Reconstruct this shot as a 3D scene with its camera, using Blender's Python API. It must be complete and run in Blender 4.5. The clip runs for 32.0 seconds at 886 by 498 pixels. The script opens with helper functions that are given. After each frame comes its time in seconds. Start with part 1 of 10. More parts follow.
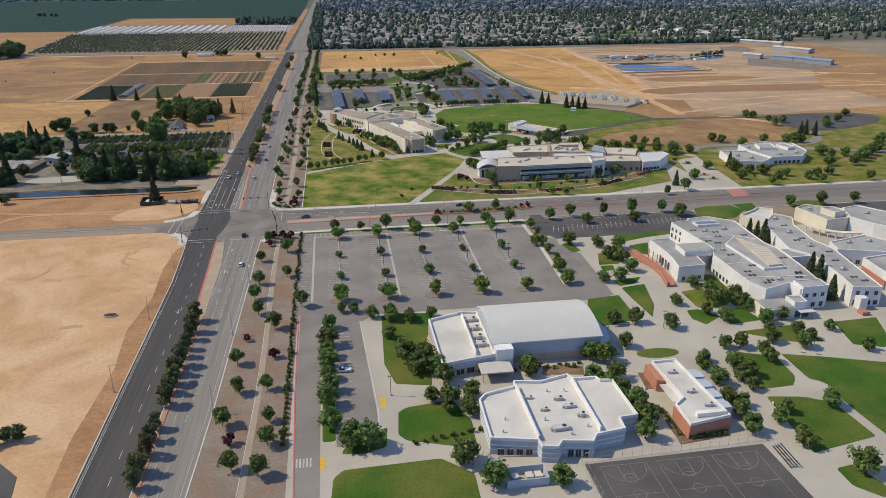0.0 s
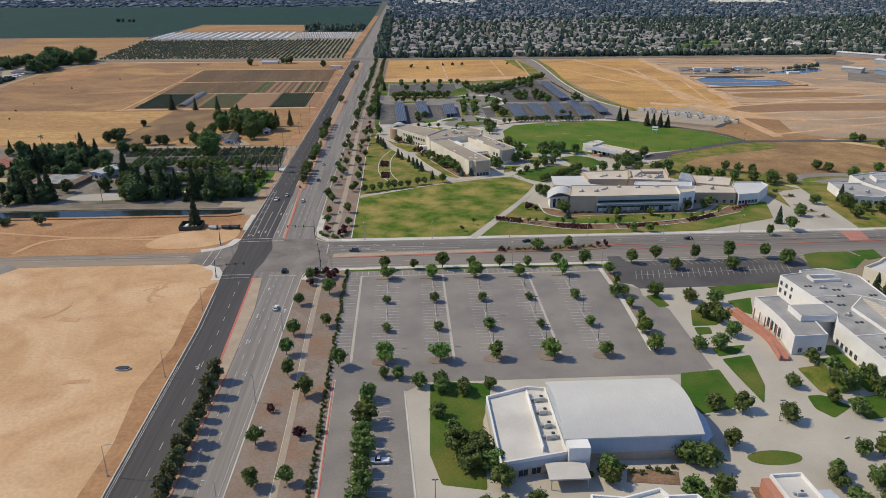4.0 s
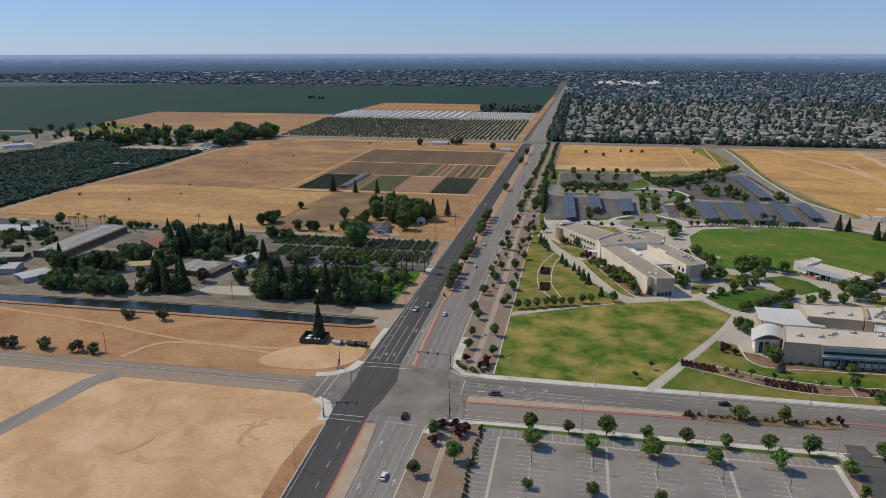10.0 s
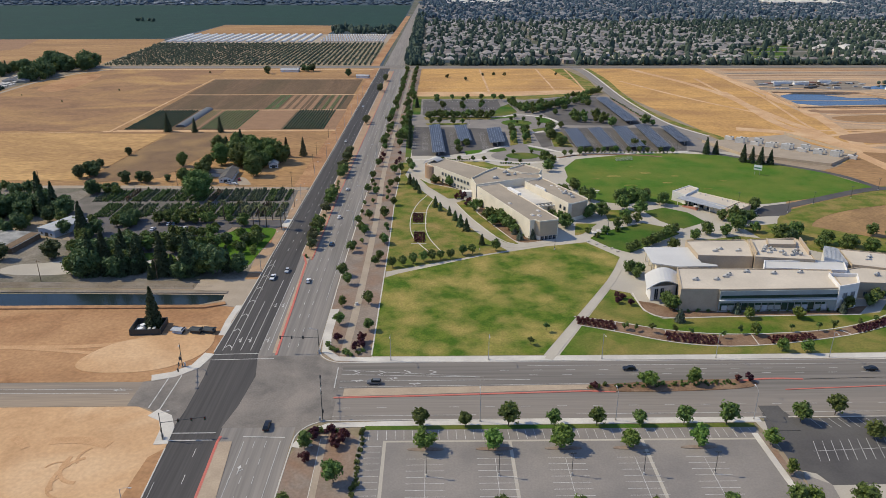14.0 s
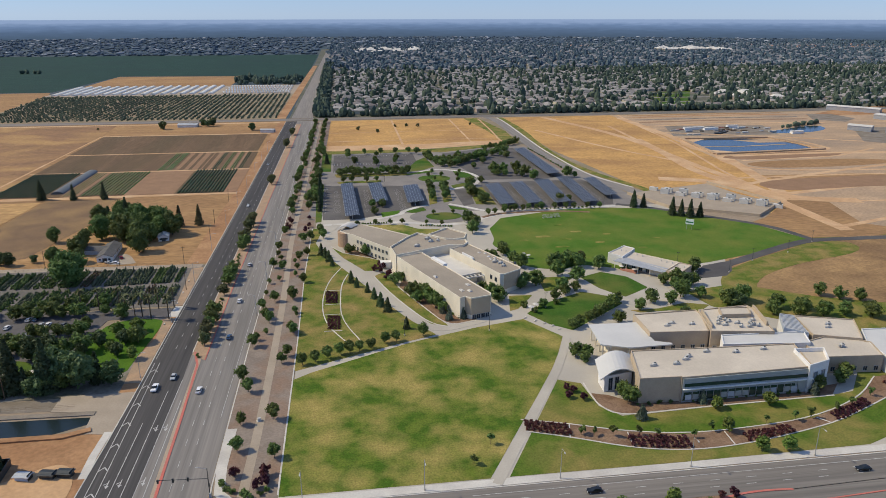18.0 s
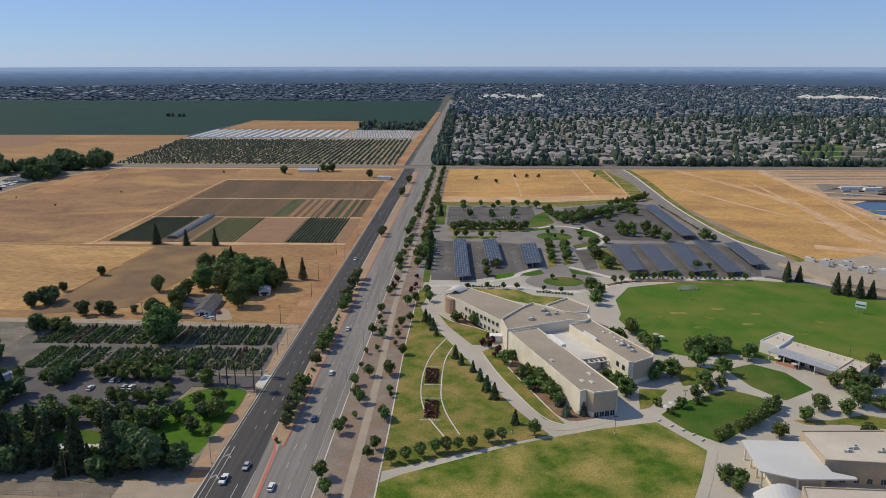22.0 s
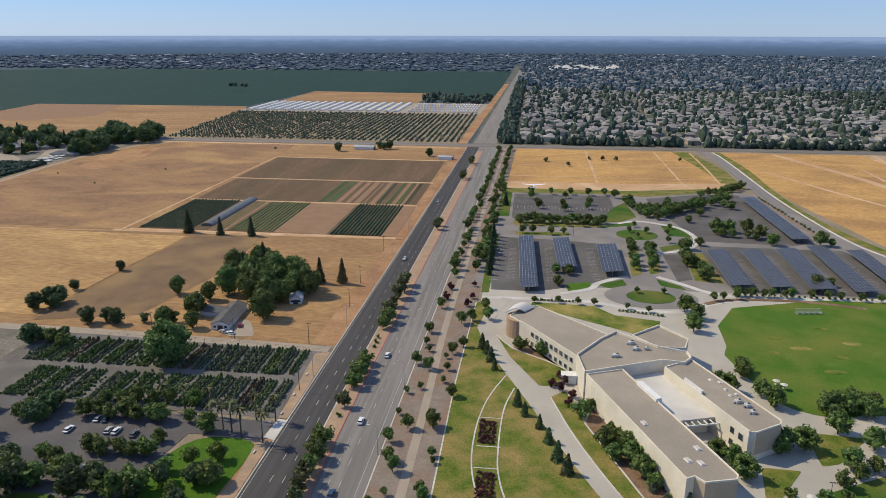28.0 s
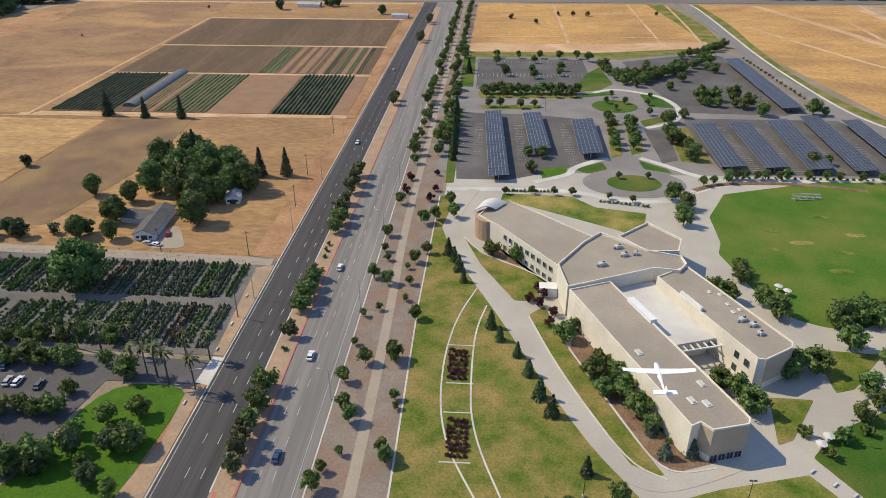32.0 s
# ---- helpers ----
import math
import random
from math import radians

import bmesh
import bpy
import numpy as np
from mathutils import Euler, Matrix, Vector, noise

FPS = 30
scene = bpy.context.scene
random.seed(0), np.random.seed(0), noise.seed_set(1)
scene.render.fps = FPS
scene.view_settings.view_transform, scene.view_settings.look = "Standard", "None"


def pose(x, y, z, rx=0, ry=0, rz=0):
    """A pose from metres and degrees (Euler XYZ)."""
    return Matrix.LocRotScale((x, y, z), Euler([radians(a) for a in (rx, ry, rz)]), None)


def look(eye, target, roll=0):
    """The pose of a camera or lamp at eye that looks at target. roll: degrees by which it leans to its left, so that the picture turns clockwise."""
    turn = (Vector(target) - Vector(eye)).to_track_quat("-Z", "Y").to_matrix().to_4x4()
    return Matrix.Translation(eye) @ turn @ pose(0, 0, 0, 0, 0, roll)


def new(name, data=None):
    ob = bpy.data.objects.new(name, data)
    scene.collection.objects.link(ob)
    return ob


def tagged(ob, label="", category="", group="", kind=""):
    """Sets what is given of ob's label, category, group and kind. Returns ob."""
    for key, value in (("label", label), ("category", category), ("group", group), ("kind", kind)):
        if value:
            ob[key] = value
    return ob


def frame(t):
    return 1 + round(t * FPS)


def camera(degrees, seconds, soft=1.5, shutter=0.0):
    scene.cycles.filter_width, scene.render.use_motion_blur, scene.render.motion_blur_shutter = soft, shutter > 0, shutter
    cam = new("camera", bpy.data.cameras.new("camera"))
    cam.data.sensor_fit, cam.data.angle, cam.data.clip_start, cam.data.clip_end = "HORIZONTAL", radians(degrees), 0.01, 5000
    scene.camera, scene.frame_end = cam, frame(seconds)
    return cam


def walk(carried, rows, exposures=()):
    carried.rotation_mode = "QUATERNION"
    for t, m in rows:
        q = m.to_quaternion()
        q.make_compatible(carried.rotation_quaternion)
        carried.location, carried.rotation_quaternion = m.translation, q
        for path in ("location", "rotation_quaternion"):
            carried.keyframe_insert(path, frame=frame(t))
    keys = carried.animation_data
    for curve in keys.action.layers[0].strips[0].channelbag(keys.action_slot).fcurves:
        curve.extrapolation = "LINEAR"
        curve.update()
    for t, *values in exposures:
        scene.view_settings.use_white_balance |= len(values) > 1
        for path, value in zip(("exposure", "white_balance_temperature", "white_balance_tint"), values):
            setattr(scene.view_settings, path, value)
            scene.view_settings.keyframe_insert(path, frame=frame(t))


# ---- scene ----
# seconds, eye, turn to the left of north, tilt and roll
PATH = [
    (0, 65.70, -384.88, 135.55, -8.648, -22.033, -0.003),
    (0.5, 66.49, -378.58, 135.41, -8.650, -22.083, -0.056),
    (1, 67.29, -372.28, 135.26, -7.107, -22.162, -0.028),
    (1.5, 68.11, -365.94, 135.11, -7.091, -22.212, -0.015),
    (2, 68.96, -359.63, 134.96, -7.068, -22.318, 0.016),
    (2.5, 69.86, -353.36, 134.81, -7.092, -22.318, -0.049),
    (4.5, 73.45, -328.72, 134.24, -2.454, -20.492, -0.094),
    (5, 74.15, -322.72, 134.15, -2.557, -18.006, -0.083),
    (5.5, 74.69, -316.75, 134.16, -1.168, -15.959, -0.054),
    (6, 75.08, -310.69, 134.26, 2.815, -15.536, -0.044),
    (6.5, 75.45, -304.51, 134.40, 5.672, -15.443, 0.019),
    (7, 75.80, -298.14, 134.57, 8.671, -15.433, 0.113),
    (7.5, 76.09, -291.61, 134.72, 10.410, -15.352, 0.139),
    (8, 76.22, -284.94, 134.91, 10.486, -15.290, 0.103),
    (8.5, 76.14, -278.16, 135.14, 10.564, -15.230, 0.066),
    (9, 75.80, -271.33, 135.34, 10.610, -15.217, 0.016),
    (9.5, 75.17, -264.52, 135.43, 10.634, -15.238, -0.022),
    (10, 74.30, -257.70, 135.41, 10.680, -15.661, -0.058),
    (10.5, 73.25, -250.95, 135.27, 10.705, -16.548, -0.071),
    (11, 72.13, -244.32, 135.06, 10.696, -17.617, -0.097),
    (11.5, 71.01, -237.81, 134.82, 10.108, -18.413, -0.060),
    (12, 69.85, -231.43, 134.58, 5.626, -19.115, 0.038),
    (12.5, 68.67, -225.13, 134.38, 1.555, -19.779, 0.035),
    (13, 67.60, -218.86, 134.22, 0.775, -20.430, 0.034),
    (13.5, 66.86, -212.70, 134.09, 0.731, -21.084, 0.045),
    (14, 66.41, -206.57, 134.02, -0.864, -21.725, 0.041),
    (14.5, 66.19, -200.43, 133.96, -4.681, -22.345, 0.038),
    (16.5, 66.08, -175.43, 133.84, -7.893, -24.081, -0.067),
    (17, 66.28, -169.24, 133.86, -7.913, -23.050, -0.038),
    (17.5, 66.71, -163.13, 133.96, -7.949, -20.738, -0.035),
    (18, 67.13, -157.22, 134.05, -7.982, -18.203, -0.037),
    (18.5, 67.58, -151.55, 134.07, -8.007, -15.602, 0.009),
    (19, 68.07, -145.99, 134.00, -7.648, -12.921, 0.049),
    (19.5, 68.62, -140.41, 133.90, -7.194, -11.365, 0.085),
    (20, 69.23, -134.75, 133.82, -7.164, -11.807, 0.090),
    (20.5, 69.85, -129.04, 133.85, -7.167, -13.480, 0.084),
    (21, 70.39, -123.38, 133.91, -6.345, -14.606, 0.048),
    (21.5, 70.90, -117.81, 133.94, -2.550, -14.658, -0.026),
    (22, 71.42, -112.29, 133.92, 1.707, -14.691, -0.016),
    (22.5, 71.98, -106.77, 133.86, 5.837, -14.706, -0.059),
    (23, 72.51, -101.10, 133.76, 7.446, -14.667, -0.069),
    (23.5, 72.85, -95.21, 133.66, 7.467, -14.376, -0.038),
    (24, 72.92, -89.18, 133.54, 7.470, -13.054, 0.017),
    (24.5, 72.72, -83.16, 133.40, 7.391, -11.666, 0.040),
    (26.5, 71.22, -59.18, 133.00, 7.319, -12.645, 0.198),
    (27, 70.70, -53.05, 132.91, 7.343, -14.059, 0.153),
    (27.5, 70.09, -46.79, 132.82, 7.342, -15.508, 0.122),
    (28, 69.45, -40.53, 132.74, 7.046, -16.986, 0.081),
    (28.5, 68.76, -34.36, 132.65, 4.515, -18.511, 0.069),
    (29, 68.06, -28.39, 132.55, 3.643, -19.975, -0.017),
    (29.5, 67.41, -22.50, 132.43, 3.644, -21.512, 0.007),
    (30, 66.81, -16.69, 132.32, 3.653, -23.039, -0.067),
    (30.5, 66.20, -10.94, 132.26, 3.654, -24.509, -0.105),
    (31, 65.69, -5.30, 132.24, 3.651, -25.823, -0.144),
    (31.5, 65.28, 0.14, 132.25, 3.686, -27.100, -0.191),
    (32, 64.88, 5.45, 132.26, 3.704, -28.402, -0.237),
]
cam = camera(63.73, 32.0, soft=0.6)
walk(cam, [(t, pose(x, y, z, 90 + tilt, 0, turn) @ pose(0, 0, 0, 0, 0, roll)) for t, x, y, z, turn, tilt, roll in PATH],
     [(0, -0.16), (2, -0.18), (5, -0.26), (8, -0.4), (10, -0.38), (12, -0.24), (14, -0.1), (17, -0.1), (20, -0.36), (22, -0.34), (24, -0.28), (27, -0.3), (28, -0.14), (29, -0.04), (30, 0.0), (32, 0.04)])

# ---- sky and sun ----
SUN_AZ, SUN_EL = radians(-76), radians(46)   # azimuth from north, to the east
world = bpy.data.worlds.new("world")
scene.world = world
world.use_nodes = True
wn = world.node_tree.nodes
wl = world.node_tree.links
sky = wn.new("ShaderNodeTexSky")
sky.sky_type = "NISHITA"
sky.sun_disc = False
sky.sun_elevation, sky.sun_rotation = SUN_EL, SUN_AZ
sky.altitude, sky.air_density, sky.dust_density, sky.ozone_density = 400, 1.0, 0.0, 5.0
clear = wn.new("ShaderNodeMix")
clear.data_type, clear.blend_type = "RGBA", "MULTIPLY"
clear.inputs["Factor"].default_value, clear.inputs["B"].default_value = 1.0, (0.74, 0.90, 1.22, 1)
wl.new(sky.outputs["Color"], clear.inputs["A"])
veil = wn.new("ShaderNodeMix")
veil.data_type = "RGBA"
veil.inputs["Factor"].default_value, veil.inputs["B"].default_value = 0.5, (3.15, 4.55, 7.5, 1)
wl.new(clear.outputs["Result"], veil.inputs["A"])
wl.new(veil.outputs["Result"], wn["Background"].inputs["Color"])
wn["Background"].inputs["Strength"].default_value = 0.115
sun = new("sun", bpy.data.lights.new("sun", "SUN"))
sun.data.energy, sun.data.angle, sun.data.color = 4.35, radians(0.53), (1.0, 0.872, 0.625)
sun.matrix_world = look((-300 * math.sin(-SUN_AZ), 300 * math.cos(SUN_AZ), 300 * math.tan(SUN_EL)), (0, 0, 0))
scene.view_settings.exposure = 0.0

# ---- materials ----
def mat(name, c1, c2, size=8.0, rough=0.9, c3=None, size3=60.0, mix3=0.5, bump=0.0, bump_size=0.5, metal=0.0, fine=0.12, fine_size=0.6, vary=0.0, stretch=(1, 1, 1), edge=0.15, warp=0.0):
    """Two-scale noise between two colours, a third in large blotches, fine grain, a bump and a shift from piece to piece."""
    m = bpy.data.materials.new(name)
    m.use_nodes = True
    n, l = m.node_tree.nodes, m.node_tree.links
    b = n["Principled BSDF"]
    b.inputs["Roughness"].default_value, b.inputs["Metallic"].default_value = rough, metal
    b.inputs["Specular IOR Level"].default_value = 0.12 if rough > 0.79 else 0.3
    geo = n.new("ShaderNodeNewGeometry")
    mp = n.new("ShaderNodeMapping")
    mp.inputs["Scale"].default_value = stretch
    l.new(geo.outputs["Position"], mp.inputs["Vector"])

    def noise_at(scale, detail=4.0, lo=0.35, hi=0.65, bend=0.0):
        t = n.new("ShaderNodeTexNoise")
        t.inputs["Distortion"].default_value = bend
        t.inputs["Scale"].default_value, t.inputs["Detail"].default_value = 1.0 / scale, detail
        l.new(mp.outputs["Vector"], t.inputs["Vector"])
        r = n.new("ShaderNodeMapRange")
        r.inputs["From Min"].default_value, r.inputs["From Max"].default_value = lo, hi
        l.new(t.outputs["Fac"], r.inputs["Value"])
        return r.outputs["Result"]

    def mixed(fac, a, c, kind="MIX"):
        x = n.new("ShaderNodeMix")
        x.data_type, x.blend_type = "RGBA", kind
        for sock, v in ((x.inputs["Factor"], fac), (x.inputs["A"], a), (x.inputs["B"], c)):
            if isinstance(v, (tuple, float, int)):
                sock.default_value = (*v, 1) if isinstance(v, tuple) else v
            else:
                l.new(v, sock)
        return x.outputs["Result"]

    col = mixed(noise_at(size, 5.0, 0.5 - edge, 0.5 + edge, warp), c1, c2)
    if c3:
        f3 = noise_at(size3, 3.0, 0.5 - 0.12 * (1 - mix3), 0.62 + 0.1 * (1 - mix3), 0.6 * warp)
        col = mixed(f3, col, c3)
    if fine:
        v = n.new("ShaderNodeMapRange")
        v.inputs["To Min"].default_value, v.inputs["To Max"].default_value = 1 - fine, 1 + fine
        l.new(noise_at(fine_size, 2.0, 0.3, 0.7), v.inputs["Value"])
        hsv = n.new("ShaderNodeHueSaturation")
        l.new(v.outputs["Result"], hsv.inputs["Value"])
        l.new(col, hsv.inputs["Color"])
        col = hsv.outputs["Color"]
    if vary:
        info = n.new("ShaderNodeObjectInfo")
        v = n.new("ShaderNodeMapRange")
        v.inputs["To Min"].default_value, v.inputs["To Max"].default_value = 1 - vary, 1 + vary
        l.new(info.outputs["Random"], v.inputs["Value"])
        hsv = n.new("ShaderNodeHueSaturation")
        l.new(v.outputs["Result"], hsv.inputs["Value"])
        h = n.new("ShaderNodeMapRange")
        h.inputs["To Min"].default_value, h.inputs["To Max"].default_value = 0.5 - 0.12 * vary, 0.5 + 0.1 * vary
        l.new(info.outputs["Random"], h.inputs["Value"])
        l.new(h.outputs["Result"], hsv.inputs["Hue"])
        l.new(col, hsv.inputs["Color"])
        col = hsv.outputs["Color"]
    l.new(col, b.inputs["Base Color"])
    if bump:
        t = n.new("ShaderNodeTexNoise")
        t.inputs["Scale"].default_value, t.inputs["Detail"].default_value = 1.0 / bump_size, 4.0
        l.new(geo.outputs["Position"], t.inputs["Vector"])
        bp = n.new("ShaderNodeBump")
        bp.inputs["Strength"].default_value, bp.inputs["Distance"].default_value = bump, 0.3
        l.new(t.outputs["Fac"], bp.inputs["Height"])
        l.new(bp.outputs["Normal"], b.inputs["Normal"])
    return m


def island_mat(name, c1, c2, c3, rough=0.9):
    """A colour of its own for each joined piece."""
    m = bpy.data.materials.new(name)
    m.use_nodes = True
    n, l = m.node_tree.nodes, m.node_tree.links
    b = n["Principled BSDF"]
    b.inputs["Roughness"].default_value = rough
    b.inputs["Specular IOR Level"].default_value = 0.2
    geo = n.new("ShaderNodeNewGeometry")
    r = n.new("ShaderNodeValToRGB")
    r.color_ramp.elements.new(0.5)
    for i, c in enumerate((c1, c2, c3)):
        r.color_ramp.elements[i].color = (*c, 1)
    l.new(geo.outputs["Random Per Island"], r.inputs["Fac"])
    l.new(r.outputs["Color"], b.inputs["Base Color"])
    return m


def leaf_mat(name, c1, c2, size=1.6, vary=0.25, glow=0.25):
    """Leaves that let some light through."""
    m = mat(name, c1, c2, size=size, rough=0.65, fine=0.3, fine_size=0.35, vary=vary)
    n, l = m.node_tree.nodes, m.node_tree.links
    b = n["Principled BSDF"]
    tr, mx = n.new("ShaderNodeBsdfTranslucent"), n.new("ShaderNodeMixShader")
    l.new(b.inputs["Base Color"].links[0].from_socket, tr.inputs["Color"])
    mx.inputs["Fac"].default_value = glow
    l.new(b.outputs[0], mx.inputs[1])
    l.new(tr.outputs[0], mx.inputs[2])
    l.new(mx.outputs[0], n["Material Output"].inputs["Surface"])
    return m


def plain(name, c, rough=0.6, metal=0.0):
    m = bpy.data.materials.new(name)
    m.use_nodes = True
    b = m.node_tree.nodes["Principled BSDF"]
    b.inputs["Base Color"].default_value = (*c, 1)
    b.inputs["Roughness"].default_value, b.inputs["Metallic"].default_value = rough, metal
    return m


# LAND's blue-grey is distance haze put into the base colour
LAND = mat("hazed_dry_land", (0.060, 0.084, 0.100), (0.052, 0.078, 0.096), 160, c3=(0.078, 0.097, 0.106), size3=420, mix3=0.7, bump=0.3)
DRY = mat("dry_grass", (0.385, 0.235, 0.108), (0.300, 0.178, 0.084), 18, c3=(0.255, 0.150, 0.075), size3=100, mix3=0.4, bump=0.5, bump_size=1.2, fine=0.2, fine_size=2.2, edge=0.13, stretch=(0.4, 1, 1), warp=1.2)
GOLD = mat("golden_stubble", (0.53, 0.315, 0.115), (0.42, 0.245, 0.090), 9, c3=(0.34, 0.195, 0.082), size3=45, mix3=0.4, bump=0.4, bump_size=1.0, fine=0.2, fine_size=1.8, stretch=(0.55, 1, 1), edge=0.16, warp=0.8)
DIRT = mat("bare_dirt", (0.525, 0.335, 0.184), (0.435, 0.268, 0.143), 26, c3=(0.57, 0.395, 0.24), size3=46, bump=0.45, bump_size=2.0, fine=0.09, fine_size=1.3, edge=0.17, warp=2.4)
DIRT2 = mat("graded_dirt", (0.355, 0.195, 0.098), (0.265, 0.142, 0.072), 14, c3=(0.42, 0.25, 0.13), size3=40, mix3=0.2, bump=0.4, fine=0.14, fine_size=1.6, edge=0.16, warp=1.6)
SOIL = mat("strip_soil", (0.255, 0.210, 0.172), (0.206, 0.168, 0.138), 9, c3=(0.235, 0.152, 0.105), size3=15, mix3=0.3, bump=0.15, fine=0.12, fine_size=0.9, edge=0.14, warp=1.0)
TRACK = mat("trail_grit", (0.36, 0.300, 0.232), (0.315, 0.262, 0.202), 9, bump=0.1, fine=0.06)
YARD = mat("yard_gravel", (0.235, 0.208, 0.172), (0.175, 0.156, 0.128), 9, c3=(0.11, 0.105, 0.075), size3=26, mix3=0.7, bump=0.3, fine=0.18, fine_size=1.4)
ASPH_NEW = mat("new_asphalt", (0.056, 0.054, 0.054), (0.078, 0.074, 0.072), 1.8, rough=0.85, c3=(0.098, 0.092, 0.088), size3=34, fine=0.1, stretch=(1, 0.02, 1), edge=0.13)
ASPH = mat("worn_asphalt", (0.235, 0.216, 0.196), (0.172, 0.160, 0.147), 1.9, rough=0.85, c3=(0.26, 0.234, 0.208), size3=26, fine=0.1, stretch=(1, 0.02, 1), edge=0.13)
ASPH_EW = mat("worn_asphalt_street", (0.2, 0.182, 0.162), (0.14, 0.129, 0.117), 1.9, rough=0.85, c3=(0.225, 0.2, 0.175), size3=26, fine=0.1, stretch=(0.02, 1, 1), edge=0.13)
ASPH_DUST = mat("dusty_asphalt", (0.27, 0.222, 0.175), (0.19, 0.165, 0.14), 3.0, rough=0.9, c3=(0.31, 0.245, 0.18), size3=30, fine=0.1, stretch=(0.04, 1, 1), edge=0.13)
ASPH_X = mat("worn_asphalt_crossing", (0.2, 0.18, 0.16), (0.135, 0.124, 0.113), 7, rough=0.85, c3=(0.24, 0.212, 0.185), size3=15, mix3=0.6, fine=0.1)
LOT = mat("lot_asphalt", (0.223, 0.204, 0.186), (0.192, 0.176, 0.164), 9, rough=0.85, c3=(0.255, 0.231, 0.207), size3=26, fine=0.07)
LOT_DARK = mat("sealed_asphalt", (0.073, 0.069, 0.069), (0.091, 0.086, 0.083), 9, rough=0.8, c3=(0.110, 0.105, 0.100), size3=30, fine=0.08)
CONC = mat("concrete", (0.445, 0.408, 0.345), (0.405, 0.370, 0.314), 16, c3=(0.365, 0.335, 0.286), size3=30, fine=0.04, bump=0.1)
CONC_PALE = mat("pale_concrete", (0.58, 0.55, 0.49), (0.50, 0.475, 0.43), 6, c3=(0.45, 0.42, 0.38), size3=15, fine=0.06)
MEDIAN = mat("stamped_median", (0.40, 0.32, 0.235), (0.34, 0.27, 0.2), 7, fine=0.08)
RED_KERB = mat("red_kerb_paint", (0.50, 0.145, 0.115), (0.43, 0.16, 0.13), 5, fine=0.08)
PINK = mat("red_paver", (0.42, 0.2, 0.16), (0.35, 0.165, 0.13), 5, fine=0.1)
LINE = mat("white_road_paint", (0.50, 0.49, 0.465), (0.36, 0.352, 0.335), 2.2, rough=0.75, fine=0.14)
LAWN = mat("worn_lawn", (0.053, 0.107, 0.010), (0.107, 0.145, 0.020), 6, c3=(0.310, 0.246, 0.077), size3=16, mix3=0.25, bump=0.5, bump_size=0.8, fine=0.24, edge=0.09)
LAWN_DRY = mat("parched_lawn", (0.086, 0.126, 0.017), (0.150, 0.156, 0.032), 5, c3=(0.265, 0.195, 0.070), size3=13, mix3=0.34, bump=0.5, bump_size=0.8, fine=0.24, edge=0.09)
LAWN_GREEN = mat("green_lawn", (0.036, 0.094, 0.011), (0.055, 0.114, 0.015), 12, c3=(0.130, 0.135, 0.032), size3=26, mix3=0.2, bump=0.4, bump_size=0.8, fine=0.16, edge=0.12)
LAWN_BRIGHT = mat("lush_lawn", (0.052, 0.122, 0.010), (0.074, 0.148, 0.014), 6, bump=0.4, bump_size=0.8, fine=0.16)
TURF = mat("sports_turf", (0.058, 0.130, 0.012), (0.075, 0.145, 0.018), 9, c3=(0.141, 0.163, 0.031), size3=28, mix3=0.2, bump=0.3, fine=0.16)
WATER = mat("water", (0.016, 0.026, 0.026), (0.012, 0.02, 0.02), 12, rough=0.2, fine=0.0, bump=0.05)
POND = mat("pond_water", (0.020, 0.041, 0.064), (0.016, 0.034, 0.056), 20, rough=0.15, fine=0.0, bump=0.05)
FARM_DARK = mat("dark_vineyard", (0.018, 0.046, 0.036), (0.025, 0.056, 0.043), 30, c3=(0.021, 0.046, 0.038), size3=160, fine=0.3, fine_size=3.0, bump=0.4, bump_size=3)
PLOUGH = mat("ploughed_soil", (0.165, 0.108, 0.064), (0.130, 0.086, 0.052), 9, c3=(0.105, 0.078, 0.045), size3=40, bump=0.5, fine=0.18, fine_size=1.2, stretch=(1, 0.08, 1))
PLOUGH_RED = mat("tilled_red_soil", (0.285, 0.175, 0.105), (0.245, 0.15, 0.09), 10, bump=0.5, fine=0.12)
CROP = leaf_mat("crop_leaves", (0.081, 0.152, 0.036), (0.116, 0.205, 0.053))
CROP_DARK = leaf_mat("dark_crop_leaves", (0.028, 0.064, 0.021), (0.045, 0.083, 0.026))
ROOF_WHITE = mat("white_membrane_roof", (0.591, 0.566, 0.514), (0.535, 0.510, 0.466), 6, c3=(0.470, 0.443, 0.402), size3=14, rough=0.7, fine=0.03)
ROOF_TAN = mat("tan_gravel_roof", (0.35, 0.30, 0.235), (0.315, 0.27, 0.215), 8, c3=(0.285, 0.245, 0.195), size3=22, fine=0.08)
ROOF_PALE = mat("pale_gravel_roof", (0.56, 0.495, 0.405), (0.51, 0.45, 0.37), 8, c3=(0.47, 0.415, 0.34), size3=22, fine=0.05)
ROOF_METAL = mat("ribbed_metal_roof", (0.570, 0.556, 0.519), (0.533, 0.520, 0.489), 9, rough=0.45, metal=0.0, c3=(0.503, 0.493, 0.464), size3=30, fine=0.03)
STUCCO = mat("cream_stucco", (0.724, 0.661, 0.540), (0.667, 0.609, 0.494), 5, c3=(0.609, 0.558, 0.454), size3=16, fine=0.05, bump=0.1)
STUCCO_TAN = mat("tan_stucco", (0.45, 0.365, 0.265), (0.41, 0.33, 0.24), 5, fine=0.05, bump=0.1)
STUCCO_WHITE = mat("white_stucco", (0.748, 0.736, 0.710), (0.682, 0.671, 0.649), 5, c3=(0.616, 0.604, 0.582), size3=14, fine=0.04)
STUCCO_GREY = mat("blue_grey_wall", (0.42, 0.46, 0.51), (0.38, 0.42, 0.47), 5, fine=0.04)
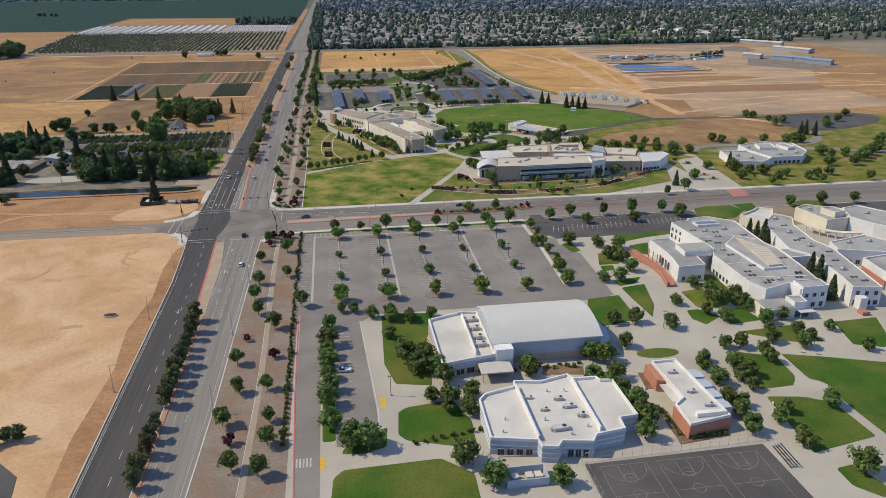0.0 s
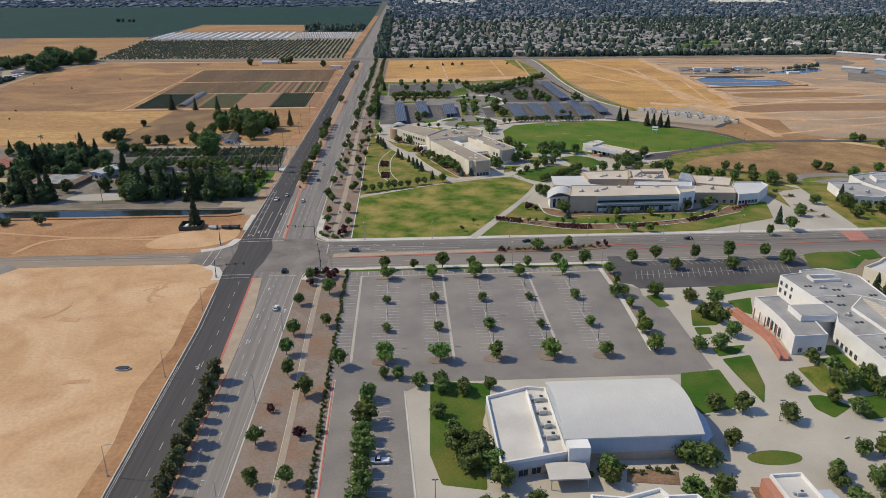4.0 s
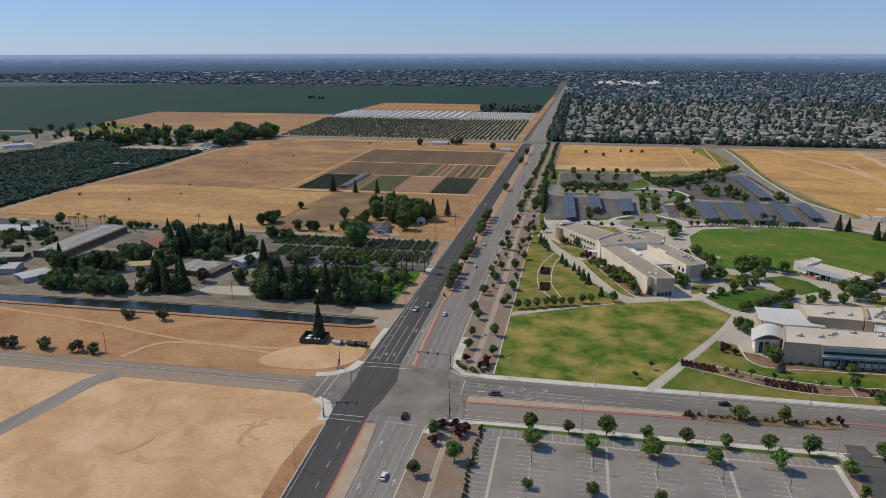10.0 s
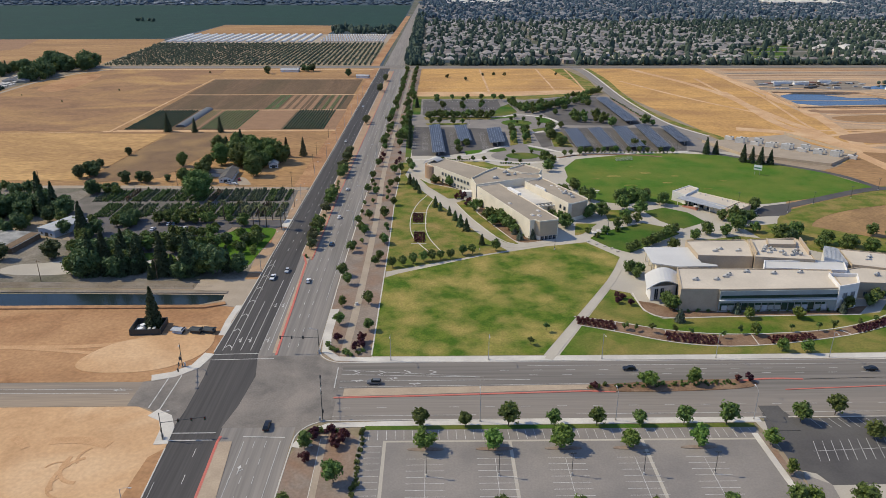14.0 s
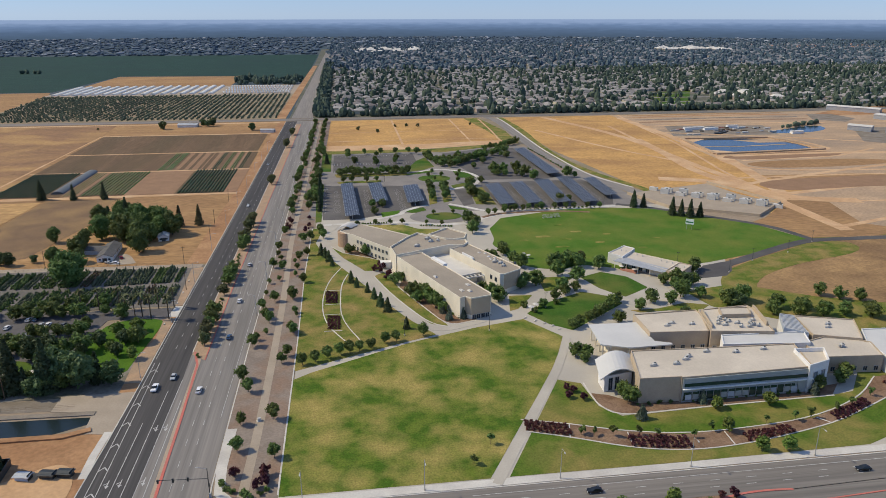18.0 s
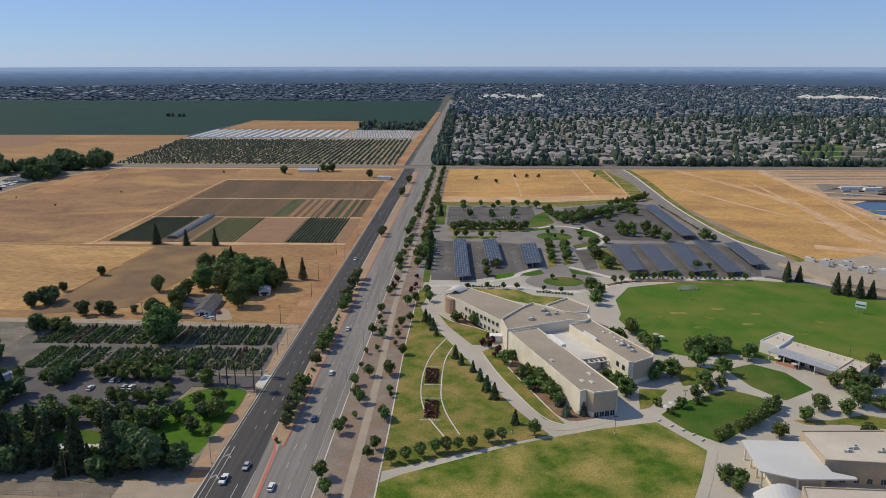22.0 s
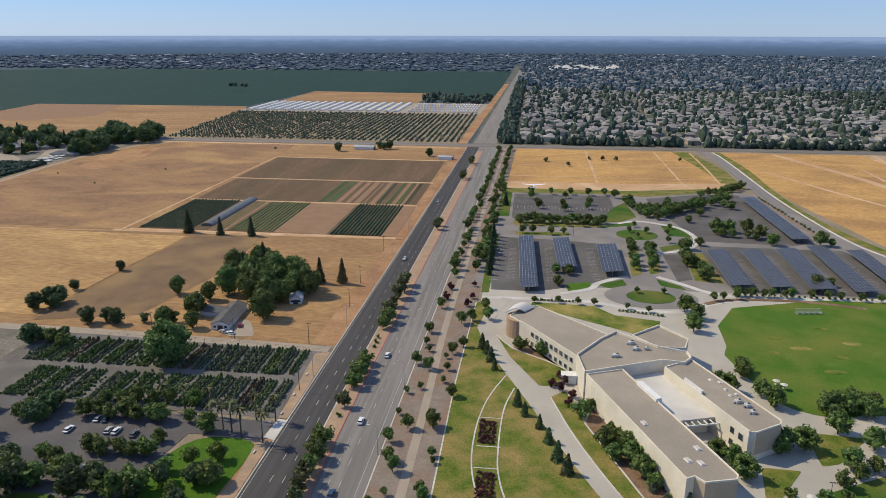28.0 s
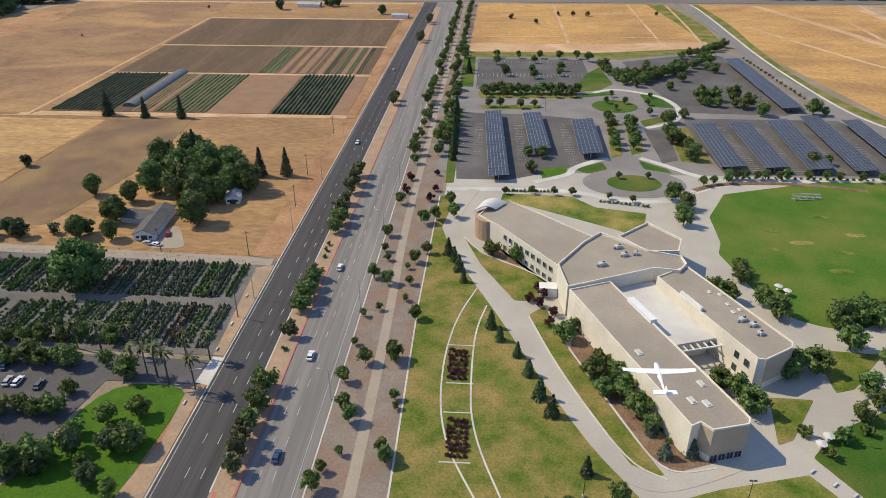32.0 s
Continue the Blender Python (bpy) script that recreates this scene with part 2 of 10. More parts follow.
BLOCK_RED = mat("terracotta_wall", (0.46, 0.215, 0.15), (0.40, 0.185, 0.13), 4, fine=0.08)
BRICK_TAN = mat("tan_brick", (0.42, 0.29, 0.19), (0.36, 0.245, 0.16), 1.2, fine=0.12, fine_size=0.3)
GLASS = mat("tinted_glass", (0.025, 0.035, 0.045), (0.04, 0.05, 0.06), 3, rough=0.08, fine=0.0)
METAL = mat("galvanised_metal", (0.42, 0.43, 0.44), (0.34, 0.35, 0.36), 1.5, rough=0.5, metal=0.3, fine=0.05)
METAL_DARK = plain("dark_painted_metal", (0.03, 0.035, 0.035), 0.5)
UNIT = mat("rooftop_unit_paint", (0.52, 0.51, 0.48), (0.44, 0.435, 0.41), 1.5, rough=0.6, fine=0.06)
WOOD = mat("weathered_wood", (0.19, 0.135, 0.09), (0.14, 0.1, 0.07), 1.0, fine=0.15)
BARK = mat("bark", (0.13, 0.1, 0.075), (0.09, 0.07, 0.05), 0.5, fine=0.2)
WHITE_PAINT = plain("white_gloss_paint", (0.78, 0.78, 0.77), 0.35)
LEAF = leaf_mat("broad_leaves", (0.082, 0.127, 0.033), (0.149, 0.203, 0.051))
LEAF_OLIVE = leaf_mat("olive_leaves", (0.092, 0.106, 0.042), (0.145, 0.150, 0.062))
LEAF_LIGHT = leaf_mat("light_leaves", (0.102, 0.171, 0.034), (0.171, 0.248, 0.051))
LEAF_DARK = leaf_mat("dark_leaves", (0.060, 0.095, 0.037), (0.103, 0.140, 0.053))
NEEDLE = leaf_mat("needles", (0.042, 0.066, 0.030), (0.070, 0.098, 0.042))
NEEDLE_BROWN = leaf_mat("brown_needles", (0.084, 0.077, 0.035), (0.119, 0.098, 0.045))
LEAF_RED = leaf_mat("plum_leaves", (0.073, 0.023, 0.029), (0.118, 0.037, 0.040))
LEAF_BLUE = leaf_mat("blue_green_leaves", (0.088, 0.118, 0.078), (0.138, 0.166, 0.118))

FILM = mat("pale_plastic_film", (0.6, 0.52, 0.38), (0.52, 0.45, 0.33), 3, rough=0.5, fine=0.06)
MOTTLED = mat("mottled_shade_roof", (0.336, 0.336, 0.320), (0.160, 0.160, 0.156), 4.5, c3=(0.240, 0.240, 0.232), size3=12, rough=0.7, fine=0.1)
DIRT_MARK = mat("driven_dirt", (0.50, 0.310, 0.168), (0.44, 0.265, 0.140), 8, bump=0.4, bump_size=0.6, fine=0.1, warp=1.5)
LINE_WORN = mat("worn_stall_paint", (0.600, 0.588, 0.564), (0.384, 0.378, 0.366), 2.5, rough=0.8, fine=0.15)
COURT_PAINT = mat("faded_court_paint", (0.30, 0.265, 0.225), (0.21, 0.188, 0.165), 2.0, rough=0.8, fine=0.15)
LOT_MID = mat("campus_lot_asphalt", (0.115, 0.106, 0.1), (0.095, 0.089, 0.085), 8, rough=0.85, c3=(0.14, 0.13, 0.122), size3=24, fine=0.1)
GRIT = mat("grey_grit", (0.25, 0.215, 0.175), (0.2, 0.175, 0.145), 6, c3=(0.17, 0.14, 0.105), size3=14, bump=0.2, fine=0.14)
LEAF_GROVE = leaf_mat("grove_leaves", (0.080, 0.126, 0.034), (0.135, 0.188, 0.052))
MULCH = mat("bark_mulch", (0.2, 0.125, 0.08), (0.15, 0.092, 0.058), 3, c3=(0.24, 0.16, 0.105), size3=9, bump=0.4, fine=0.25, fine_size=0.5)
SHOULDER = mat("bare_shoulder", (0.42, 0.285, 0.180), (0.345, 0.230, 0.145), 6, c3=(0.30, 0.225, 0.155), size3=12, mix3=0.2, bump=0.15, fine=0.1, fine_size=0.9, edge=0.14, warp=1.0)

# ---- building helpers ----
def bm_box(bm, x0, y0, z0, x1, y1, z1, m=None):
    v = [bm.verts.new(m @ Vector(c) if m else c) for c in ((x0, y0, z0), (x1, y0, z0), (x1, y1, z0), (x0, y1, z0), (x0, y0, z1), (x1, y0, z1), (x1, y1, z1), (x0, y1, z1))]
    for f in ((0, 3, 2, 1), (4, 5, 6, 7), (0, 1, 5, 4), (1, 2, 6, 5), (2, 3, 7, 6), (3, 0, 4, 7)):
        bm.faces.new([v[i] for i in f])
    return bm


def bm_prism(bm, pts, z0, z1):
    """An upright prism on any outline."""
    area = sum(a[0] * b[1] - b[0] * a[1] for a, b in zip(pts, [*pts[1:], pts[0]]))
    if area < 0:
        pts = list(pts)[::-1]
    lo, hi = ([bm.verts.new((p[0], p[1], z)) for p in pts] for z in (z0, z1))
    bm.faces.new(hi)
    bm.faces.new(lo[::-1])
    for i in range(len(pts)):
        j = (i + 1) % len(pts)
        bm.faces.new((lo[i], lo[j], hi[j], hi[i]))
    return bm


def bm_cyl(bm, x, y, z0, z1, r0, r1=None, n=8):
    r1 = r0 if r1 is None else r1
    lo, hi = ([bm.verts.new((x + r * math.cos(2 * math.pi * i / n), y + r * math.sin(2 * math.pi * i / n), z)) for i in range(n)] for r, z in ((r0, z0), (r1, z1)))
    bm.faces.new(hi)
    bm.faces.new(lo[::-1])
    for i in range(n):
        j = (i + 1) % n
        bm.faces.new((lo[i], lo[j], hi[j], hi[i]))
    return bm


def bm_rod(bm, a, b, r, n=6):
    """A rod from a to b."""
    a, b = Vector(a), Vector(b)
    q = (b - a).to_track_quat("Z", "Y")
    ring = [q @ Vector((r * math.cos(2 * math.pi * i / n), r * math.sin(2 * math.pi * i / n), 0)) for i in range(n)]
    lo, hi = [bm.verts.new(a + v) for v in ring], [bm.verts.new(b + v) for v in ring]
    bm.faces.new(hi)
    bm.faces.new(lo[::-1])
    for i in range(n):
        j = (i + 1) % n
        bm.faces.new((lo[i], lo[j], hi[j], hi[i]))
    return bm


def mesh_of(name, bm, material):
    me = bpy.data.meshes.new(name)
    bm.to_mesh(me)
    bm.free()
    for m in material if isinstance(material, (list, tuple)) else [material]:
        me.materials.append(m)
    return me


def part(name, bm, material, parent=None, label=""):
    ob = new(name, mesh_of(name, bm, material))
    ob.parent = parent
    return tagged(ob, label)


def piece(name, me, parent, m=None):
    """One more object on a mesh that alike pieces share."""
    ob = new(name, me)
    ob.parent = parent
    if m is not None:
        ob.matrix_basis = m
    return ob


def thing(name, m, label, category, group="", kind=""):
    ob = new(name)
    ob.empty_display_size = 0.5
    ob.matrix_basis = m
    return tagged(ob, label, category, group, kind)


def skew(x, y):
    """The avenue leans a little to the east as it runs north."""
    return x + 0.0105 * max(0.0, y - 120)


def arc(cx, cy, r, a0, a1, n=16, ry=None):
    return [(cx + r * math.cos(radians(a0 + (a1 - a0) * i / n)), cy + (ry or r) * math.sin(radians(a0 + (a1 - a0) * i / n))) for i in range(n + 1)]


def ribbon(pts, w):
    """The outline of a strip of width w along a line of points."""
    left, right = [], []
    for i, p in enumerate(pts):
        a, b = pts[max(0, i - 1)], pts[min(len(pts) - 1, i + 1)]
        d = math.hypot(b[0] - a[0], b[1] - a[1]) or 1
        nx, ny = -(b[1] - a[1]) / d * w / 2, (b[0] - a[0]) / d * w / 2
        left.append((p[0] + nx, p[1] + ny))
        right.append((p[0] - nx, p[1] - ny))
    return left + right[::-1]


def smooth(pts, k=3):
    """Rounds the corners of a line."""
    for _ in range(k):
        out = [pts[0]]
        for a, b in zip(pts, pts[1:]):
            out += [(0.75 * a[0] + 0.25 * b[0], 0.75 * a[1] + 0.25 * b[1]), (0.25 * a[0] + 0.75 * b[0], 0.25 * a[1] + 0.75 * b[1])]
        pts = [*out, pts[-1]]
    return pts


def rounded(pts, k=3):
    """Rounds the corners of a closed outline."""
    for _ in range(k):
        out = []
        for a, b in zip(pts, [*pts[1:], pts[0]]):
            out += [(0.75 * a[0] + 0.25 * b[0], 0.75 * a[1] + 0.25 * b[1]), (0.25 * a[0] + 0.75 * b[0], 0.25 * a[1] + 0.75 * b[1])]
        pts = out
    return pts


LAID = []


def patch(name, pts, z, material, label, category="ground", depth=0.3, kind="structure"):
    """A slab of ground cover whose top lies at z, each a hair above the one laid before."""
    LAID.append(name)
    z += 0.0003 * len(LAID)
    bm = bm_prism(bmesh.new(), pts, z - depth, z)
    return tagged(part(name, bm, material), label, category, kind=kind)


def rect(x0, y0, x1, y1):
    return [(x0, y0), (x1, y0), (x1, y1), (x0, y1)]


# ---- the land, out to the horizon ----
CX, CY, FAR = 60.0, -190.0, 4780.0
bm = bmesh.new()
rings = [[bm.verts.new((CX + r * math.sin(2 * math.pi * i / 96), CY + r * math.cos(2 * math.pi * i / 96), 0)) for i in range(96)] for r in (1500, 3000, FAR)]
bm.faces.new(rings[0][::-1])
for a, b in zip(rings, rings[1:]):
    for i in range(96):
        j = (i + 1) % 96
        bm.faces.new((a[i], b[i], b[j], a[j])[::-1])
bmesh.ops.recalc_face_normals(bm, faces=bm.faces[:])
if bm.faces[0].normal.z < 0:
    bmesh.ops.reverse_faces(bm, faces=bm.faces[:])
tagged(part("ground", bm, LAND), "flat valley floor of dry grass and scrub, tinted haze blue", "ground", kind="structure")

# the rim of the plain: blue haze painted as glow, paler with height
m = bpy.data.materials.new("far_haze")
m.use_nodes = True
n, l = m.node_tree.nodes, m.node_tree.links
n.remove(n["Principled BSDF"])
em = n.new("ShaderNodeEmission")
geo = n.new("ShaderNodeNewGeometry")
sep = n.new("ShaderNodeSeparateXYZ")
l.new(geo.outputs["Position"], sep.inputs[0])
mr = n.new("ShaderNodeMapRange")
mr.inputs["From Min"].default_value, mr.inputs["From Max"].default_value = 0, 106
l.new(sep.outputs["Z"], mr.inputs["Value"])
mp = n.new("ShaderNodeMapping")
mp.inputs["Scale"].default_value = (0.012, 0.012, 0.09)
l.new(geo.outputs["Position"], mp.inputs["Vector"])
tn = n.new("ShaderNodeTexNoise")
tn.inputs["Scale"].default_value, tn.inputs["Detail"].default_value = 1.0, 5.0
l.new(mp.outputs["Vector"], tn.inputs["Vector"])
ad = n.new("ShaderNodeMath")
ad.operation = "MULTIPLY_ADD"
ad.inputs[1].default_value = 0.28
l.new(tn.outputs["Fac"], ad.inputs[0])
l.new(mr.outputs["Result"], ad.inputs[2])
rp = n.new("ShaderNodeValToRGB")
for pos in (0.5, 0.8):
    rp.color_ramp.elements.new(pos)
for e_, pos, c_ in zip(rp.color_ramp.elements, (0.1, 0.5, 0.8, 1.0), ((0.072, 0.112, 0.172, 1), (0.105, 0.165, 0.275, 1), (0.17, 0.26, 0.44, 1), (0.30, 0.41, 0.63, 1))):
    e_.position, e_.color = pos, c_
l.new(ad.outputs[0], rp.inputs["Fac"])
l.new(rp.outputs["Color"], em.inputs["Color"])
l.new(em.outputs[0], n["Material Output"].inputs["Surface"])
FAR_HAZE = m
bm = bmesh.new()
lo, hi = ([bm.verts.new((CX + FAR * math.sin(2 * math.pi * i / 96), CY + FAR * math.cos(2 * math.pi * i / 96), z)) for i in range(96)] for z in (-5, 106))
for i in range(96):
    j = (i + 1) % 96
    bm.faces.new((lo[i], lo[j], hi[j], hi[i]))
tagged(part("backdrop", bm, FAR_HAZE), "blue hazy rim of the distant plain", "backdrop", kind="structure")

patch("ground", [(-1000, -430), (1200, -430), (1200, 838), (-1000, 838)], 0.012, mat("near_soil", (0.30, 0.235, 0.170), (0.245, 0.195, 0.140), 18, c3=(0.21, 0.18, 0.11), size3=50, bump=0.3, fine=0.12, fine_size=1.5), "dry bare soil round the plots", "ground")

# ---- the avenue and the cross street ----
def lane(x0, x1, y0, y1):
    c = sorted({y0, y1, *[y for y in (120, 300, 500) if y0 < y < y1]})
    return [(skew(x0, y), y) for y in c] + [(skew(x1, y), y) for y in c[::-1]]


def kerb(name, pts, w, h, material, label, z=0.0):
    """A kerb of width w along a line, h high."""
    LAID.append(name)
    h += 0.0003 * len(LAID)
    return tagged(part(name, bm_prism(bmesh.new(), ribbon(pts, w), z - 0.2, z + h), material), label, "kerb", kind="structure")


Y0, Y1 = -430, 2600


def run(table, ys):
    """Points of an edge that wanders in x: table of (y, x)."""
    return [(float(np.interp(y, [r[0] for r in table], [r[1] for r in table])), y) for y in ys]


# edges of the avenue south of the crossing: west kerb, median's two sides, east kerb
SB_W = ((-430, -11.6), (-75, -11.6), (-30, -13.6), (-20, -15.2))
MED_W = ((-430, 4.6), (-215, 4.6), (-170, 5.2), (-120, 4.2), (-90, 3.0), (-50, 1.7), (-20, 0.6))
MED_E = ((-430, 6.2), (-200, 6.4), (-130, 7.4), (-112, 7.9), (-60, 8.0), (-27, 5.4), (-20, 4.6))
NB_E = ((-430, 17.4), (-222, 19.3), (-178, 21.0), (-142, 21.6), (-80, 22.7), (-20, 23.2))
YS = [-430, -300, -222, -200, -178, -160, -142, -120, -105, -90, -75, -60, -45, -30, -20]


def between(a, b, ys=YS):
    return run(a, ys) + run(b, ys)[::-1]


def shifted(table, d):
    return [(y, x + d) for y, x in table]


patch("road", between(SB_W, MED_W), 0.06, ASPH_NEW, "freshly sealed dark southbound carriageway", "road")
NB_W = [(24, -15.2), (60, -14.2), (100, -13.6), (120, -13.6), (300, -13.6 + 0.0105 * 180), (810, -13.6 + 0.0105 * 690)]
patch("road", run(NB_W, (24, 60, 100, 120, 300, 810)) + [(skew(0.9, 810), 810), (0.9, 122), (1.5, 100), (1.5, 24)], 0.06, ASPH_NEW, "freshly sealed dark southbound carriageway", "road")
patch("road", lane(-9, 8, 838, Y1), 0.25, ASPH, "worn grey far carriageway of the avenue", "road")
patch("road", between(MED_W, NB_E), 0.06, ASPH, "worn grey northbound carriageway", "road")
patch("road", [(1.5, 24), (23.2, 24), (23.2, 120), (skew(23.2, 810), 810), (skew(0.9, 810), 810), (0.9, 122), (1.5, 100)], 0.06, ASPH, "worn grey northbound carriageway", "road")
patch("road", lane(8, 20, 838, Y1), 0.25, ASPH, "worn grey far carriageway of the avenue", "road")
patch("road", [(-15.2, -20), (23.2, -20), *arc(34, -27, 10.5, 170, 90, 8), (34, 18.6), *arc(33, 28, 9.5, 270, 190, 8), (23.2, 24), (-15.2, 24), *arc(-34, 25, 18, 0, -90, 8), (-34, -7.6), *arc(-34, -25, 17.5, 90, 10, 8)], 0.06, ASPH_X, "worn asphalt crossing of the two roads", "road")
patch("road", [(-15.2, -24), (-0.6, -24), (2.5, -8), (4, 10), (1.5, 25), (-15.2, 25), (-14, 10), (-14, -10)], 0.075, ASPH_NEW, "dark new asphalt across the junction", "road")
patch("road", rect(34, -17, 620, 18.8), 0.06, ASPH_EW, "worn grey cross street running east", "road")
patch("road", rect(-700, -7.6, -34, 6.7), 0.06, ASPH_DUST, "narrow grey cross street running west", "road")
patch("road", rect(-1500, 814, 1600, 834), 0.24, ASPH_EW, "far cross street beyond the fields", "road")
patch("road", ribbon(smooth([(-117, -6), (-124, -14), (-127, -40), (-136, -75), (-190, -130), (-320, -190)]), 9), 0.07, ASPH, "narrow service road curving across the plot", "road")
patch("road", ribbon(smooth([(264, 812), (272, 770), (268, 640), (266, 500), (276, 425), (294, 380), (300, 345), (285, 330)]), 11), 0.07, ASPH, "campus back road curving past the lots", "road")
kerb("kerb", run(shifted(SB_W, -0.2), YS[:-1]), 0.35, 0.15, CONC_PALE, "pale concrete kerb along the avenue")
kerb("kerb", run(shifted(NB_W, -0.2), (27, 60, 100, 120, 300, 810)), 0.35, 0.15, CONC_PALE, "pale concrete kerb along the avenue")
kerb("kerb", run(shifted(NB_E, 0.3), YS[:-2]) + [(23.6, -31), *arc(34, -27, 10.3, 180, 90, 8), (620, -16.7)], 0.4, 0.15, CONC_PALE, "pale concrete kerb round the corner")
kerb("kerb", [(skew(23.6, 810), 810), (23.6, 120), (23.6, 32), *arc(34, 29, 10.3, 180, 270, 8), (620, 18.9)], 0.4, 0.15, CONC_PALE, "pale concrete kerb round the corner")
kerb("pavement", [(-24, -11.5), (-19, -14.5), (-16.5, -20), (-15.9, -28)], 4.2, 0.15, CONC_PALE, "pale concrete corner ramp")
kerb("pavement", [(-32, 9.2), (-25, 11.5), (-19, 17), (-16.6, 26)], 4.0, 0.15, CONC_PALE, "pale concrete corner ramp")
kerb("pavement", [(-16.0, 40), (-16.4, 52), (-15.8, 66)], 2.6, 0.14, CONC_PALE, "pale concrete apron beside the avenue")
kerb("pavement", [(25.4, 62), (25.2, 40), (26.4, 27), (31, 21.6), (45, 20.6), (240, 21.2), (620, 21.6)], 3.2, 0.14, CONC_PALE, "pale concrete footway round the corner")
kerb("pavement", [(24.8, -30), (27.2, -23.5), (33.5, -19.2), (60, -18.4), (170, -17.9)], 2.6, 0.14, CONC_PALE, "pale concrete footway along the cross street")
patch("driveway", [(-17.6, 164), (-13.4, 163), (-12.9, 176), (-16.6, 176.5)], 0.16, CONC_PALE, "pale concrete driveway apron", "driveway")

# raised medians with red kerbs
SOUTH_N, SOUTH_S = [-112, -105, -90, -75, -60, -45, -27], [-430, -300, -222, -200, -178, -160, -142, -120, -112]
patch("median", between(shifted(MED_W, 0.3), MED_E, SOUTH_N), 0.16, MEDIAN, "tan stamped concrete median", "median")
kerb("kerb", run(shifted(MED_W, 0.1), SOUTH_N) + [(1.2, -24.4)], 0.8, 0.2, RED_KERB, "faded red painted kerb")
patch("median", between(MED_W, MED_E, SOUTH_S), 0.18, SHOULDER, "brown planted median strip", "median")
kerb("kerb", run(MED_W, SOUTH_S), 0.3, 0.2, CONC_PALE, "pale kerb of the planted median")
kerb("kerb", run(MED_E, SOUTH_S), 0.3, 0.2, RED_KERB, "faded red kerb of the planted median")
patch("median", [(6.6, 26), (8.1, 26), (6.4, 95), (5.6, 118), (4.0, 118)], 0.16, MEDIAN, "narrow tan median nose", "median")
kerb("kerb", [(8.2, 24.4), (6.8, 70), (5.0, 112), (2.0, 124)], 0.9, 0.2, RED_KERB, "faded red painted kerb")
patch("median", [(1.2, 122), (7.0, 116), (7.2, 200), (skew(7.2, 780), 780), (skew(1.4, 780), 780), (1.2, 200)], 0.18, SHOULDER, "brown planted median strip", "median")
kerb("kerb", [(7.3, 116), (7.3, 200), (skew(7.3, 780), 780)], 0.4, 0.2, RED_KERB, "faded red kerb of the planted median")
kerb("kerb", [(1.0, 124), (1.0, 200), (skew(1.0, 780), 780)], 0.35, 0.2, CONC_PALE, "pale kerb of the planted median")
patch("median", [(36, -3.2), (120, 0.2), (120, 3.0), (36, 1.6)], 0.14, MEDIAN, "tan stamped concrete median", "median")
kerb("kerb", [(33, -3.9), (60, -3.2), (118, -1.0), (128, -1.6)], 0.8, 0.2, RED_KERB, "faded red painted kerb")
patch("median", rounded([(116, 1), (126, -2.2), (172, -0.8), (180, 3), (172, 6.6), (126, 3.4)]), 0.2, MULCH, "planted island with shrubs", "median")
kerb("kerb", smooth([(172, 4.4), (180, 5.8), (188, 6.0), (195, 5.4)]), 0.8, 0.2, RED_KERB, "faded red painted kerb")
kerb("kerb", [(186, -1), (221.6, 1), (340, 4)], 0.5, 0.2, RED_KERB, "faded red painted kerb")

# painted lines
def lines(name, rows, w=0.16, z=0.14, label="white painted road lines", dash=0.0, gap=0.0):
    bm = bmesh.new()
    for a, b in rows:
        d = math.hypot(b[0] - a[0], b[1] - a[1])
        u = ((b[0] - a[0]) / d, (b[1] - a[1]) / d)
        s = 0.0
        while s < d - 0.01:
            e = min(d, s + dash) if dash else d
            p, q = ((a[0] + u[0] * k, a[1] + u[1] * k) for k in (s, e))
            nx, ny = -u[1] * w / 2, u[0] * w / 2
            bm.faces.new([bm.verts.new((x, y, z)) for x, y in ((p[0] + nx, p[1] + ny), (p[0] - nx, p[1] - ny), (q[0] - nx, q[1] - ny), (q[0] + nx, q[1] + ny))])
            s = e + gap if dash else d
    bmesh.ops.recalc_face_normals(bm, faces=bm.faces[:])
    for f in bm.faces:
        if f.normal.z < 0:
            f.normal_flip()
    return tagged(part(name, bm, COURT_PAINT if name == "court_lines" else LINE_WORN if name == "stall_lines" else LINE), label, "road marking", kind="structure")


def sk(x, y0, y1):
    return ((skew(x, y0), y0), (skew(x, y1), y1))


def edge_rows(table, ys):
    p = run(table, ys)
    return list(zip(p, p[1:]))


for d in (4.9, 9.1):
    lines("lane_line", [((195, 5.5), (225, 6.4)), ((225, 6.4), (330, 8.4))], 0.2, 0.14, "white line beside the turning lane")
lines("lane_dashes", [(a, b) for a, b in zip(run(shifted(SB_W, d), range(-430, -30, 12)), run(shifted(SB_W, d), range(-426, -26, 12)))], 0.18, label="white lane dashes on the avenue")
for d in (-7.3, -11.0):
    lines("lane_dashes", [(a, b) for a, b in zip(run(shifted(NB_E, d), range(-426, -84, 12)), run(shifted(NB_E, d), range(-422, -80, 12)))], 0.18, label="white lane dashes on the avenue")
lines("lane_dashes", [sk(x, 128, 800) for x in (-6.8, -2.8, 11.4, 15.0)] + [sk(11.6, 30, 120), sk(15.2, 30, 120)], 0.18, dash=3.6, gap=8.4, label="white lane dashes on the avenue")
lines("edge_lines", edge_rows(shifted(SB_W, 1.3), YS[:-2]) + edge_rows(shifted(SB_W, 0.75), YS[:9]) + edge_rows(shifted(NB_E, -1.2), YS[:11]) + [sk(-12.7, 120, 800), sk(20.4, 70, 800)], 0.16, label="white edge lines of the avenue")
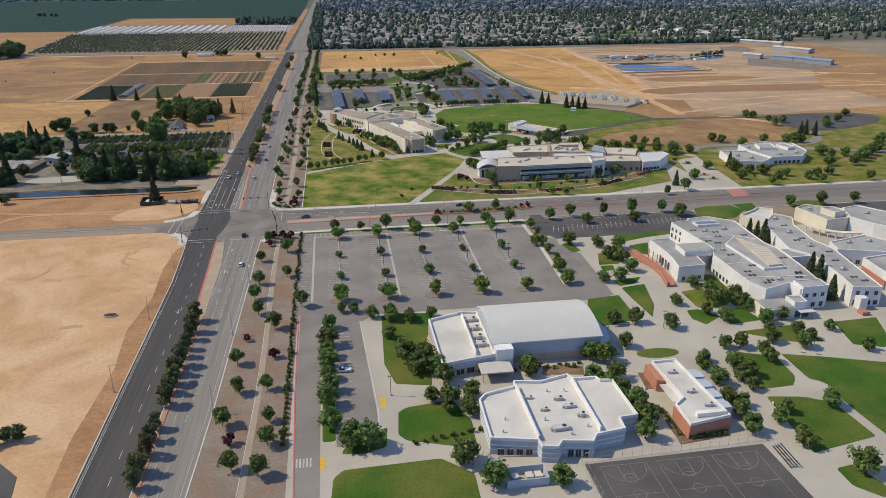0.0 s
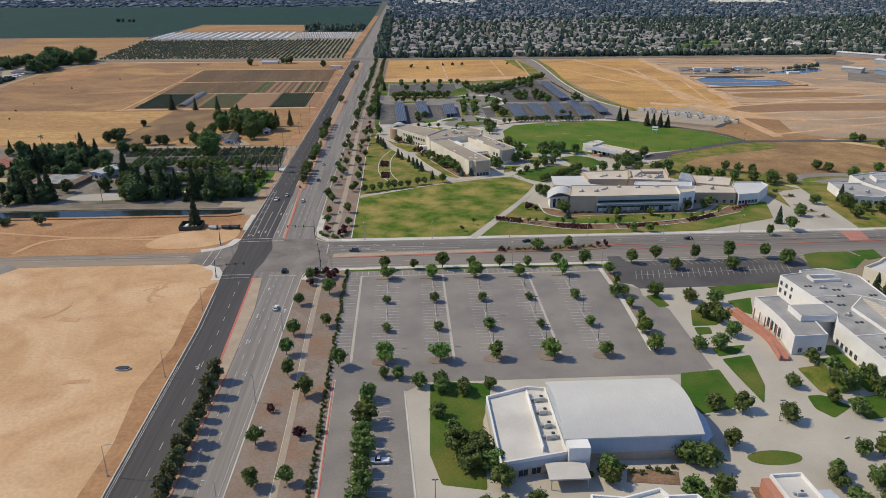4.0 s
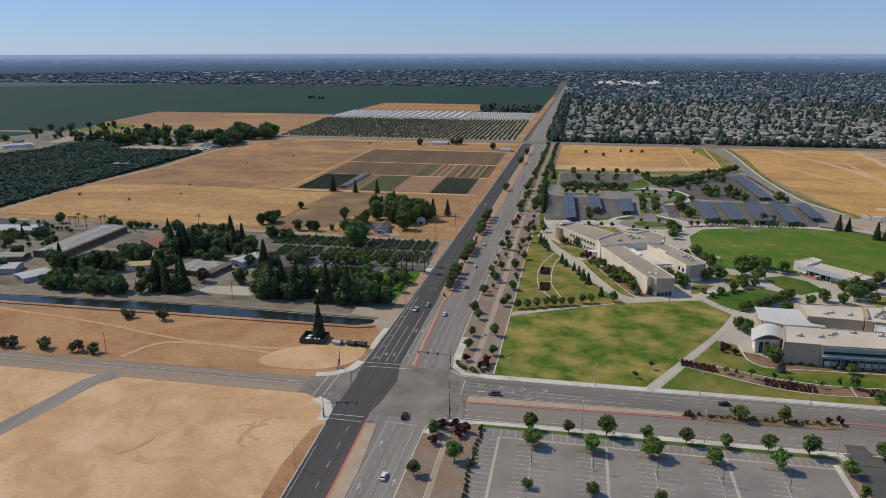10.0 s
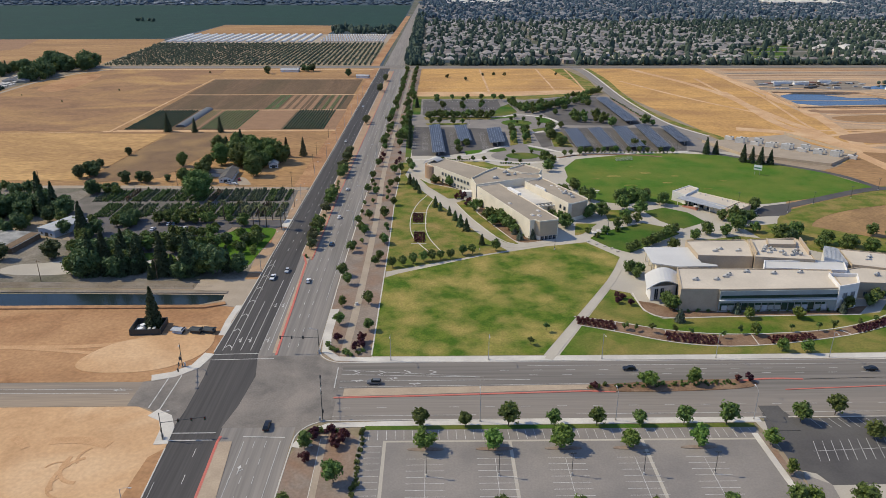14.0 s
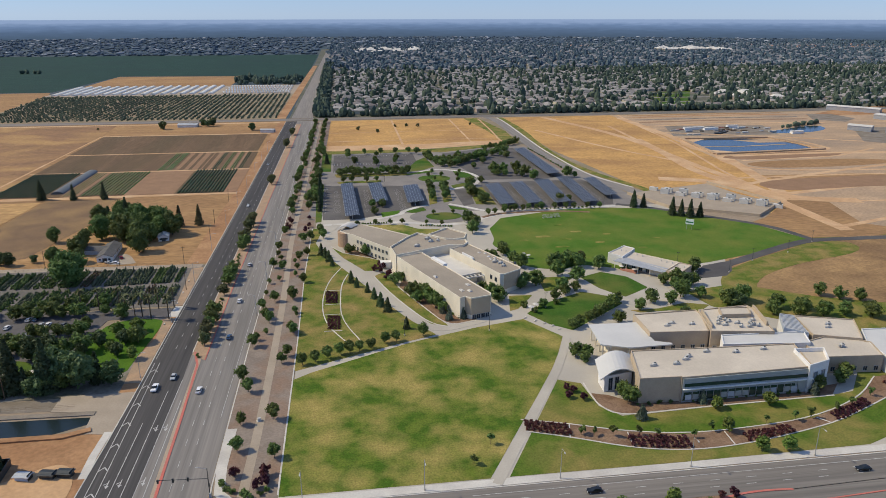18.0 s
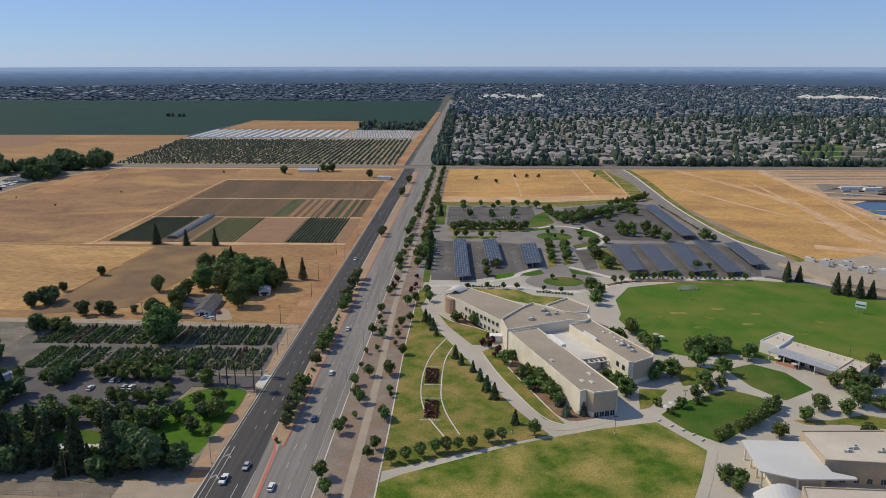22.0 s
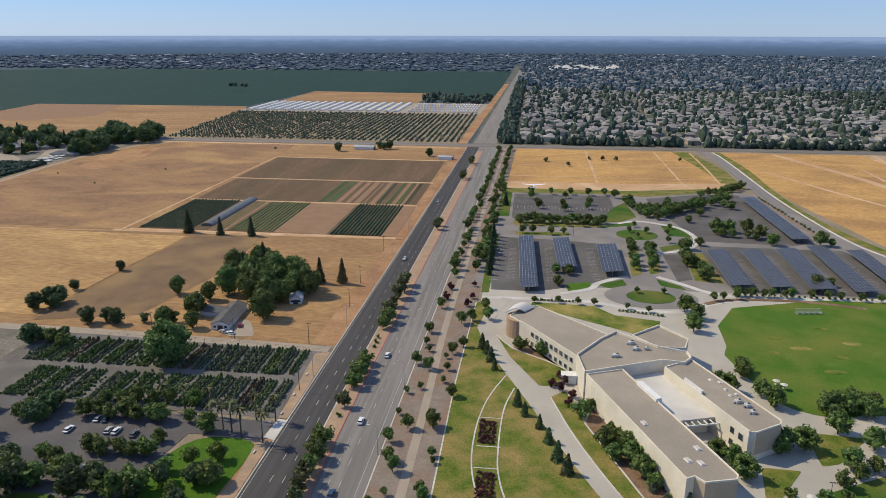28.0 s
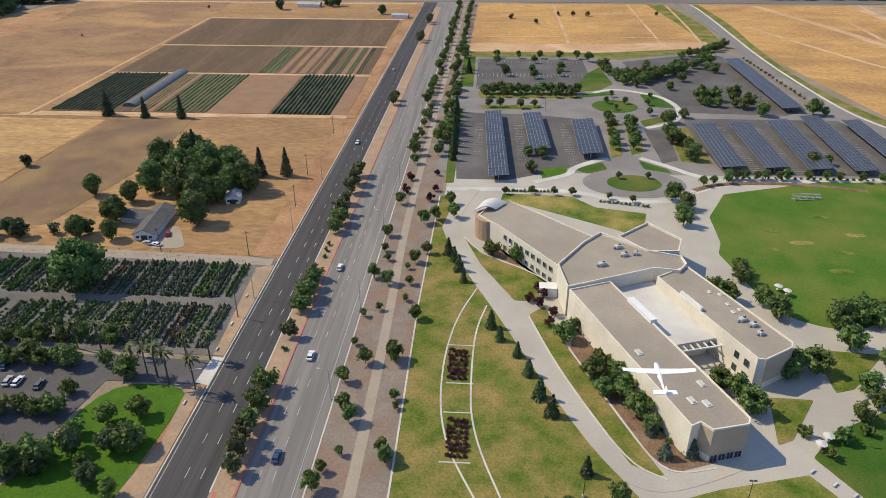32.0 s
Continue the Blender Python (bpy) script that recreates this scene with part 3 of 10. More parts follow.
lines("turn_lines", edge_rows(shifted(NB_E, -14.2), (-94, -75, -60, -45, -27)) + edge_rows(shifted(NB_E, -3.2), (-80, -60, -45, -27)), 0.2, label="solid white lines of the turning lanes")
lines("lane_dashes", [(a, b) for d in (-7.4, -10.9) for a, b in zip(run(shifted(NB_E, d), range(-78, -28, 8)), run(shifted(NB_E, d), range(-75, -25, 8)))], 0.16, label="white lane dashes on the avenue")
lines("turn_lines", [((-12.4, 28), (-12.4, 116)), ((-9.3, 28), (-10.4, 116)), ((-5.7, 28), (-5.7, 70)), ((-2.0, 28), (-2.0, 92)), ((1.6, 28), (1.6, 100)), ((4.6, 28), (4.2, 84))], 0.24, label="solid white lines of the turning lanes")
lines("chevrons", [((-12.4, y), (-10.9, y + 2.2)) for y in range(30, 112, 13)] + [((-10.9, y + 2.2), (-9.4, y)) for y in range(30, 112, 13)], 0.4, label="white chevrons between lanes")
lines("stop_lines", [((-14.5, 25.2), (1.5, 25.6)), ((-14.5, 21.2), (8, 22)), ((8, -24.6), (21, -25.2)), ((-14.8, -22.6), (-0.8, -22.6)), ((-14.8, -26.2), (-0.8, -26.2)), ((-22, 11), (-22.5, -11)), ((-26, 9), (-26.4, -9)), ((32.5, 2), (32.3, 15.5))], 0.4, label="white stop and crossing lines")
lines("cross_lines", [((34, 10.6), (84, 8.2)), ((84, 8.2), (34, 13.6)), ((34, 6.2), (100, 6.4)), ((34, 2.4), (120, 3.6)), ((34, -14.4), (80, -14.2)), ((112, -14.2), (330, -13.6)), ((100, 15.6), (330, 16)), ((-130, 2.6), (-36, 2.2)), ((-80, 0.2), (-36, -0.6)), ((-700, -0.4), (-80, -0.2))], 0.22, label="white lines of the cross street")
lines("cross_dashes", [((36, -9.9), (330, -8.6)), ((100, 9.4), (330, 10.4)), ((90, 12.6), (330, 13.2))], 0.2, dash=3.2, gap=8.6, label="white lane dashes of the cross street")
lines("chevrons", [((x, 10.4), (x + 2.4, 11.8)) for x in range(38, 72, 9)] + [((x + 2.4, 11.8), (x, 13)) for x in range(38, 72, 9)], 0.35, label="white chevrons between lanes")


def arrow(x, y, rz):
    bm = bmesh.new()
    for p in ([(-0.12, -1.6), (0.12, -1.6), (0.12, 0.5), (-0.12, 0.5)], [(-0.5, 0.5), (0.5, 0.5), (0, 1.6)], [(0.12, -0.6), (0.9, -0.1), (0.9, 0.2), (0.12, -0.3)]):
        bm.faces.new([bm.verts.new((a * 1.3, b * 1.3, 0)) for a, b in p])
    ob = tagged(part("lane_arrow", bm, LINE), "white painted lane arrow on asphalt", "road marking", kind="structure")
    ob.matrix_basis = pose(x, y, 0.15, 0, 0, rz)


for x, y, rz in ((10.6, -40, 0), (10.4, -66, 0), (10.4, -88, 0), (21.0, -62, 0), (-7.5, 36, 180), (-3.8, 36, 180), (3, 36, 180), (3, 66, 180), (-0.2, 66, 180), (40, 6.6, 270), (52, 8, 270), (-40, 1.6, 90), (60, 4.4, 270), (-3.4, -106, 180), (-22, 170, 270)):
    arrow(x, y, rz)

# ---- fields ----
patch("ground", [(-700, -430), (-11.3, -430), (-11.3, -75), (-14, -28), (-20, -14), (-30, -8), (-700, -8)], 0.04, DIRT, "bare graded sandy building plot", "ground")
patch("ground", [(-18.5, -430), (-11.9, -430), (-11.9, -75), (-14, -30), (-17.5, -34), (-19, -60), (-17, -90), (-20.5, -120), (-17.5, -150), (-19.5, -190), (-17, -240)], 0.045, DIRT2, "darker strip of raked dirt by the kerb", "ground")
patch("ground", [(-700, 7), (-34, 7), (-24, 11), (-15.2, 26), (-14.2, 66), (-30, 65), (-130, 63.5), (-700, 40)], 0.04, DIRT2, "bare reddish dirt beside the canal", "ground")
patch("water", [(-700, 62), (-254, 66.5), (-130, 66.8), (-34, 67), (-24, 72), (-24, 76.6), (-94, 79), (-146, 79.4), (-214, 77), (-254, 74), (-700, 69)], 0.03, WATER, "dark water of a straight canal", "canal")
for k, pts in enumerate(([(-700, 59), (-254, 64.5), (-130, 64.8), (-30, 64.8), (-22, 68)], [(-700, 71), (-254, 76), (-214, 79), (-146, 81.5), (-94, 81.2), (-24, 79)])):
    kerb("canal_bank", pts, 2.6, 0.6 - 0.2 * k, GRIT if k else DIRT2, "low graded bank of the canal")
patch("road", ribbon([(-700, 80), (-254, 85), (-150, 90), (-80, 88.5), (-20, 86)], 8), 0.06, GRIT, "gravel track along the canal", "road")
patch("ground", [(-430, 250), (-126, 241), (-12.3, 239), (-11.7, 300), (-6, 812), (-372, 812), (-405, 778), (-425, 700), (-427, 620), (-417, 518), (-429, 422), (-433, 336), (-421, 256)], 0.04, DRY, "large field of dry golden grass", "ground")
patch("ground", [(-24, 240), (-12.3, 240), (-9.6, 500), (-6.4, 806), (-16, 806), (-20, 420)], 0.06, DIRT2, "bare dirt verge beside the avenue", "ground")
patch("ground", [(-24, 92), (-13.8, 92), (-13.6, 164), (-19, 164), (-21, 120)], 0.05, DIRT2, "bare dirt verge beside the avenue", "ground")
patch("ground", [(-23, 178), (-13.2, 178), (-12.6, 236), (-20, 236)], 0.05, DIRT2, "bare dirt verge beside the avenue", "ground")
patch("ground", rect(47.5, 606, 248, 806), 0.05, GOLD, "mown stubble field with tyre tracks", "ground")
patch("ground", [(306, 348), (396, 270), (900, 180), (900, 806), (280, 806), (282, 560), (300, 420)], 0.04, GOLD, "open golden field behind the campus", "ground")
patch("ground", [(430, 300), (900, 200), (900, 806), (470, 806), (445, 620), (430, 420)], 0.07, DRY, "graded brown construction land", "ground")
def track(k, w, *pts):
    patch("track", ribbon(smooth(list(pts), 2), w), 0.09 + 0.002 * k, DIRT, "pale dirt track worn across the field", "track")


track(0, 9, (340, 800), (391, 630), (391, 474), (398, 394), (395, 316), (402, 261), (470, 190))
track(1, 11, (442, 780), (442, 628), (446, 524), (426, 422), (404, 330))
track(2, 6, (402, 384), (538, 432), (700, 470))
track(3, 7, (404, 345), (560, 380), (760, 380))
track(4, 4, (300, 690), (345, 560), (390, 474))
track(5, 2.5, (131, 604), (131.4, 690), (131.8, 804))
track(6, 2.2, (207.4, 609), (208.6, 700), (209.6, 804))
track(11, 2.2, (241, 618), (246, 700), (249, 800))
track(7, 1.5, (47, 640), (247, 640))
track(8, 1.2, (47, 700), (247, 705))
patch("track", [(48, 590), (150, 588), (205, 592), (232, 604), (228, 610), (200, 604.6), (48, 604.6)], 0.1, SHOULDER, "pale bare strip below the stubble field", "track")
track(10, 8, (450, 500), (600, 505), (760, 460))
track(12, 1.2, (-420, 398), (-300, 402), (-210, 406))
track(13, 6, (-210, 408), (-26, 410))
track(14, 7, (-215, 405), (-212, 712))
track(15, 7, (-402, 805), (-14, 800))
patch("ground", [(230, 806), (250, 806), (262, 690), (258, 600), (244, 615), (240, 700)], 0.07, LAWN_DRY, "weedy green verge by the back road", "ground")
patch("ground", ribbon(smooth([(280, 806), (284, 700), (276, 600), (276, 500), (288, 430), (306, 384), (310, 350)]), 8), 0.08, LAWN_DRY, "weedy green verge by the back road", "ground")
WORKS = mat("graded_works_soil", (0.46, 0.32, 0.2), (0.37, 0.26, 0.165), 14, c3=(0.3, 0.225, 0.16), size3=45, mix3=0.4, bump=0.5, bump_size=1.5, fine=0.2, fine_size=1.2, stretch=(0.5, 1, 1))
patch("ground", [(424, 412), (640, 402), (732, 560), (836, 806), (438, 808), (446, 690), (436, 610)], 0.085, WORKS, "graded pale works land", "ground")
patch("ground", [(350, 268), (384, 246), (470, 238), (640, 262), (640, 352), (484, 361), (404, 350), (374, 302)], 0.084, WORKS, "graded tan land below the works", "ground")
patch("ground", rounded([(430, 502), (557, 517), (572, 490), (520, 478), (448, 478)], 2), 0.105, PLOUGH_RED, "graded brown terrace below the pond", "ground")
patch("ground", rounded([(440, 470), (560, 474), (610, 450), (520, 436), (446, 440)], 2), 0.107, DRY, "dry grassy terrace", "ground")
patch("ground", rounded([(404, 392), (514, 400), (640, 396), (620, 356), (484, 362), (409, 352)], 2), 0.108, PLOUGH_RED, "brown bare plot beside the track", "ground")
RIM = [(446, 603), (548, 596), (562, 560), (564, 520), (438, 510)]
patch("ground", rounded([(432, 612), (556, 606), (578, 560), (576, 508), (426, 500)], 2), 0.10, DIRT, "bare pale bank of the pond", "ground")
patch("water", rounded([(448, 600), (546, 593), (557, 560), (558, 523), (441, 515)], 1), 0.12, POND, "blue water of a settling pond", "pond")
patch("pond_bar", ribbon([(439, 553), (490, 549), (544, 555)], 3.2), 0.2, WORKS, "low mud bar across the settling pond", "bank")
patch("ground", [(500, 586), (546, 590), (553, 566), (520, 568)], 0.16, WORKS, "muddy shelf inside the settling pond", "ground")
for a, b in zip(RIM, RIM[1:] + RIM[:1]):
    patch("pond_bank", ribbon([a, b], 4.5), 1.5, WORKS, "raised earth bank of the pond", "bank", depth=1.6)
patch("water", rounded([(571, 626), (578, 641), (640, 672), (667, 679), (657, 645), (613, 624)], 1), 0.12, POND, "narrow blue settling pond", "pond")
patch("ground", [(692, 726), (716, 778), (752, 774), (756, 729), (722, 702)], 0.13, GRIT, "grey spoil heap of the works", "ground")
patch("ground", [(700, 760), (834, 846), (900, 846), (900, 760)], 0.1, DIRT2, "graded red-brown works land", "ground")
patch("pavement", ribbon(smooth([(276, 806), (278.6, 770), (275, 640), (273, 565), (276, 490), (280, 442), (284.6, 420), (300, 384)]), 2.0), 0.1, CONC_PALE, "pale footway beside the back road", "pavement")
patch("planted_bed", [(259.6, 576), (261.2, 536), (263, 499), (265.6, 454), (262.6, 450), (259.8, 488), (257.4, 545)], 0.12, SOIL, "mulched strip beside the long solar roof", "planted bed")
track(28, 10, (396, 609), (390, 521), (379, 433), (390, 376), (392, 335), (391, 295), (391, 248))
track(29, 5, (391, 256), (430, 268), (520, 300), (640, 318))
track(30, 4, (396, 330), (470, 312), (560, 330), (640, 336))
track(20, 5, (441, 515), (424, 470), (442, 432), (530, 421), (700, 410))
track(21, 4, (399, 404), (516, 405), (720, 400))
track(22, 4, (447, 476), (550, 483), (571, 494), (620, 520))
track(23, 14, (334, 412), (375, 397), (395, 360), (410, 330), (453, 318))
track(24, 3, (450, 809), (436, 700), (431, 591), (416, 500), (401, 415), (400, 331))
track(25, 4, (400, 710), (392, 562), (378, 440), (394, 395))
track(26, 6, (444, 700), (560, 712), (690, 700))
track(27, 5, (446, 650), (560, 604), (640, 560))
for k, y_ in enumerate((730, 752, 776, 792)):
    patch("ground", [(450 + 10 * k, y_), (560, y_ + 5), (690, y_ + 2), (690, y_ + 9), (560, y_ + 13), (452, y_ + 8)], 0.13, (PLOUGH_RED, GRIT, DIRT2, DRY)[k], "graded band of works soil", "ground")
patch("ground", [(640, 560), (700, 500), (760, 520), (790, 640), (700, 660)], 0.11, GRIT, "grey gravel works yard", "ground")
patch("ground", [(470, 700), (596, 688), (575, 618), (446, 622)], 0.11, GRIT, "grey gravel works yard", "ground")
patch("ground", [(310, 372), (366, 389), (372, 352), (388, 318), (352, 284), (300, 318), (285, 362)], 0.10, TRACK, "grey gravel utility yard", "ground")
patch("ground", [(262, 22), (640, 22), (640, 262), (450, 262), (352, 245), (300, 215), (262, 165)], 0.045, LAWN_DRY, "weedy green land east of the campus", "ground")
patch("ground", [(266, 168), (282, 205), (312, 215), (352, 224), (386, 240), (420, 232), (452, 216), (462, 190), (448, 162), (421, 137), (331, 131), (299, 144)], 0.06, mat("brown_east_field", (0.355, 0.225, 0.105), (0.275, 0.172, 0.084), 12, c3=(0.19, 0.118, 0.062), size3=40, mix3=0.3, bump=0.5, bump_size=1.0, fine=0.18, fine_size=1.6, edge=0.14, warp=1.4), "brown unwatered field east of the paths", "ground")
patch("ground", [(405, 262), (470, 236), (640, 214), (900, 170), (900, 330), (430, 330)], 0.06, DRY, "dry golden field beyond the dark lot", "ground")
patch("parking_lot", rounded([(464, 233), (520, 237), (569, 230), (567, 203), (535, 178), (467, 160), (458, 190)], 1), 0.08, LOT_DARK, "dark empty lot with island trees", "parking lot")
patch("driveway", ribbon(smooth([(470, 162), (452, 131), (425, 122), (400, 121), (372, 130), (346, 128), (334, 116), (346, 108), (372, 120), (425, 112), (470, 96), (560, 60), (620, 40)]), 8), 0.09, LOT, "grey drive curving past the offices", "driveway")
patch("pavement", [(315, 106), (327, 127), (332, 112), (328, 70), (323, 23), (303, 23), (304, 60)], 0.1, CONC, "pale concrete entry walk", "pavement")
for x, y in ((329, 121), (311, 93), (314, 82), (311.6, 64), (312, 52.5), (313.7, 42.7)):
    patch("planted_bed", rect(x - 3.6, y - 2.2, x + 3.6, y + 2.2), 0.13, SOIL, "small mulched bed in the entry walk", "planted bed")
patch("crosswalk", [(309, 18.6), (321, 18.6), (318, 5), (307, 4)], 0.12, PINK, "red paved crossing of the street", "crosswalk")
patch("parking_lot", [(350, -18), (480, -18), (480, -44), (362, -40)], 0.08, LOT_DARK, "dark lot beside the school", "parking lot")

# planted strip and trail east of the avenue
patch("ground", [*run(shifted(NB_E, 0.2), YS[:-2]), (23.5, -36), (27, -24), (32, -20), (38, -21), (45.5, -28), (46.4, -220), (48, -430)], 0.05, SOIL, "brown planted strip beside the avenue", "ground")
patch("ground", [(23.5, 36), (26.6, 28), (32, 22.5), (43.4, 22), (43.7, 120), (43.2, 210), (45, 300), (52, 806), (31, 806), (23.5, 120)], 0.05, SOIL, "brown planted strip beside the avenue", "ground")
patch("trail", ribbon(smooth([(34.2, -430), (34.2, -224), (35.1, -178), (34.7, -135), (33.4, -80), (33.0, -24)]), 1.8), 0.08, TRACK, "pale grit trail through the strip", "trail")
patch("trail", ribbon(smooth([(33.2, 24), (34.4, 60), (34.7, 145), (34.0, 205), (32.4, 260), (33.0, 330), (38.5, 800)]), 3.0), 0.08, TRACK, "pale grit trail through the strip", "trail")
kerb("edging", [(43.5, 24), (43.8, 130), (43.2, 210), (44.6, 300)], 0.5, 0.16, CONC_PALE, "pale concrete edging of the lawn")
kerb("edging", [(33.2, -430), (33.2, -224), (34.0, -178), (33.6, -135), (32.3, -80), (32, -26)], 0.2, 0.1, CONC_PALE, "pale edging beside the trail")

# ---- the school's lots and lawns ----
patch("pavement", [(46, -430), (620, -430), (620, -48), (268, -48), (268, -19), (168, -19), (182, -117), (46, -117)], 0.04, CONC, "pale concrete school paving", "pavement")
patch("parking_lot", [(43.5, -21.8), (166.5, -21.8), (168.5, -40), (182, -118), (43.5, -117.5)], 0.06, LOT, "large empty grey parking lot", "parking lot")
patch("verge", rect(45, -21.8, 167, -19.8), 0.12, LAWN_GREEN, "narrow green verge by the lot", "lawn")
patch("parking_lot", [(170, -24), (172.5, -12), (179, -12), (181, -17.5), (268, -15.5), (268, -47.6), (177, -48.8), (175, -44), (170, -42)], 0.07, LOT_DARK, "small sealed dark parking lot", "parking lot")
patch("driveway", [(172.5, -24), (172.5, -10.6), (179, -10.6), (180, -24)], 0.2, LOT_DARK, "dark mouth of the lot at the street", "driveway")
patch("driveway", [(50, -430), (56, -430), (55.6, -125), (47, -117), (47.4, -176), (49, -228)], 0.075, LOT, "grey drive beside the planted strip", "driveway")
patch("parking_lot", [(60.6, -206), (73.5, -206), (73.8, -190), (70.6, -124), (60.4, -124)], 0.075, LOT, "narrow grey lot behind a tree strip", "parking lot")
patch("driveway", [(55, -126), (72, -126), (78, -121), (180, -121), (180, -116), (47, -116), (50, -124)], 0.08, LOT, "grey drive linking the lots", "driveway")
patch("driveway", [(182, -118), (168, -104), (168.6, -60), (171, -44), (177, -48.6), (176, -56), (183, -70), (182.4, -102), (182, -112)], 0.065, LOT, "grey drive east of the lot", "driveway")
kerb("kerb", [(50, -430), (48.7, -228), (47.1, -176), (46.4, -118)], 0.4, 0.16, RED_KERB, "faded red kerb of the drive")
kerb("kerb", [(73.9, -206), (74.2, -188), (71, -126)], 0.4, 0.16, CONC_PALE, "pale kerb of the narrow lot")
for x in (51.5, 89.4, 129.6):
    patch("gutter", rect(x - 0.5, -106, x + 0.5, -27.4), 0.066, CONC, "pale concrete gutter across the lot", "gutter")
patch("gutter", rect(51, -28.1, 166, -27.3), 0.068, CONC, "pale concrete gutter across the lot", "gutter")
ROWX = (63.8, 84.3, 104.9, 125.3, 145.6)
for x in ROWX:
    lines("stall_lines", [((x - 5.4, -36 - 2.68 * k), (x + 5.4, -36 - 2.68 * k)) for k in range(25)] + [((x, -36), (x, -100.5))], 0.14, 0.14, "white stall lines of a double parking row")
lines("stall_lines", [((46.4 + 2.68 * k, -22.2), (46.6 + 2.68 * k, -27.0)) for k in range(45)], 0.14, 0.14, "white stall lines along the verge")
lines("stall_lines", [((45.0, -30 - 2.68 * k), (50.6, -30 - 2.68 * k)) for k in range(29)], 0.14, 0.14, "white stall lines along the hedge")
lines("stall_lines", [((61, -130 - 2.7 * k), (66.2, -130 - 2.7 * k)) for k in range(27)], 0.14, 0.14, "white stall lines of the narrow lot")
lines("stall_lines", [((x, -17.6), (x + 1.5, -22.4)) for x in range(186, 264, 3)] + [((180 + 2.8 * k + d * 1.3, -33.9 + 0.16 * k + 4.8 * d), (180 + 2.8 * k, -33.9 + 0.16 * k)) for k in range(28) for d in (-1, 1)] + [((179, -34), (258, -29.4))], 0.14, 0.14, "white stall lines of the dark lot")
lines("crosswalk", [((48 + k, -214), (48 + k, -210)) for k in range(6)], 0.5, 0.15, "white crosswalk bars")
patch("tactile_pad", rect(55.2, -216, 57.2, -210), 0.06, mat("yellow_pad", (0.62, 0.4, 0.06), (0.55, 0.36, 0.06), 1.5), "worn yellow tactile pad", "tactile pad")
patch("tactile_pad", rect(75.2, -188, 77, -182), 0.06, bpy.data.materials["yellow_pad"], "worn yellow tactile pad", "tactile pad")
for x in ROWX:
    patch("planter_island", rounded([(x - 5.4, -32.4), (x + 5.6, -32.4), (x + 5.6, -30.8), (x - 5.4, -30.8)], 2), 0.2, SOIL, "kerbed soil island in the lot", "planter island", kind="")
    patch("planter_island", rounded([(x - 4.6, -109), (x + 4.6, -109), (x + 4.6, -103.5), (x - 4.6, -103.5)], 2), 0.2, SOIL, "kerbed soil island in the lot", "planter island", kind="")
kerb("planted_bed", [(167.2, -25), (168.0, -60), (166.6, -104)], 1.8, 0.18, SOIL, "long soil bed beside the lot")
kerb("footway", [(165.2, -25), (165.9, -60), (164.4, -104)], 1.9, 0.16, CONC_PALE, "narrow pale walk beside the soil bed")

def soften(pts, r=0.9):
    """Rounds the corners of a closed outline by a set radius."""
    out = []
    for a, b, c in zip([pts[-1], *pts[:-1]], pts, [*pts[1:], pts[0]]):
        p, q = (tuple(b[i] + (e[i] - b[i]) * min(0.4, r / max(0.1, math.dist(b, e))) for i in (0, 1)) for e in (a, c))
        out += [p, tuple(0.25 * p[i] + 0.5 * b[i] + 0.25 * q[i] for i in (0, 1)), q]
    return out


def lawn(pts, material=LAWN_GREEN, label="watered green lawn edged by paving", k=2):
    patch("lawn", soften(pts) if k else pts, 0.1, material, label, "lawn")


lawn([(72, -201), (76.4, -198.5), (75.5, -208), (68, -210.5), (62, -209.5), (63, -206.6)])
lawn(arc(179.6, -168, 8.2, 0, 360, 20, 3.4)[:-1], k=0)
lawn([(56.4, -203), (60.4, -203), (60.2, -127), (56.2, -127)])
lawn([(83.6, -120.8), (101, -123.4), (99, -134), (95.9, -144.3), (93.6, -177.1), (81.2, -174.2), (78.3, -160.6), (79.9, -122.8)])
lawn([(80.6, -190.9), (83.6, -188.8), (98.9, -186.6), (103.2, -199), (102.3, -213.1), (81.8, -205.9), (79.5, -202.7)])
lawn([(59.5, -220.1), (62.4, -216.9), (90.7, -215.9), (99.3, -223.7), (98.2, -262), (56, -262)])
lawn([(169.1, -120.4), (183.8, -118.6), (183.3, -138.5), (177.9, -142.7), (164.9, -145.6), (164.6, -133.1)])
lawn([(187.9, -111.6), (199.6, -109.2), (195.2, -129.9), (189.8, -140.5), (188.4, -123.3)])
lawn([(217.5, -157.4), (227.6, -156.5), (243.2, -155.1), (246.7, -169.5), (233.8, -167.6)])
lawn([(224.6, -175.5), (239.4, -180), (259.4, -187), (262, -214), (240, -228), (228.4, -226), (227.6, -215), (227.4, -206), (224.3, -191)])
lawn([(209.5, -172), (221.6, -177), (220.6, -190), (217, -195.6), (203.8, -196.2)])
lawn([(203.4, -200.6), (214.6, -202.4), (223.4, -206), (224.6, -225.5), (200.6, -230)])
lawn([(260.4, -155.3), (280.2, -154.3), (274.7, -167), (266.7, -176.9), (255.9, -173.1)])
lawn([(202.6, -237.4), (208.7, -236.4), (211.6, -246), (208, -250.5), (202.5, -244.7)])
patch("court", [(131.6, -224.9), (188.0, -223.8), (188.6, -247), (189, -262), (131.6, -262)], 0.09, LOT_DARK, "dark asphalt basketball courts", "court")
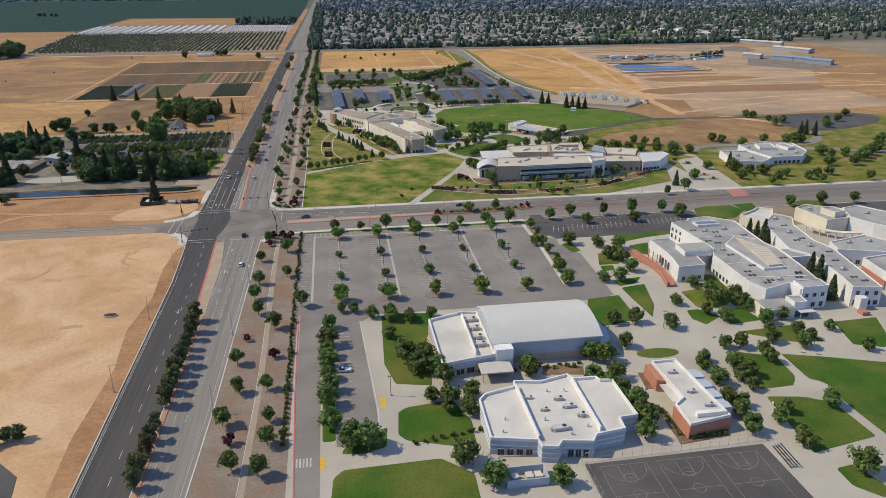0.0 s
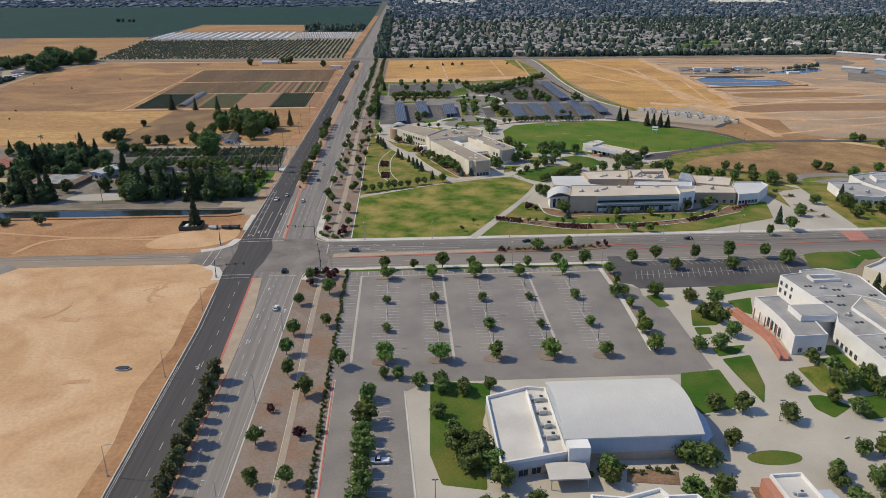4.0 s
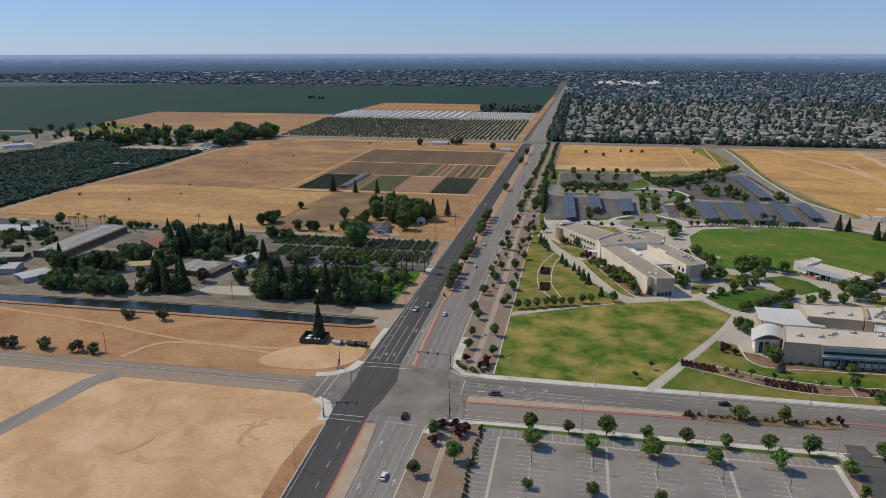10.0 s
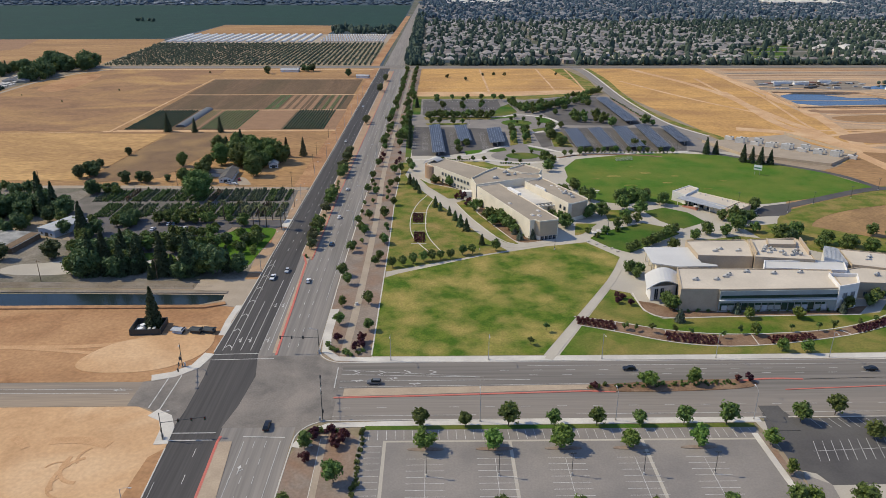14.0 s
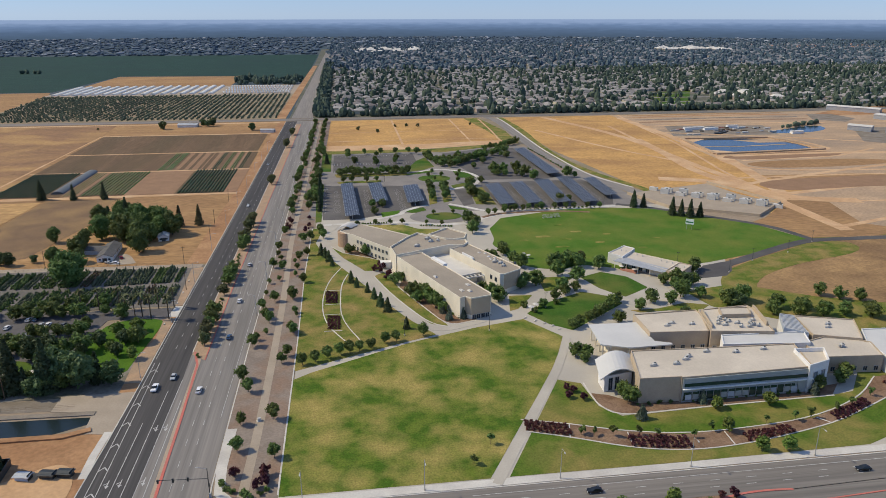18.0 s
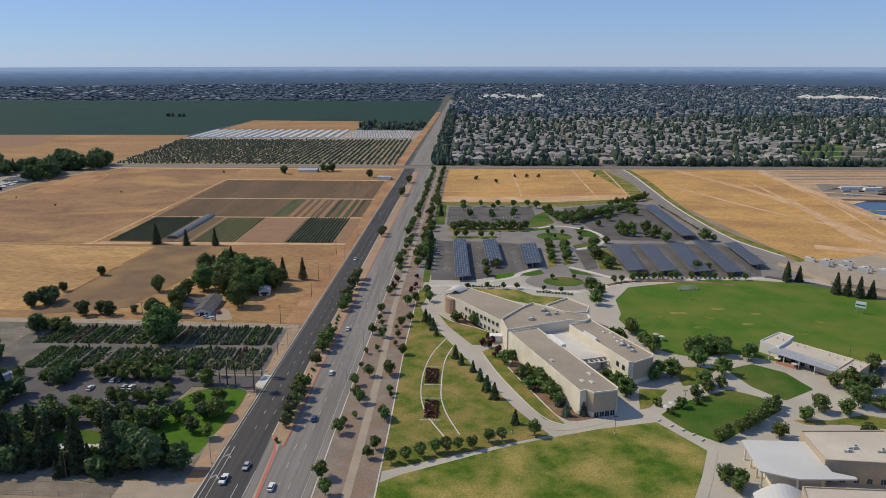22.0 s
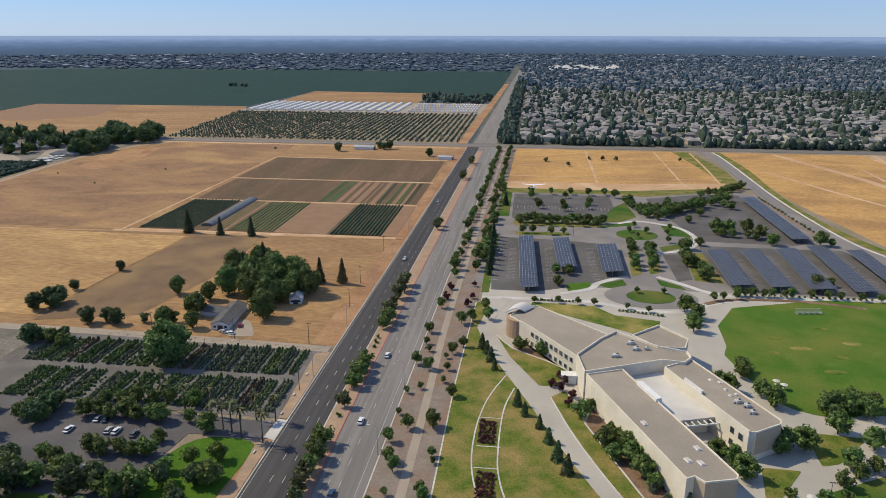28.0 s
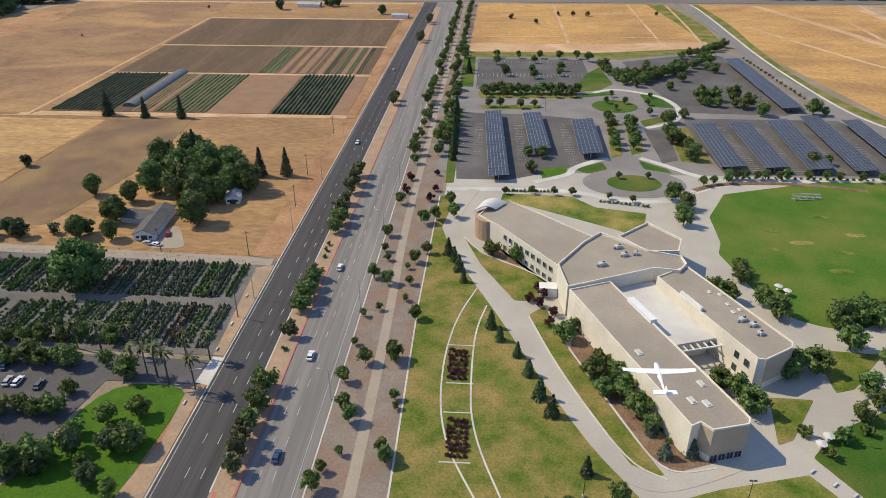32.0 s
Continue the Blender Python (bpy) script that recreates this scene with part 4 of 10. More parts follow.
for cx in (142.5, 159.8, 177.0):
    lines("court_lines", [((cx - 7, -226.6), (cx + 7, -226.6)), ((cx - 7, -226.6), (cx - 7, -252)), ((cx + 7, -226.6), (cx + 7, -252)), ((cx - 7, -239.2), (cx + 7, -239.2)), ((cx - 7, -252), (cx + 7, -252)), ((cx - 1.8, -226.6), (cx - 1.8, -232.4)), ((cx + 1.8, -226.6), (cx + 1.8, -232.4)), ((cx - 1.8, -232.4), (cx + 1.8, -232.4))]
          + list(zip(arc(cx, -227.6, 6.2, 180, 360, 18), arc(cx, -227.6, 6.2, 180, 360, 18)[1:])) + list(zip(arc(cx, -239.2, 1.8, 0, 360, 16), arc(cx, -239.2, 1.8, 0, 360, 16)[1:])) + list(zip(arc(cx, -232.4, 1.8, 0, 360, 16), arc(cx, -232.4, 1.8, 0, 360, 16)[1:])), 0.14, 0.2, "faded white basketball court lines")
patch("plaza", arc(222, -199, 6.5, 0, 360, 24)[:-1], 0.13, CONC, "round concrete plaza on the lawn", "plaza")

# ---- the campus's lawns and lots ----
patch("pavement", [(43.6, 22), (303, 22), (304, 60), (300, 100), (262, 140), (262, 165), (300, 215), (300, 330), (47, 330)], 0.04, CONC, "pale concrete campus paving", "pavement")
patch("driveway", [(40, 330), (290, 330), (284, 420), (262, 575), (230, 602), (150, 580), (46, 580), (46, 440), (22.5, 436), (22.5, 422), (46, 420)], 0.05, LOT, "grey campus drives round the lots", "driveway")
patch("parking_lot", [(46.4, 424), (95, 420), (118, 414), (123, 400), (121, 345), (104, 336), (91, 328), (76, 320), (51, 320)], 0.07, LOT_MID, "parking lot under solar roofs", "parking lot")
patch("parking_lot", [(57, 558), (136, 558), (136, 476), (57, 475)], 0.07, LOT_MID, "parking lot with island trees", "parking lot")
patch("parking_lot", [(165, 553), (212, 574), (244, 576), (258, 438), (242, 426), (184, 429), (173, 484)], 0.07, LOT_MID, "wide parking lot with scattered trees", "parking lot")
patch("parking_lot", [(180, 418), (267, 418), (282, 386), (264, 334), (180, 331), (177, 400)], 0.07, LOT_MID, "parking lot under solar roofs", "parking lot")
patch("parking_lot", [(153, 396), (166, 398), (162, 350), (153, 345)], 0.07, LOT_MID, "small curved parking bay", "parking lot")
patch("driveway", arc(134.5, 319, 24, 0, 360, 28, 17)[:-1], 0.078, LOT, "grey roundabout drive", "driveway")
patch("path", ribbon(smooth([(47, 308), (100, 309), (112, 305), (126, 298), (150, 299), (160, 311), (180, 322), (240, 328), (264, 330)]), 4), 0.09, CONC_PALE, "pale concrete path past the lots", "path")
patch("lawn", arc(134.5, 319, 12.6, 0, 360, 28, 9.6)[:-1], 0.2, LAWN_GREEN, "round grassed island of the roundabout", "lawn")
lawn([(43.8, 23), (107, 23), (134, 69), (145.4, 88.8), (151.5, 101), (158.6, 117.5), (146, 138), (123, 132), (104, 125), (90, 119.6), (50.6, 99), (44, 94)], LAWN, "large lawn with yellowed patches", 0)
lawn([(149.3, 144), (158.7, 153.8), (183.9, 167.4), (195, 160), (199, 150), (181.3, 136), (165.2, 123), (156.4, 130.9)], LAWN_GREEN, "watered green lawn between paths")
lawn([(189.8, 187.6), (203.7, 194.2), (215, 185), (219.7, 168.5), (203.3, 157.6), (194.5, 170.4)], LAWN_GREEN, "lawn before the pavilion")
lawn([(199, 141), (213.5, 141.3), (229, 146.3), (240, 142), (231, 135), (218, 138.3), (203, 137.6)], LAWN_DRY, "lawn behind the library")
lawn([(137.6, 222), (142, 232), (149, 222), (150, 205), (155, 190), (156, 184.6), (146, 207)], LAWN_DRY, "narrow lawn behind the building")
lawn([(183.6, 312), (222, 325), (258, 325), (285, 318), (312, 300), (339, 268), (353, 234), (310, 214), (270, 201), (240, 196), (217, 197), (205, 204), (195, 207), (185, 201.5), (175.6, 203.2), (169.6, 206), (162.7, 212.4), (159.7, 226.7), (155, 251.3), (158.3, 260.8), (160, 284), (164.6, 292.7), (172.5, 308)], TURF, "wide green sports field with bare patches")
lawn([(113, 23), (172, 22.8), (234, 23.5), (284, 42), (294, 72), (268, 74), (252, 56), (243, 54.5), (222, 54), (187, 53), (160, 51.5), (154, 59), (153, 76), (145, 80)], mat("patchy_green_lawn", (0.058, 0.112, 0.012), (0.088, 0.134, 0.018), 9, c3=(0.22, 0.18, 0.055), size3=16, mix3=0.24, bump=0.4, bump_size=0.8, fine=0.2, edge=0.1, warp=1.0), "sloping lawn with yellowed patches", 0)
lawn([(44.0, 101), (89, 121), (104, 127), (100, 134), (94, 146), (86, 165), (78, 186), (70, 206), (57.5, 239), (51, 254), (47.5, 268), (52, 300), (44.8, 300), (43.4, 210)], LAWN_DRY, "parched lawn between trail and path", 2)
lawn([(57, 260), (64, 246.5), (86, 231), (90, 219.5), (84, 214), (76, 213.5), (64, 238)], LAWN_DRY, "parched lawn before the building", 2)
lawn([(80.5, 205), (86, 210.5), (92, 187), (104, 153), (108.5, 141), (111, 135), (103, 139), (95, 158), (87, 180)], LAWN_DRY, "parched lawn along the building", 2)
lawn([(73, 304), (104, 302), (113, 291), (134, 286), (128, 263), (117, 271), (88, 288.5), (72, 297)], LAWN, "green lawn behind the building", 2)
lawn([(146, 167), (158, 166.5), (146.5, 150), (142, 148)], LAWN_DRY, "small triangular lawn", 2)
lawn([(168, 190.6), (187, 189), (171.5, 172), (165.5, 170), (166, 179)], LAWN_DRY, "small lawn beside the path", 2)
lawn([(236, 160), (262, 166), (300, 130), (330, 98), (310, 92), (262, 122), (240, 140)], LAWN_DRY, "weedy lawn east of the library", 2)
lawn([(46, 315), (50, 315), (50, 430), (44, 430)], LAWN_GREEN, "green verge beside the lot", 2)
patch("path", ribbon(smooth([(60, 308), (53, 285), (51, 264), (59, 238), (73, 204), (82, 180), (90, 160), (97, 144), (105, 131), (122, 137), (140, 147)]), 5.2), 0.115, CONC, "wide concrete path across the campus", "path")
lawn([(46, 568), (56, 564), (138, 566), (166, 560), (212, 580), (242, 582), (246, 604), (160, 582), (46, 582)], LAWN_DRY, "green verge round the lots")
patch("ground", [(40, 582), (150, 582), (246, 604), (246, 626), (150, 612), (40, 612)], 0.06, DIRT, "pale bare lane behind the lots", "ground")
lawn([(46, 480), (55, 480), (55, 566), (46, 566)], LAWN_GREEN, "green verge beside the lot")
lawn([(58, 468), (122, 470), (122, 456), (60, 455)], LAWN_DRY, "long planted island between the lots")
lawn([(60, 438), (98, 440), (97, 432), (62, 430)], LAWN_DRY, "planted edge of the lot")
lawn(arc(143.3, 440, 14, 0, 360, 20, 13)[:-1], LAWN_GREEN, "oval grassed island between the drives", 0)
lawn([(163.2, 466.5), (173.4, 467), (179.7, 438.2), (164.6, 439.7)], LAWN_GREEN, "grassed island inside the curved path")
lawn([(153.5, 411.8), (171.4, 423.3), (173.2, 415.9), (154.3, 401.7)], LAWN_GREEN, "grassed island inside the curved path")
lawn([(126, 464.6), (145.3, 473.4), (147.9, 465.7), (117.8, 455.3)], LAWN_GREEN, "grassed island beside the drive")
lawn([(119, 468.1), (135.8, 519), (145.9, 535.5), (149.6, 490), (138.3, 475.7)], LAWN_GREEN, "planted island between lots")
lawn([(134.6, 416), (140.5, 416.3), (135, 355.9), (128.6, 351.6)], LAWN_DRY, "planted strip between the drives")
lawn([(145.8, 418.7), (151.8, 414.8), (146.8, 360.6), (139.6, 356.2)], LAWN_DRY, "planted strip between the drives")
lawn([(91.3, 334.3), (105.5, 338.8), (103.1, 327.7), (91.9, 321.5)], LAWN_BRIGHT, "green island by the lot")
lawn([(107.9, 335.2), (122.9, 345), (124.5, 336.1), (114.2, 329.7)], LAWN_GREEN, "green island by the roundabout")
lawn([(141.7, 348.3), (153.5, 337.6), (155, 331.9), (142.5, 337)], LAWN_GREEN, "green island by the roundabout")
lawn([(166, 398), (178, 402), (178, 345), (163, 348)], LAWN_DRY, "planted island between lots")
patch("path", ribbon(smooth([(133.7, 468.9), (148, 478.9), (163.2, 471.5), (176, 462), (182.5, 440.6), (178, 418.2), (167.7, 406), (150, 397)]), 3.4), 0.13, CONC_PALE, "pale curved path between islands", "path")
patch("path", ribbon(smooth([(88, 318), (106, 328), (107, 336), (121, 348), (127, 350)]), 3.6), 0.13, CONC_PALE, "pale curved path by the roundabout", "path")
patch("path", ribbon(smooth([(143, 352), (156, 340), (164, 330), (178, 324)]), 3.6), 0.13, CONC_PALE, "pale curved path by the roundabout", "path")
patch("path", ribbon(smooth([(256, 184), (276, 195), (300, 207), (337, 226), (356, 232), (378, 231), (405, 231), (470, 226)]), 6.5), 0.11, LOT_DARK, "dark asphalt service path by the field", "path")
patch("path", ribbon(smooth([(355, 234), (349, 258), (338, 273), (319, 290), (287, 321), (266, 334)]), 5), 0.112, LOT_DARK, "dark asphalt service path by the field", "path")
patch("ground", [(357, 236), (352, 258), (340, 275), (355, 284), (388, 316), (404, 332), (430, 330), (412, 262), (440, 236)], 0.07, DRY, "dry weedy ground behind the field", "ground")
for x0, y0, x1, n_ in ((58, 552, 135, 28), (58, 516, 135, 28), (58, 480, 135, 28)):
    lines("stall_lines", [((x0 + 2.7 * k, y0), (x0 + 2.7 * k, y0 - 5)) for k in range(n_)] + [((x0 + 2.7 * k, y0 - 5), (x0 + 2.7 * k, y0 - 10)) for k in range(n_) if y0 == 516], 0.14, 0.16, "white stall lines of the lot")
for x in (58, 80.5, 106, 194, 214, 234.6, 257):
    lines("stall_lines", [((x, 338 + 2.7 * k), (x + 5, 338 + 2.7 * k)) for k in range(25)], 0.14, 0.16, "white stall lines beside a carport")
lines("stall_lines", [((48.4, 336 + 2.7 * k), (53, 336 + 2.7 * k)) for k in range(30)], 0.14, 0.16, "white stall lines along the verge")
patch("path", ribbon([(108.5, 20), (136, 68), (147.4, 88), (153.6, 101), (161, 118)], 3.2), 0.12, CONC, "straight concrete path across the lawn", "path")
patch("ground", rounded([(254, 150), (262, 176), (285, 196), (354, 228), (376, 226), (372, 206), (318, 192), (284, 174), (270, 152), (298, 126), (360, 110), (340, 100), (280, 126)], 2), 0.112, LAWN_DRY, "green watered fringe of the dry field", "ground")
patch("parking_lot", [(252, 177), (258, 190), (264, 196), (284, 202), (276, 186), (269, 179)], 0.115, LOT_DARK, "small dark lot by the pavilion", "parking lot")
# lawns before and beside the school
lawn([(177.1, -56.6), (179.2, -67.9), (184.4, -67), (182.6, -55)], LAWN_GREEN, "watered lawn between school paths")
lawn([(210.6, -63.8), (222.4, -60.9), (215.8, -77.1), (212.1, -73.9)], LAWN_GREEN, "watered lawn between school paths")
lawn([(207.7, -49.1), (224.2, -47.2), (243.0, -46.4), (239.6, -50.8), (224.4, -53.5), (210.7, -57.9)], LAWN_GREEN, "watered lawn between school paths")
lawn([(191.7, -71.3), (198.9, -71.6), (200.4, -81.9), (196.8, -85.3), (187.0, -85.4)], LAWN_GREEN, "watered lawn between school paths")
lawn([(187.7, -103.0), (201.1, -101.8), (195.9, -108.0), (187.5, -109.8)], LAWN_GREEN, "watered lawn between school paths")
lawn([(187.1, -86.6), (193.5, -86.8), (192.4, -92.3), (186.4, -92.8)], LAWN_GREEN, "watered lawn between school paths")
lawn([(271.5, -13.7), (280.4, -10.9), (295.8, -10.9), (299.7, -20.1), (287.8, -31.5), (273.9, -34.2), (266.9, -28.9)], LAWN_GREEN, "green front lawn of the school")
lawn([(331.4, -12.4), (344.3, -8.9), (356.7, -11.5), (354.1, -19.2), (331.4, -26.0)], LAWN_GREEN, "green front lawn of the school")
lawn([(298.0, -10.2), (310.9, -8.8), (309.0, -19.4), (300.0, -22.0)], LAWN_GREEN, "green front lawn of the school")
lawn([(212.2, -119.5), (220.6, -118), (218.4, -137), (212.2, -135.1)], LAWN_DRY, "yellowed lawn beside the equipment yard")
lawn([(206.3, -136.9), (211.5, -136.6), (217.7, -143.8), (208.4, -149.8), (205.1, -144.4)], LAWN_GREEN, "watered lawn between school paths")
lawn([(218.4, -139.6), (230.6, -137.8), (232.6, -149.4), (218.4, -151.2)], LAWN_GREEN, "shaded lawn before the lower block")
lawn([(228.6, -104), (234.6, -104), (234.6, -136), (228.4, -136)], LAWN_GREEN, "shaded lawn along the school wall")
# beds
def bed(*pts, material=MULCH):
    patch("planted_bed", pts, 0.13, material, "mulched planting bed with pale edging", "planted bed")


def edging(*pts):
    kerb("edging", smooth(list(pts), 2), 0.5, 0.2, CONC_PALE, "pale concrete edging of a bed")


bed((126, 54), (139, 49.5), (156, 42.2), (176, 37.6), (200, 38), (226, 41), (251, 51), (268, 65), (280, 66), (270, 54), (236, 39), (222, 35), (198, 30), (176, 28.2), (157, 32), (139, 41), (124, 47))
bed((154.5, 68), (154.5, 59.5), (160, 52.4), (187, 53.6), (222, 54.4), (243, 55), (250, 62), (238, 60.4), (184, 58.6), (168.4, 59), (160, 66))
bed((65, 247), (86.5, 231.6), (90.6, 221), (75, 251), (66, 257))
bed((92.5, 187), (104.6, 153), (109, 141), (114, 137), (125, 141), (117, 146), (96, 203))
bed((62.5, 155), (62.3, 178), (66, 208), (63.5, 219), (56, 200), (54, 180), (54, 157), (57.6, 140), (66, 124), (70, 127), (64.5, 143), material=LAWN_DRY)
edging((63, 221), (57, 203), (54.2, 185), (53.6, 170), (54.1, 157), (56, 146), (58.5, 138), (66, 122))
edging((66.5, 210), (63, 195), (62.3, 178), (62.3, 165), (62.6, 155), (65, 142), (70.5, 126))
edging((124, 54), (139, 49.5), (156, 42.4), (176, 37.8), (200, 38.2), (226, 41.2), (251, 51.2), (268, 65.4))
edging((124, 46.6), (139, 40.7), (157, 31.8), (176, 28), (198, 29.8), (222, 34.8), (236, 38.8), (270, 54))
edging((154, 76), (153.8, 59), (159.8, 51.2), (187, 52.8), (222, 53.6), (243, 54))
edging((57, 260), (64, 246.5), (86, 231), (91, 220))
edging((92, 187), (104, 153), (109, 140), (114, 136.4), (124, 139))
edging((111, 134.4), (103, 139), (95, 158), (87, 180), (80.5, 204))
for a, b in (((137.6, 40.6), (139.8, 48.6)), ((156.6, 32.6), (157.8, 41.4)), ((174.8, 28.8), (175.6, 37.2)), ((190, 29.4), (190.4, 37.4)), ((213.6, 33.4), (212.6, 38.8)), ((229.6, 37.4), (226.8, 40.8))):
    kerb("edging", [a, b], 0.4, 0.2, CONC_PALE, "pale concrete edging of a bed")
for y in (137, 155.5, 168, 186.5):
    kerb("edging", [(55, y), (63, y)], 0.4, 0.2, CONC_PALE, "pale concrete edging of a bed")
bed((134.9, -170.4), (149, -172.6), (147.5, -178.2), (132.9, -176))
bed((166.6, -180), (169.6, -180.4), (168.6, -190.6), (165.6, -190))
bed((164.2, -203.4), (166.8, -203.6), (166.6, -218.4), (180.4, -216.6), (180.6, -218.6), (163.4, -220.4))
# nursery, farm yard and west lot
patch("ground", [(-150, 240), (-13, 236), (-13.4, 177), (-90, 178), (-150, 182)], 0.055, mat("nursery_gravel", (0.185, 0.168, 0.15), (0.15, 0.137, 0.122), 6, c3=(0.12, 0.11, 0.095), size3=14, bump=0.2, fine=0.14), "grey gravel nursery ground", "ground")
patch("parking_lot", [(-421, 249), (-361, 238), (-361, 206), (-381, 202), (-430, 214)], 0.09, LOT_DARK, "dark paved yard corner beside the field", "parking lot")
patch("ground", [(-372, 250), (-230, 244), (-214, 222), (-246, 216), (-262, 236), (-356, 204)], 0.085, GRIT, "pale gravel yard beside the packing shed", "ground")
patch("ground", [(-316, 150), (-262, 140), (-240, 112), (-300, 104), (-330, 120)], 0.085, GRIT, "pale gravel yard round the sheds", "ground")
patch("ground", [(-300, 178), (-90, 178), (-126, 240), (-420, 250), (-420, 90), (-20, 92), (-20, 160), (-46, 130)], 0.045, YARD, "gravel yards and sheds west of the road", "ground")
patch("road", ribbon([(-420, 244), (-126, 241), (-14.5, 235.5)], 6), 0.08, TRACK, "gravel lane beside the nursery", "road")
patch("parking_lot", [(-133, 182), (-98.8, 178.4), (-57, 175.4), (-15.8, 174.5), (-15.8, 163.5), (-44, 163.5), (-47.6, 142), (-45, 132), (-60, 123), (-104, 118), (-127, 150)], 0.07, mat("nursery_asphalt", (0.105, 0.098, 0.098), (0.125, 0.117, 0.115), 9, rough=0.8, c3=(0.085, 0.08, 0.08), size3=22, fine=0.09), "worn grey nursery parking lot", "parking lot")
patch("planted_bed", ribbon(smooth([(160.4, 312), (173, 320), (195.7, 322.4), (220, 321), (239, 315)]), 3.4), 0.12, MULCH, "mulched bed between path and sports field", "planted bed")
lines("stall_lines", [((-62 + 2.7 * k, 148 + 0.7 * k), (-59.5 + 2.7 * k, 143.4 + 0.7 * k)) for k in range(6)] + [((-78 + 2.7 * k, 158), (-78 + 2.7 * k, 163)) for k in range(9)], 0.14, 0.14, "white stall lines of the nursery lot")
patch("lawn", rounded([(-43.5, 162), (-19.5, 163), (-17.8, 153), (-21, 121), (-22, 105), (-52, 104), (-54, 116), (-46.6, 131)], 2), 0.09, LAWN_BRIGHT, "bright green lawn beside the lot", "lawn")

patch("ground", [(-19.4, 231), (-13.2, 233), (-13.6, 177), (-16.8, 177)], 0.1, SHOULDER, "bare reddish shoulder beside the road", "ground")
patch("ground", [(-18.8, 162), (-14.0, 162), (-14.2, 100), (-20, 100), (-21, 122), (-17.6, 140)], 0.12, SHOULDER, "bare reddish shoulder beside the road", "ground")
patch("ground", rounded([(-70, 243), (-52, 244), (-54, 249), (-61, 263), (-66, 263)], 2), 0.09, TRACK, "worn gravel drive of the farm", "ground")
patch("ground", arc(-92, 270, 8.5, 0, 360, 18, 6)[:-1], 0.08, GOLD, "bright dry straw beside the farm", "ground")
# tyre marks, stains and tracks on the bare plots
patch("trail", ribbon(smooth([(-126, 10), (-121, 26), (-110, 32), (-57, 31), (-43, 40)]), 2.6), 0.06, DIRT_MARK, "pale track worn across the dirt", "trail")
patch("trail", ribbon(smooth([(-231, 56), (-163, 47), (-119, 35), (-60, 27), (-30, 22)]), 2), 0.06, DIRT_MARK, "pale track worn across the dirt", "trail")
turn = random.Random(41)
for k in range(9):
    x, y, q, a0 = turn.uniform(-150, -30), turn.uniform(-150, -18), turn.uniform(12, 40), turn.uniform(0, 360)
    way = [c for c in arc(x, y, q, a0, a0 + turn.uniform(25, 70), 12, q * turn.uniform(0.5, 0.8)) if c[0] < -24 and c[1] < -12]
    if len(way) > 3:
        patch("tyre_track", ribbon(way, turn.choice((1.6, 2.4, 3.4))), 0.043, DIRT_MARK, "broad faint tyre track on the sandy plot", "track")

for x, y, a, b in ((190, 262, 5, 2), (203, 255, 4, 2.2), (182, 272, 3.5, 1.6), (214, 270, 4, 2), (232, 262, 3, 1.4), (196, 240, 4.5, 2), (244, 232, 3, 1.5), (222, 246, 3.4, 1.6), (176, 256, 3, 1.6), (207, 286, 3, 1.3), (260, 250, 3, 1.4)):
    patch("bare_patch", arc(x, y, a, 0, 360, 12, b)[:-1], 0.115, LAWN, "yellowed patch worn into the turf", "ground")
patch("ground", [(-165, 250), (-164, 300), (-157, 400), (-108, 404), (-104, 330), (-118, 262)], 0.052, mat("brown_grass", (0.205, 0.132, 0.074), (0.165, 0.108, 0.066), 12, c3=(0.27, 0.175, 0.085), size3=30, bump=0.5, bump_size=1.2, fine=0.18), "browner strip of the dry field", "ground")
patch("ground", [(-416, 262), (-168, 256), (-165, 300), (-159, 398), (-300, 402), (-418, 398), (-424, 336)], 0.05, mat("pale_dry_grass", (0.47, 0.295, 0.125), (0.375, 0.228, 0.10), 16, c3=(0.31, 0.185, 0.085), size3=55, mix3=0.4, bump=0.5, bump_size=1.2, fine=0.2, fine_size=2.2, edge=0.13, stretch=(0.4, 1, 1), warp=1.2), "paler golden lower part of the field", "ground")
patch("parking_lot", [(-90, -192), (-36, -199), (-29, -206), (-22, -240), (-90, -240)], 0.05, LOT_DARK, "dark lot corner beside the bare plot", "parking lot")
lines("stall_lines", [((-40 + 3 * k, -212 - k), (-42 + 3 * k, -217 - k)) for k in range(5)], 0.14, 0.14, "white stall lines of the corner lot")
patch("ground", [(-24, 66), (-14.2, 64), (-13.8, 93), (-40, 93), (-40, 82), (-25, 80)], 0.05, TRACK, "bare gravel at the canal's end", "ground")
for k in range(6):
    x, y, q, a0 = -37 + turn.uniform(-5, 5), -40 + turn.uniform(-7, 7), turn.uniform(3, 8), turn.uniform(40, 220)
    patch("tyre_track", ribbon(arc(x, y, q, a0, a0 + turn.uniform(50, 120), 9, q * turn.uniform(0.7, 1.3)), turn.choice((0.5, 0.8, 1.2))), 0.055, DIRT_MARK, "faint tyre track on the sandy plot", "track")
patch("ground", [(-22, 838), (-9, 838), (6, 1900), (-6, 1900)], 0.06, DIRT2, "bare dirt verge beside the avenue", "ground")

# ---- plants ----
def ball(rng, c, r, squash=0.85, rough=0.25):
    """An uneven low ball: points and triangles."""
    v, f = ICO
    d = v * (1 + rough * rng.standard_normal((len(v), 1))) * r
    d[:, 2] *= squash
    return d + c, f


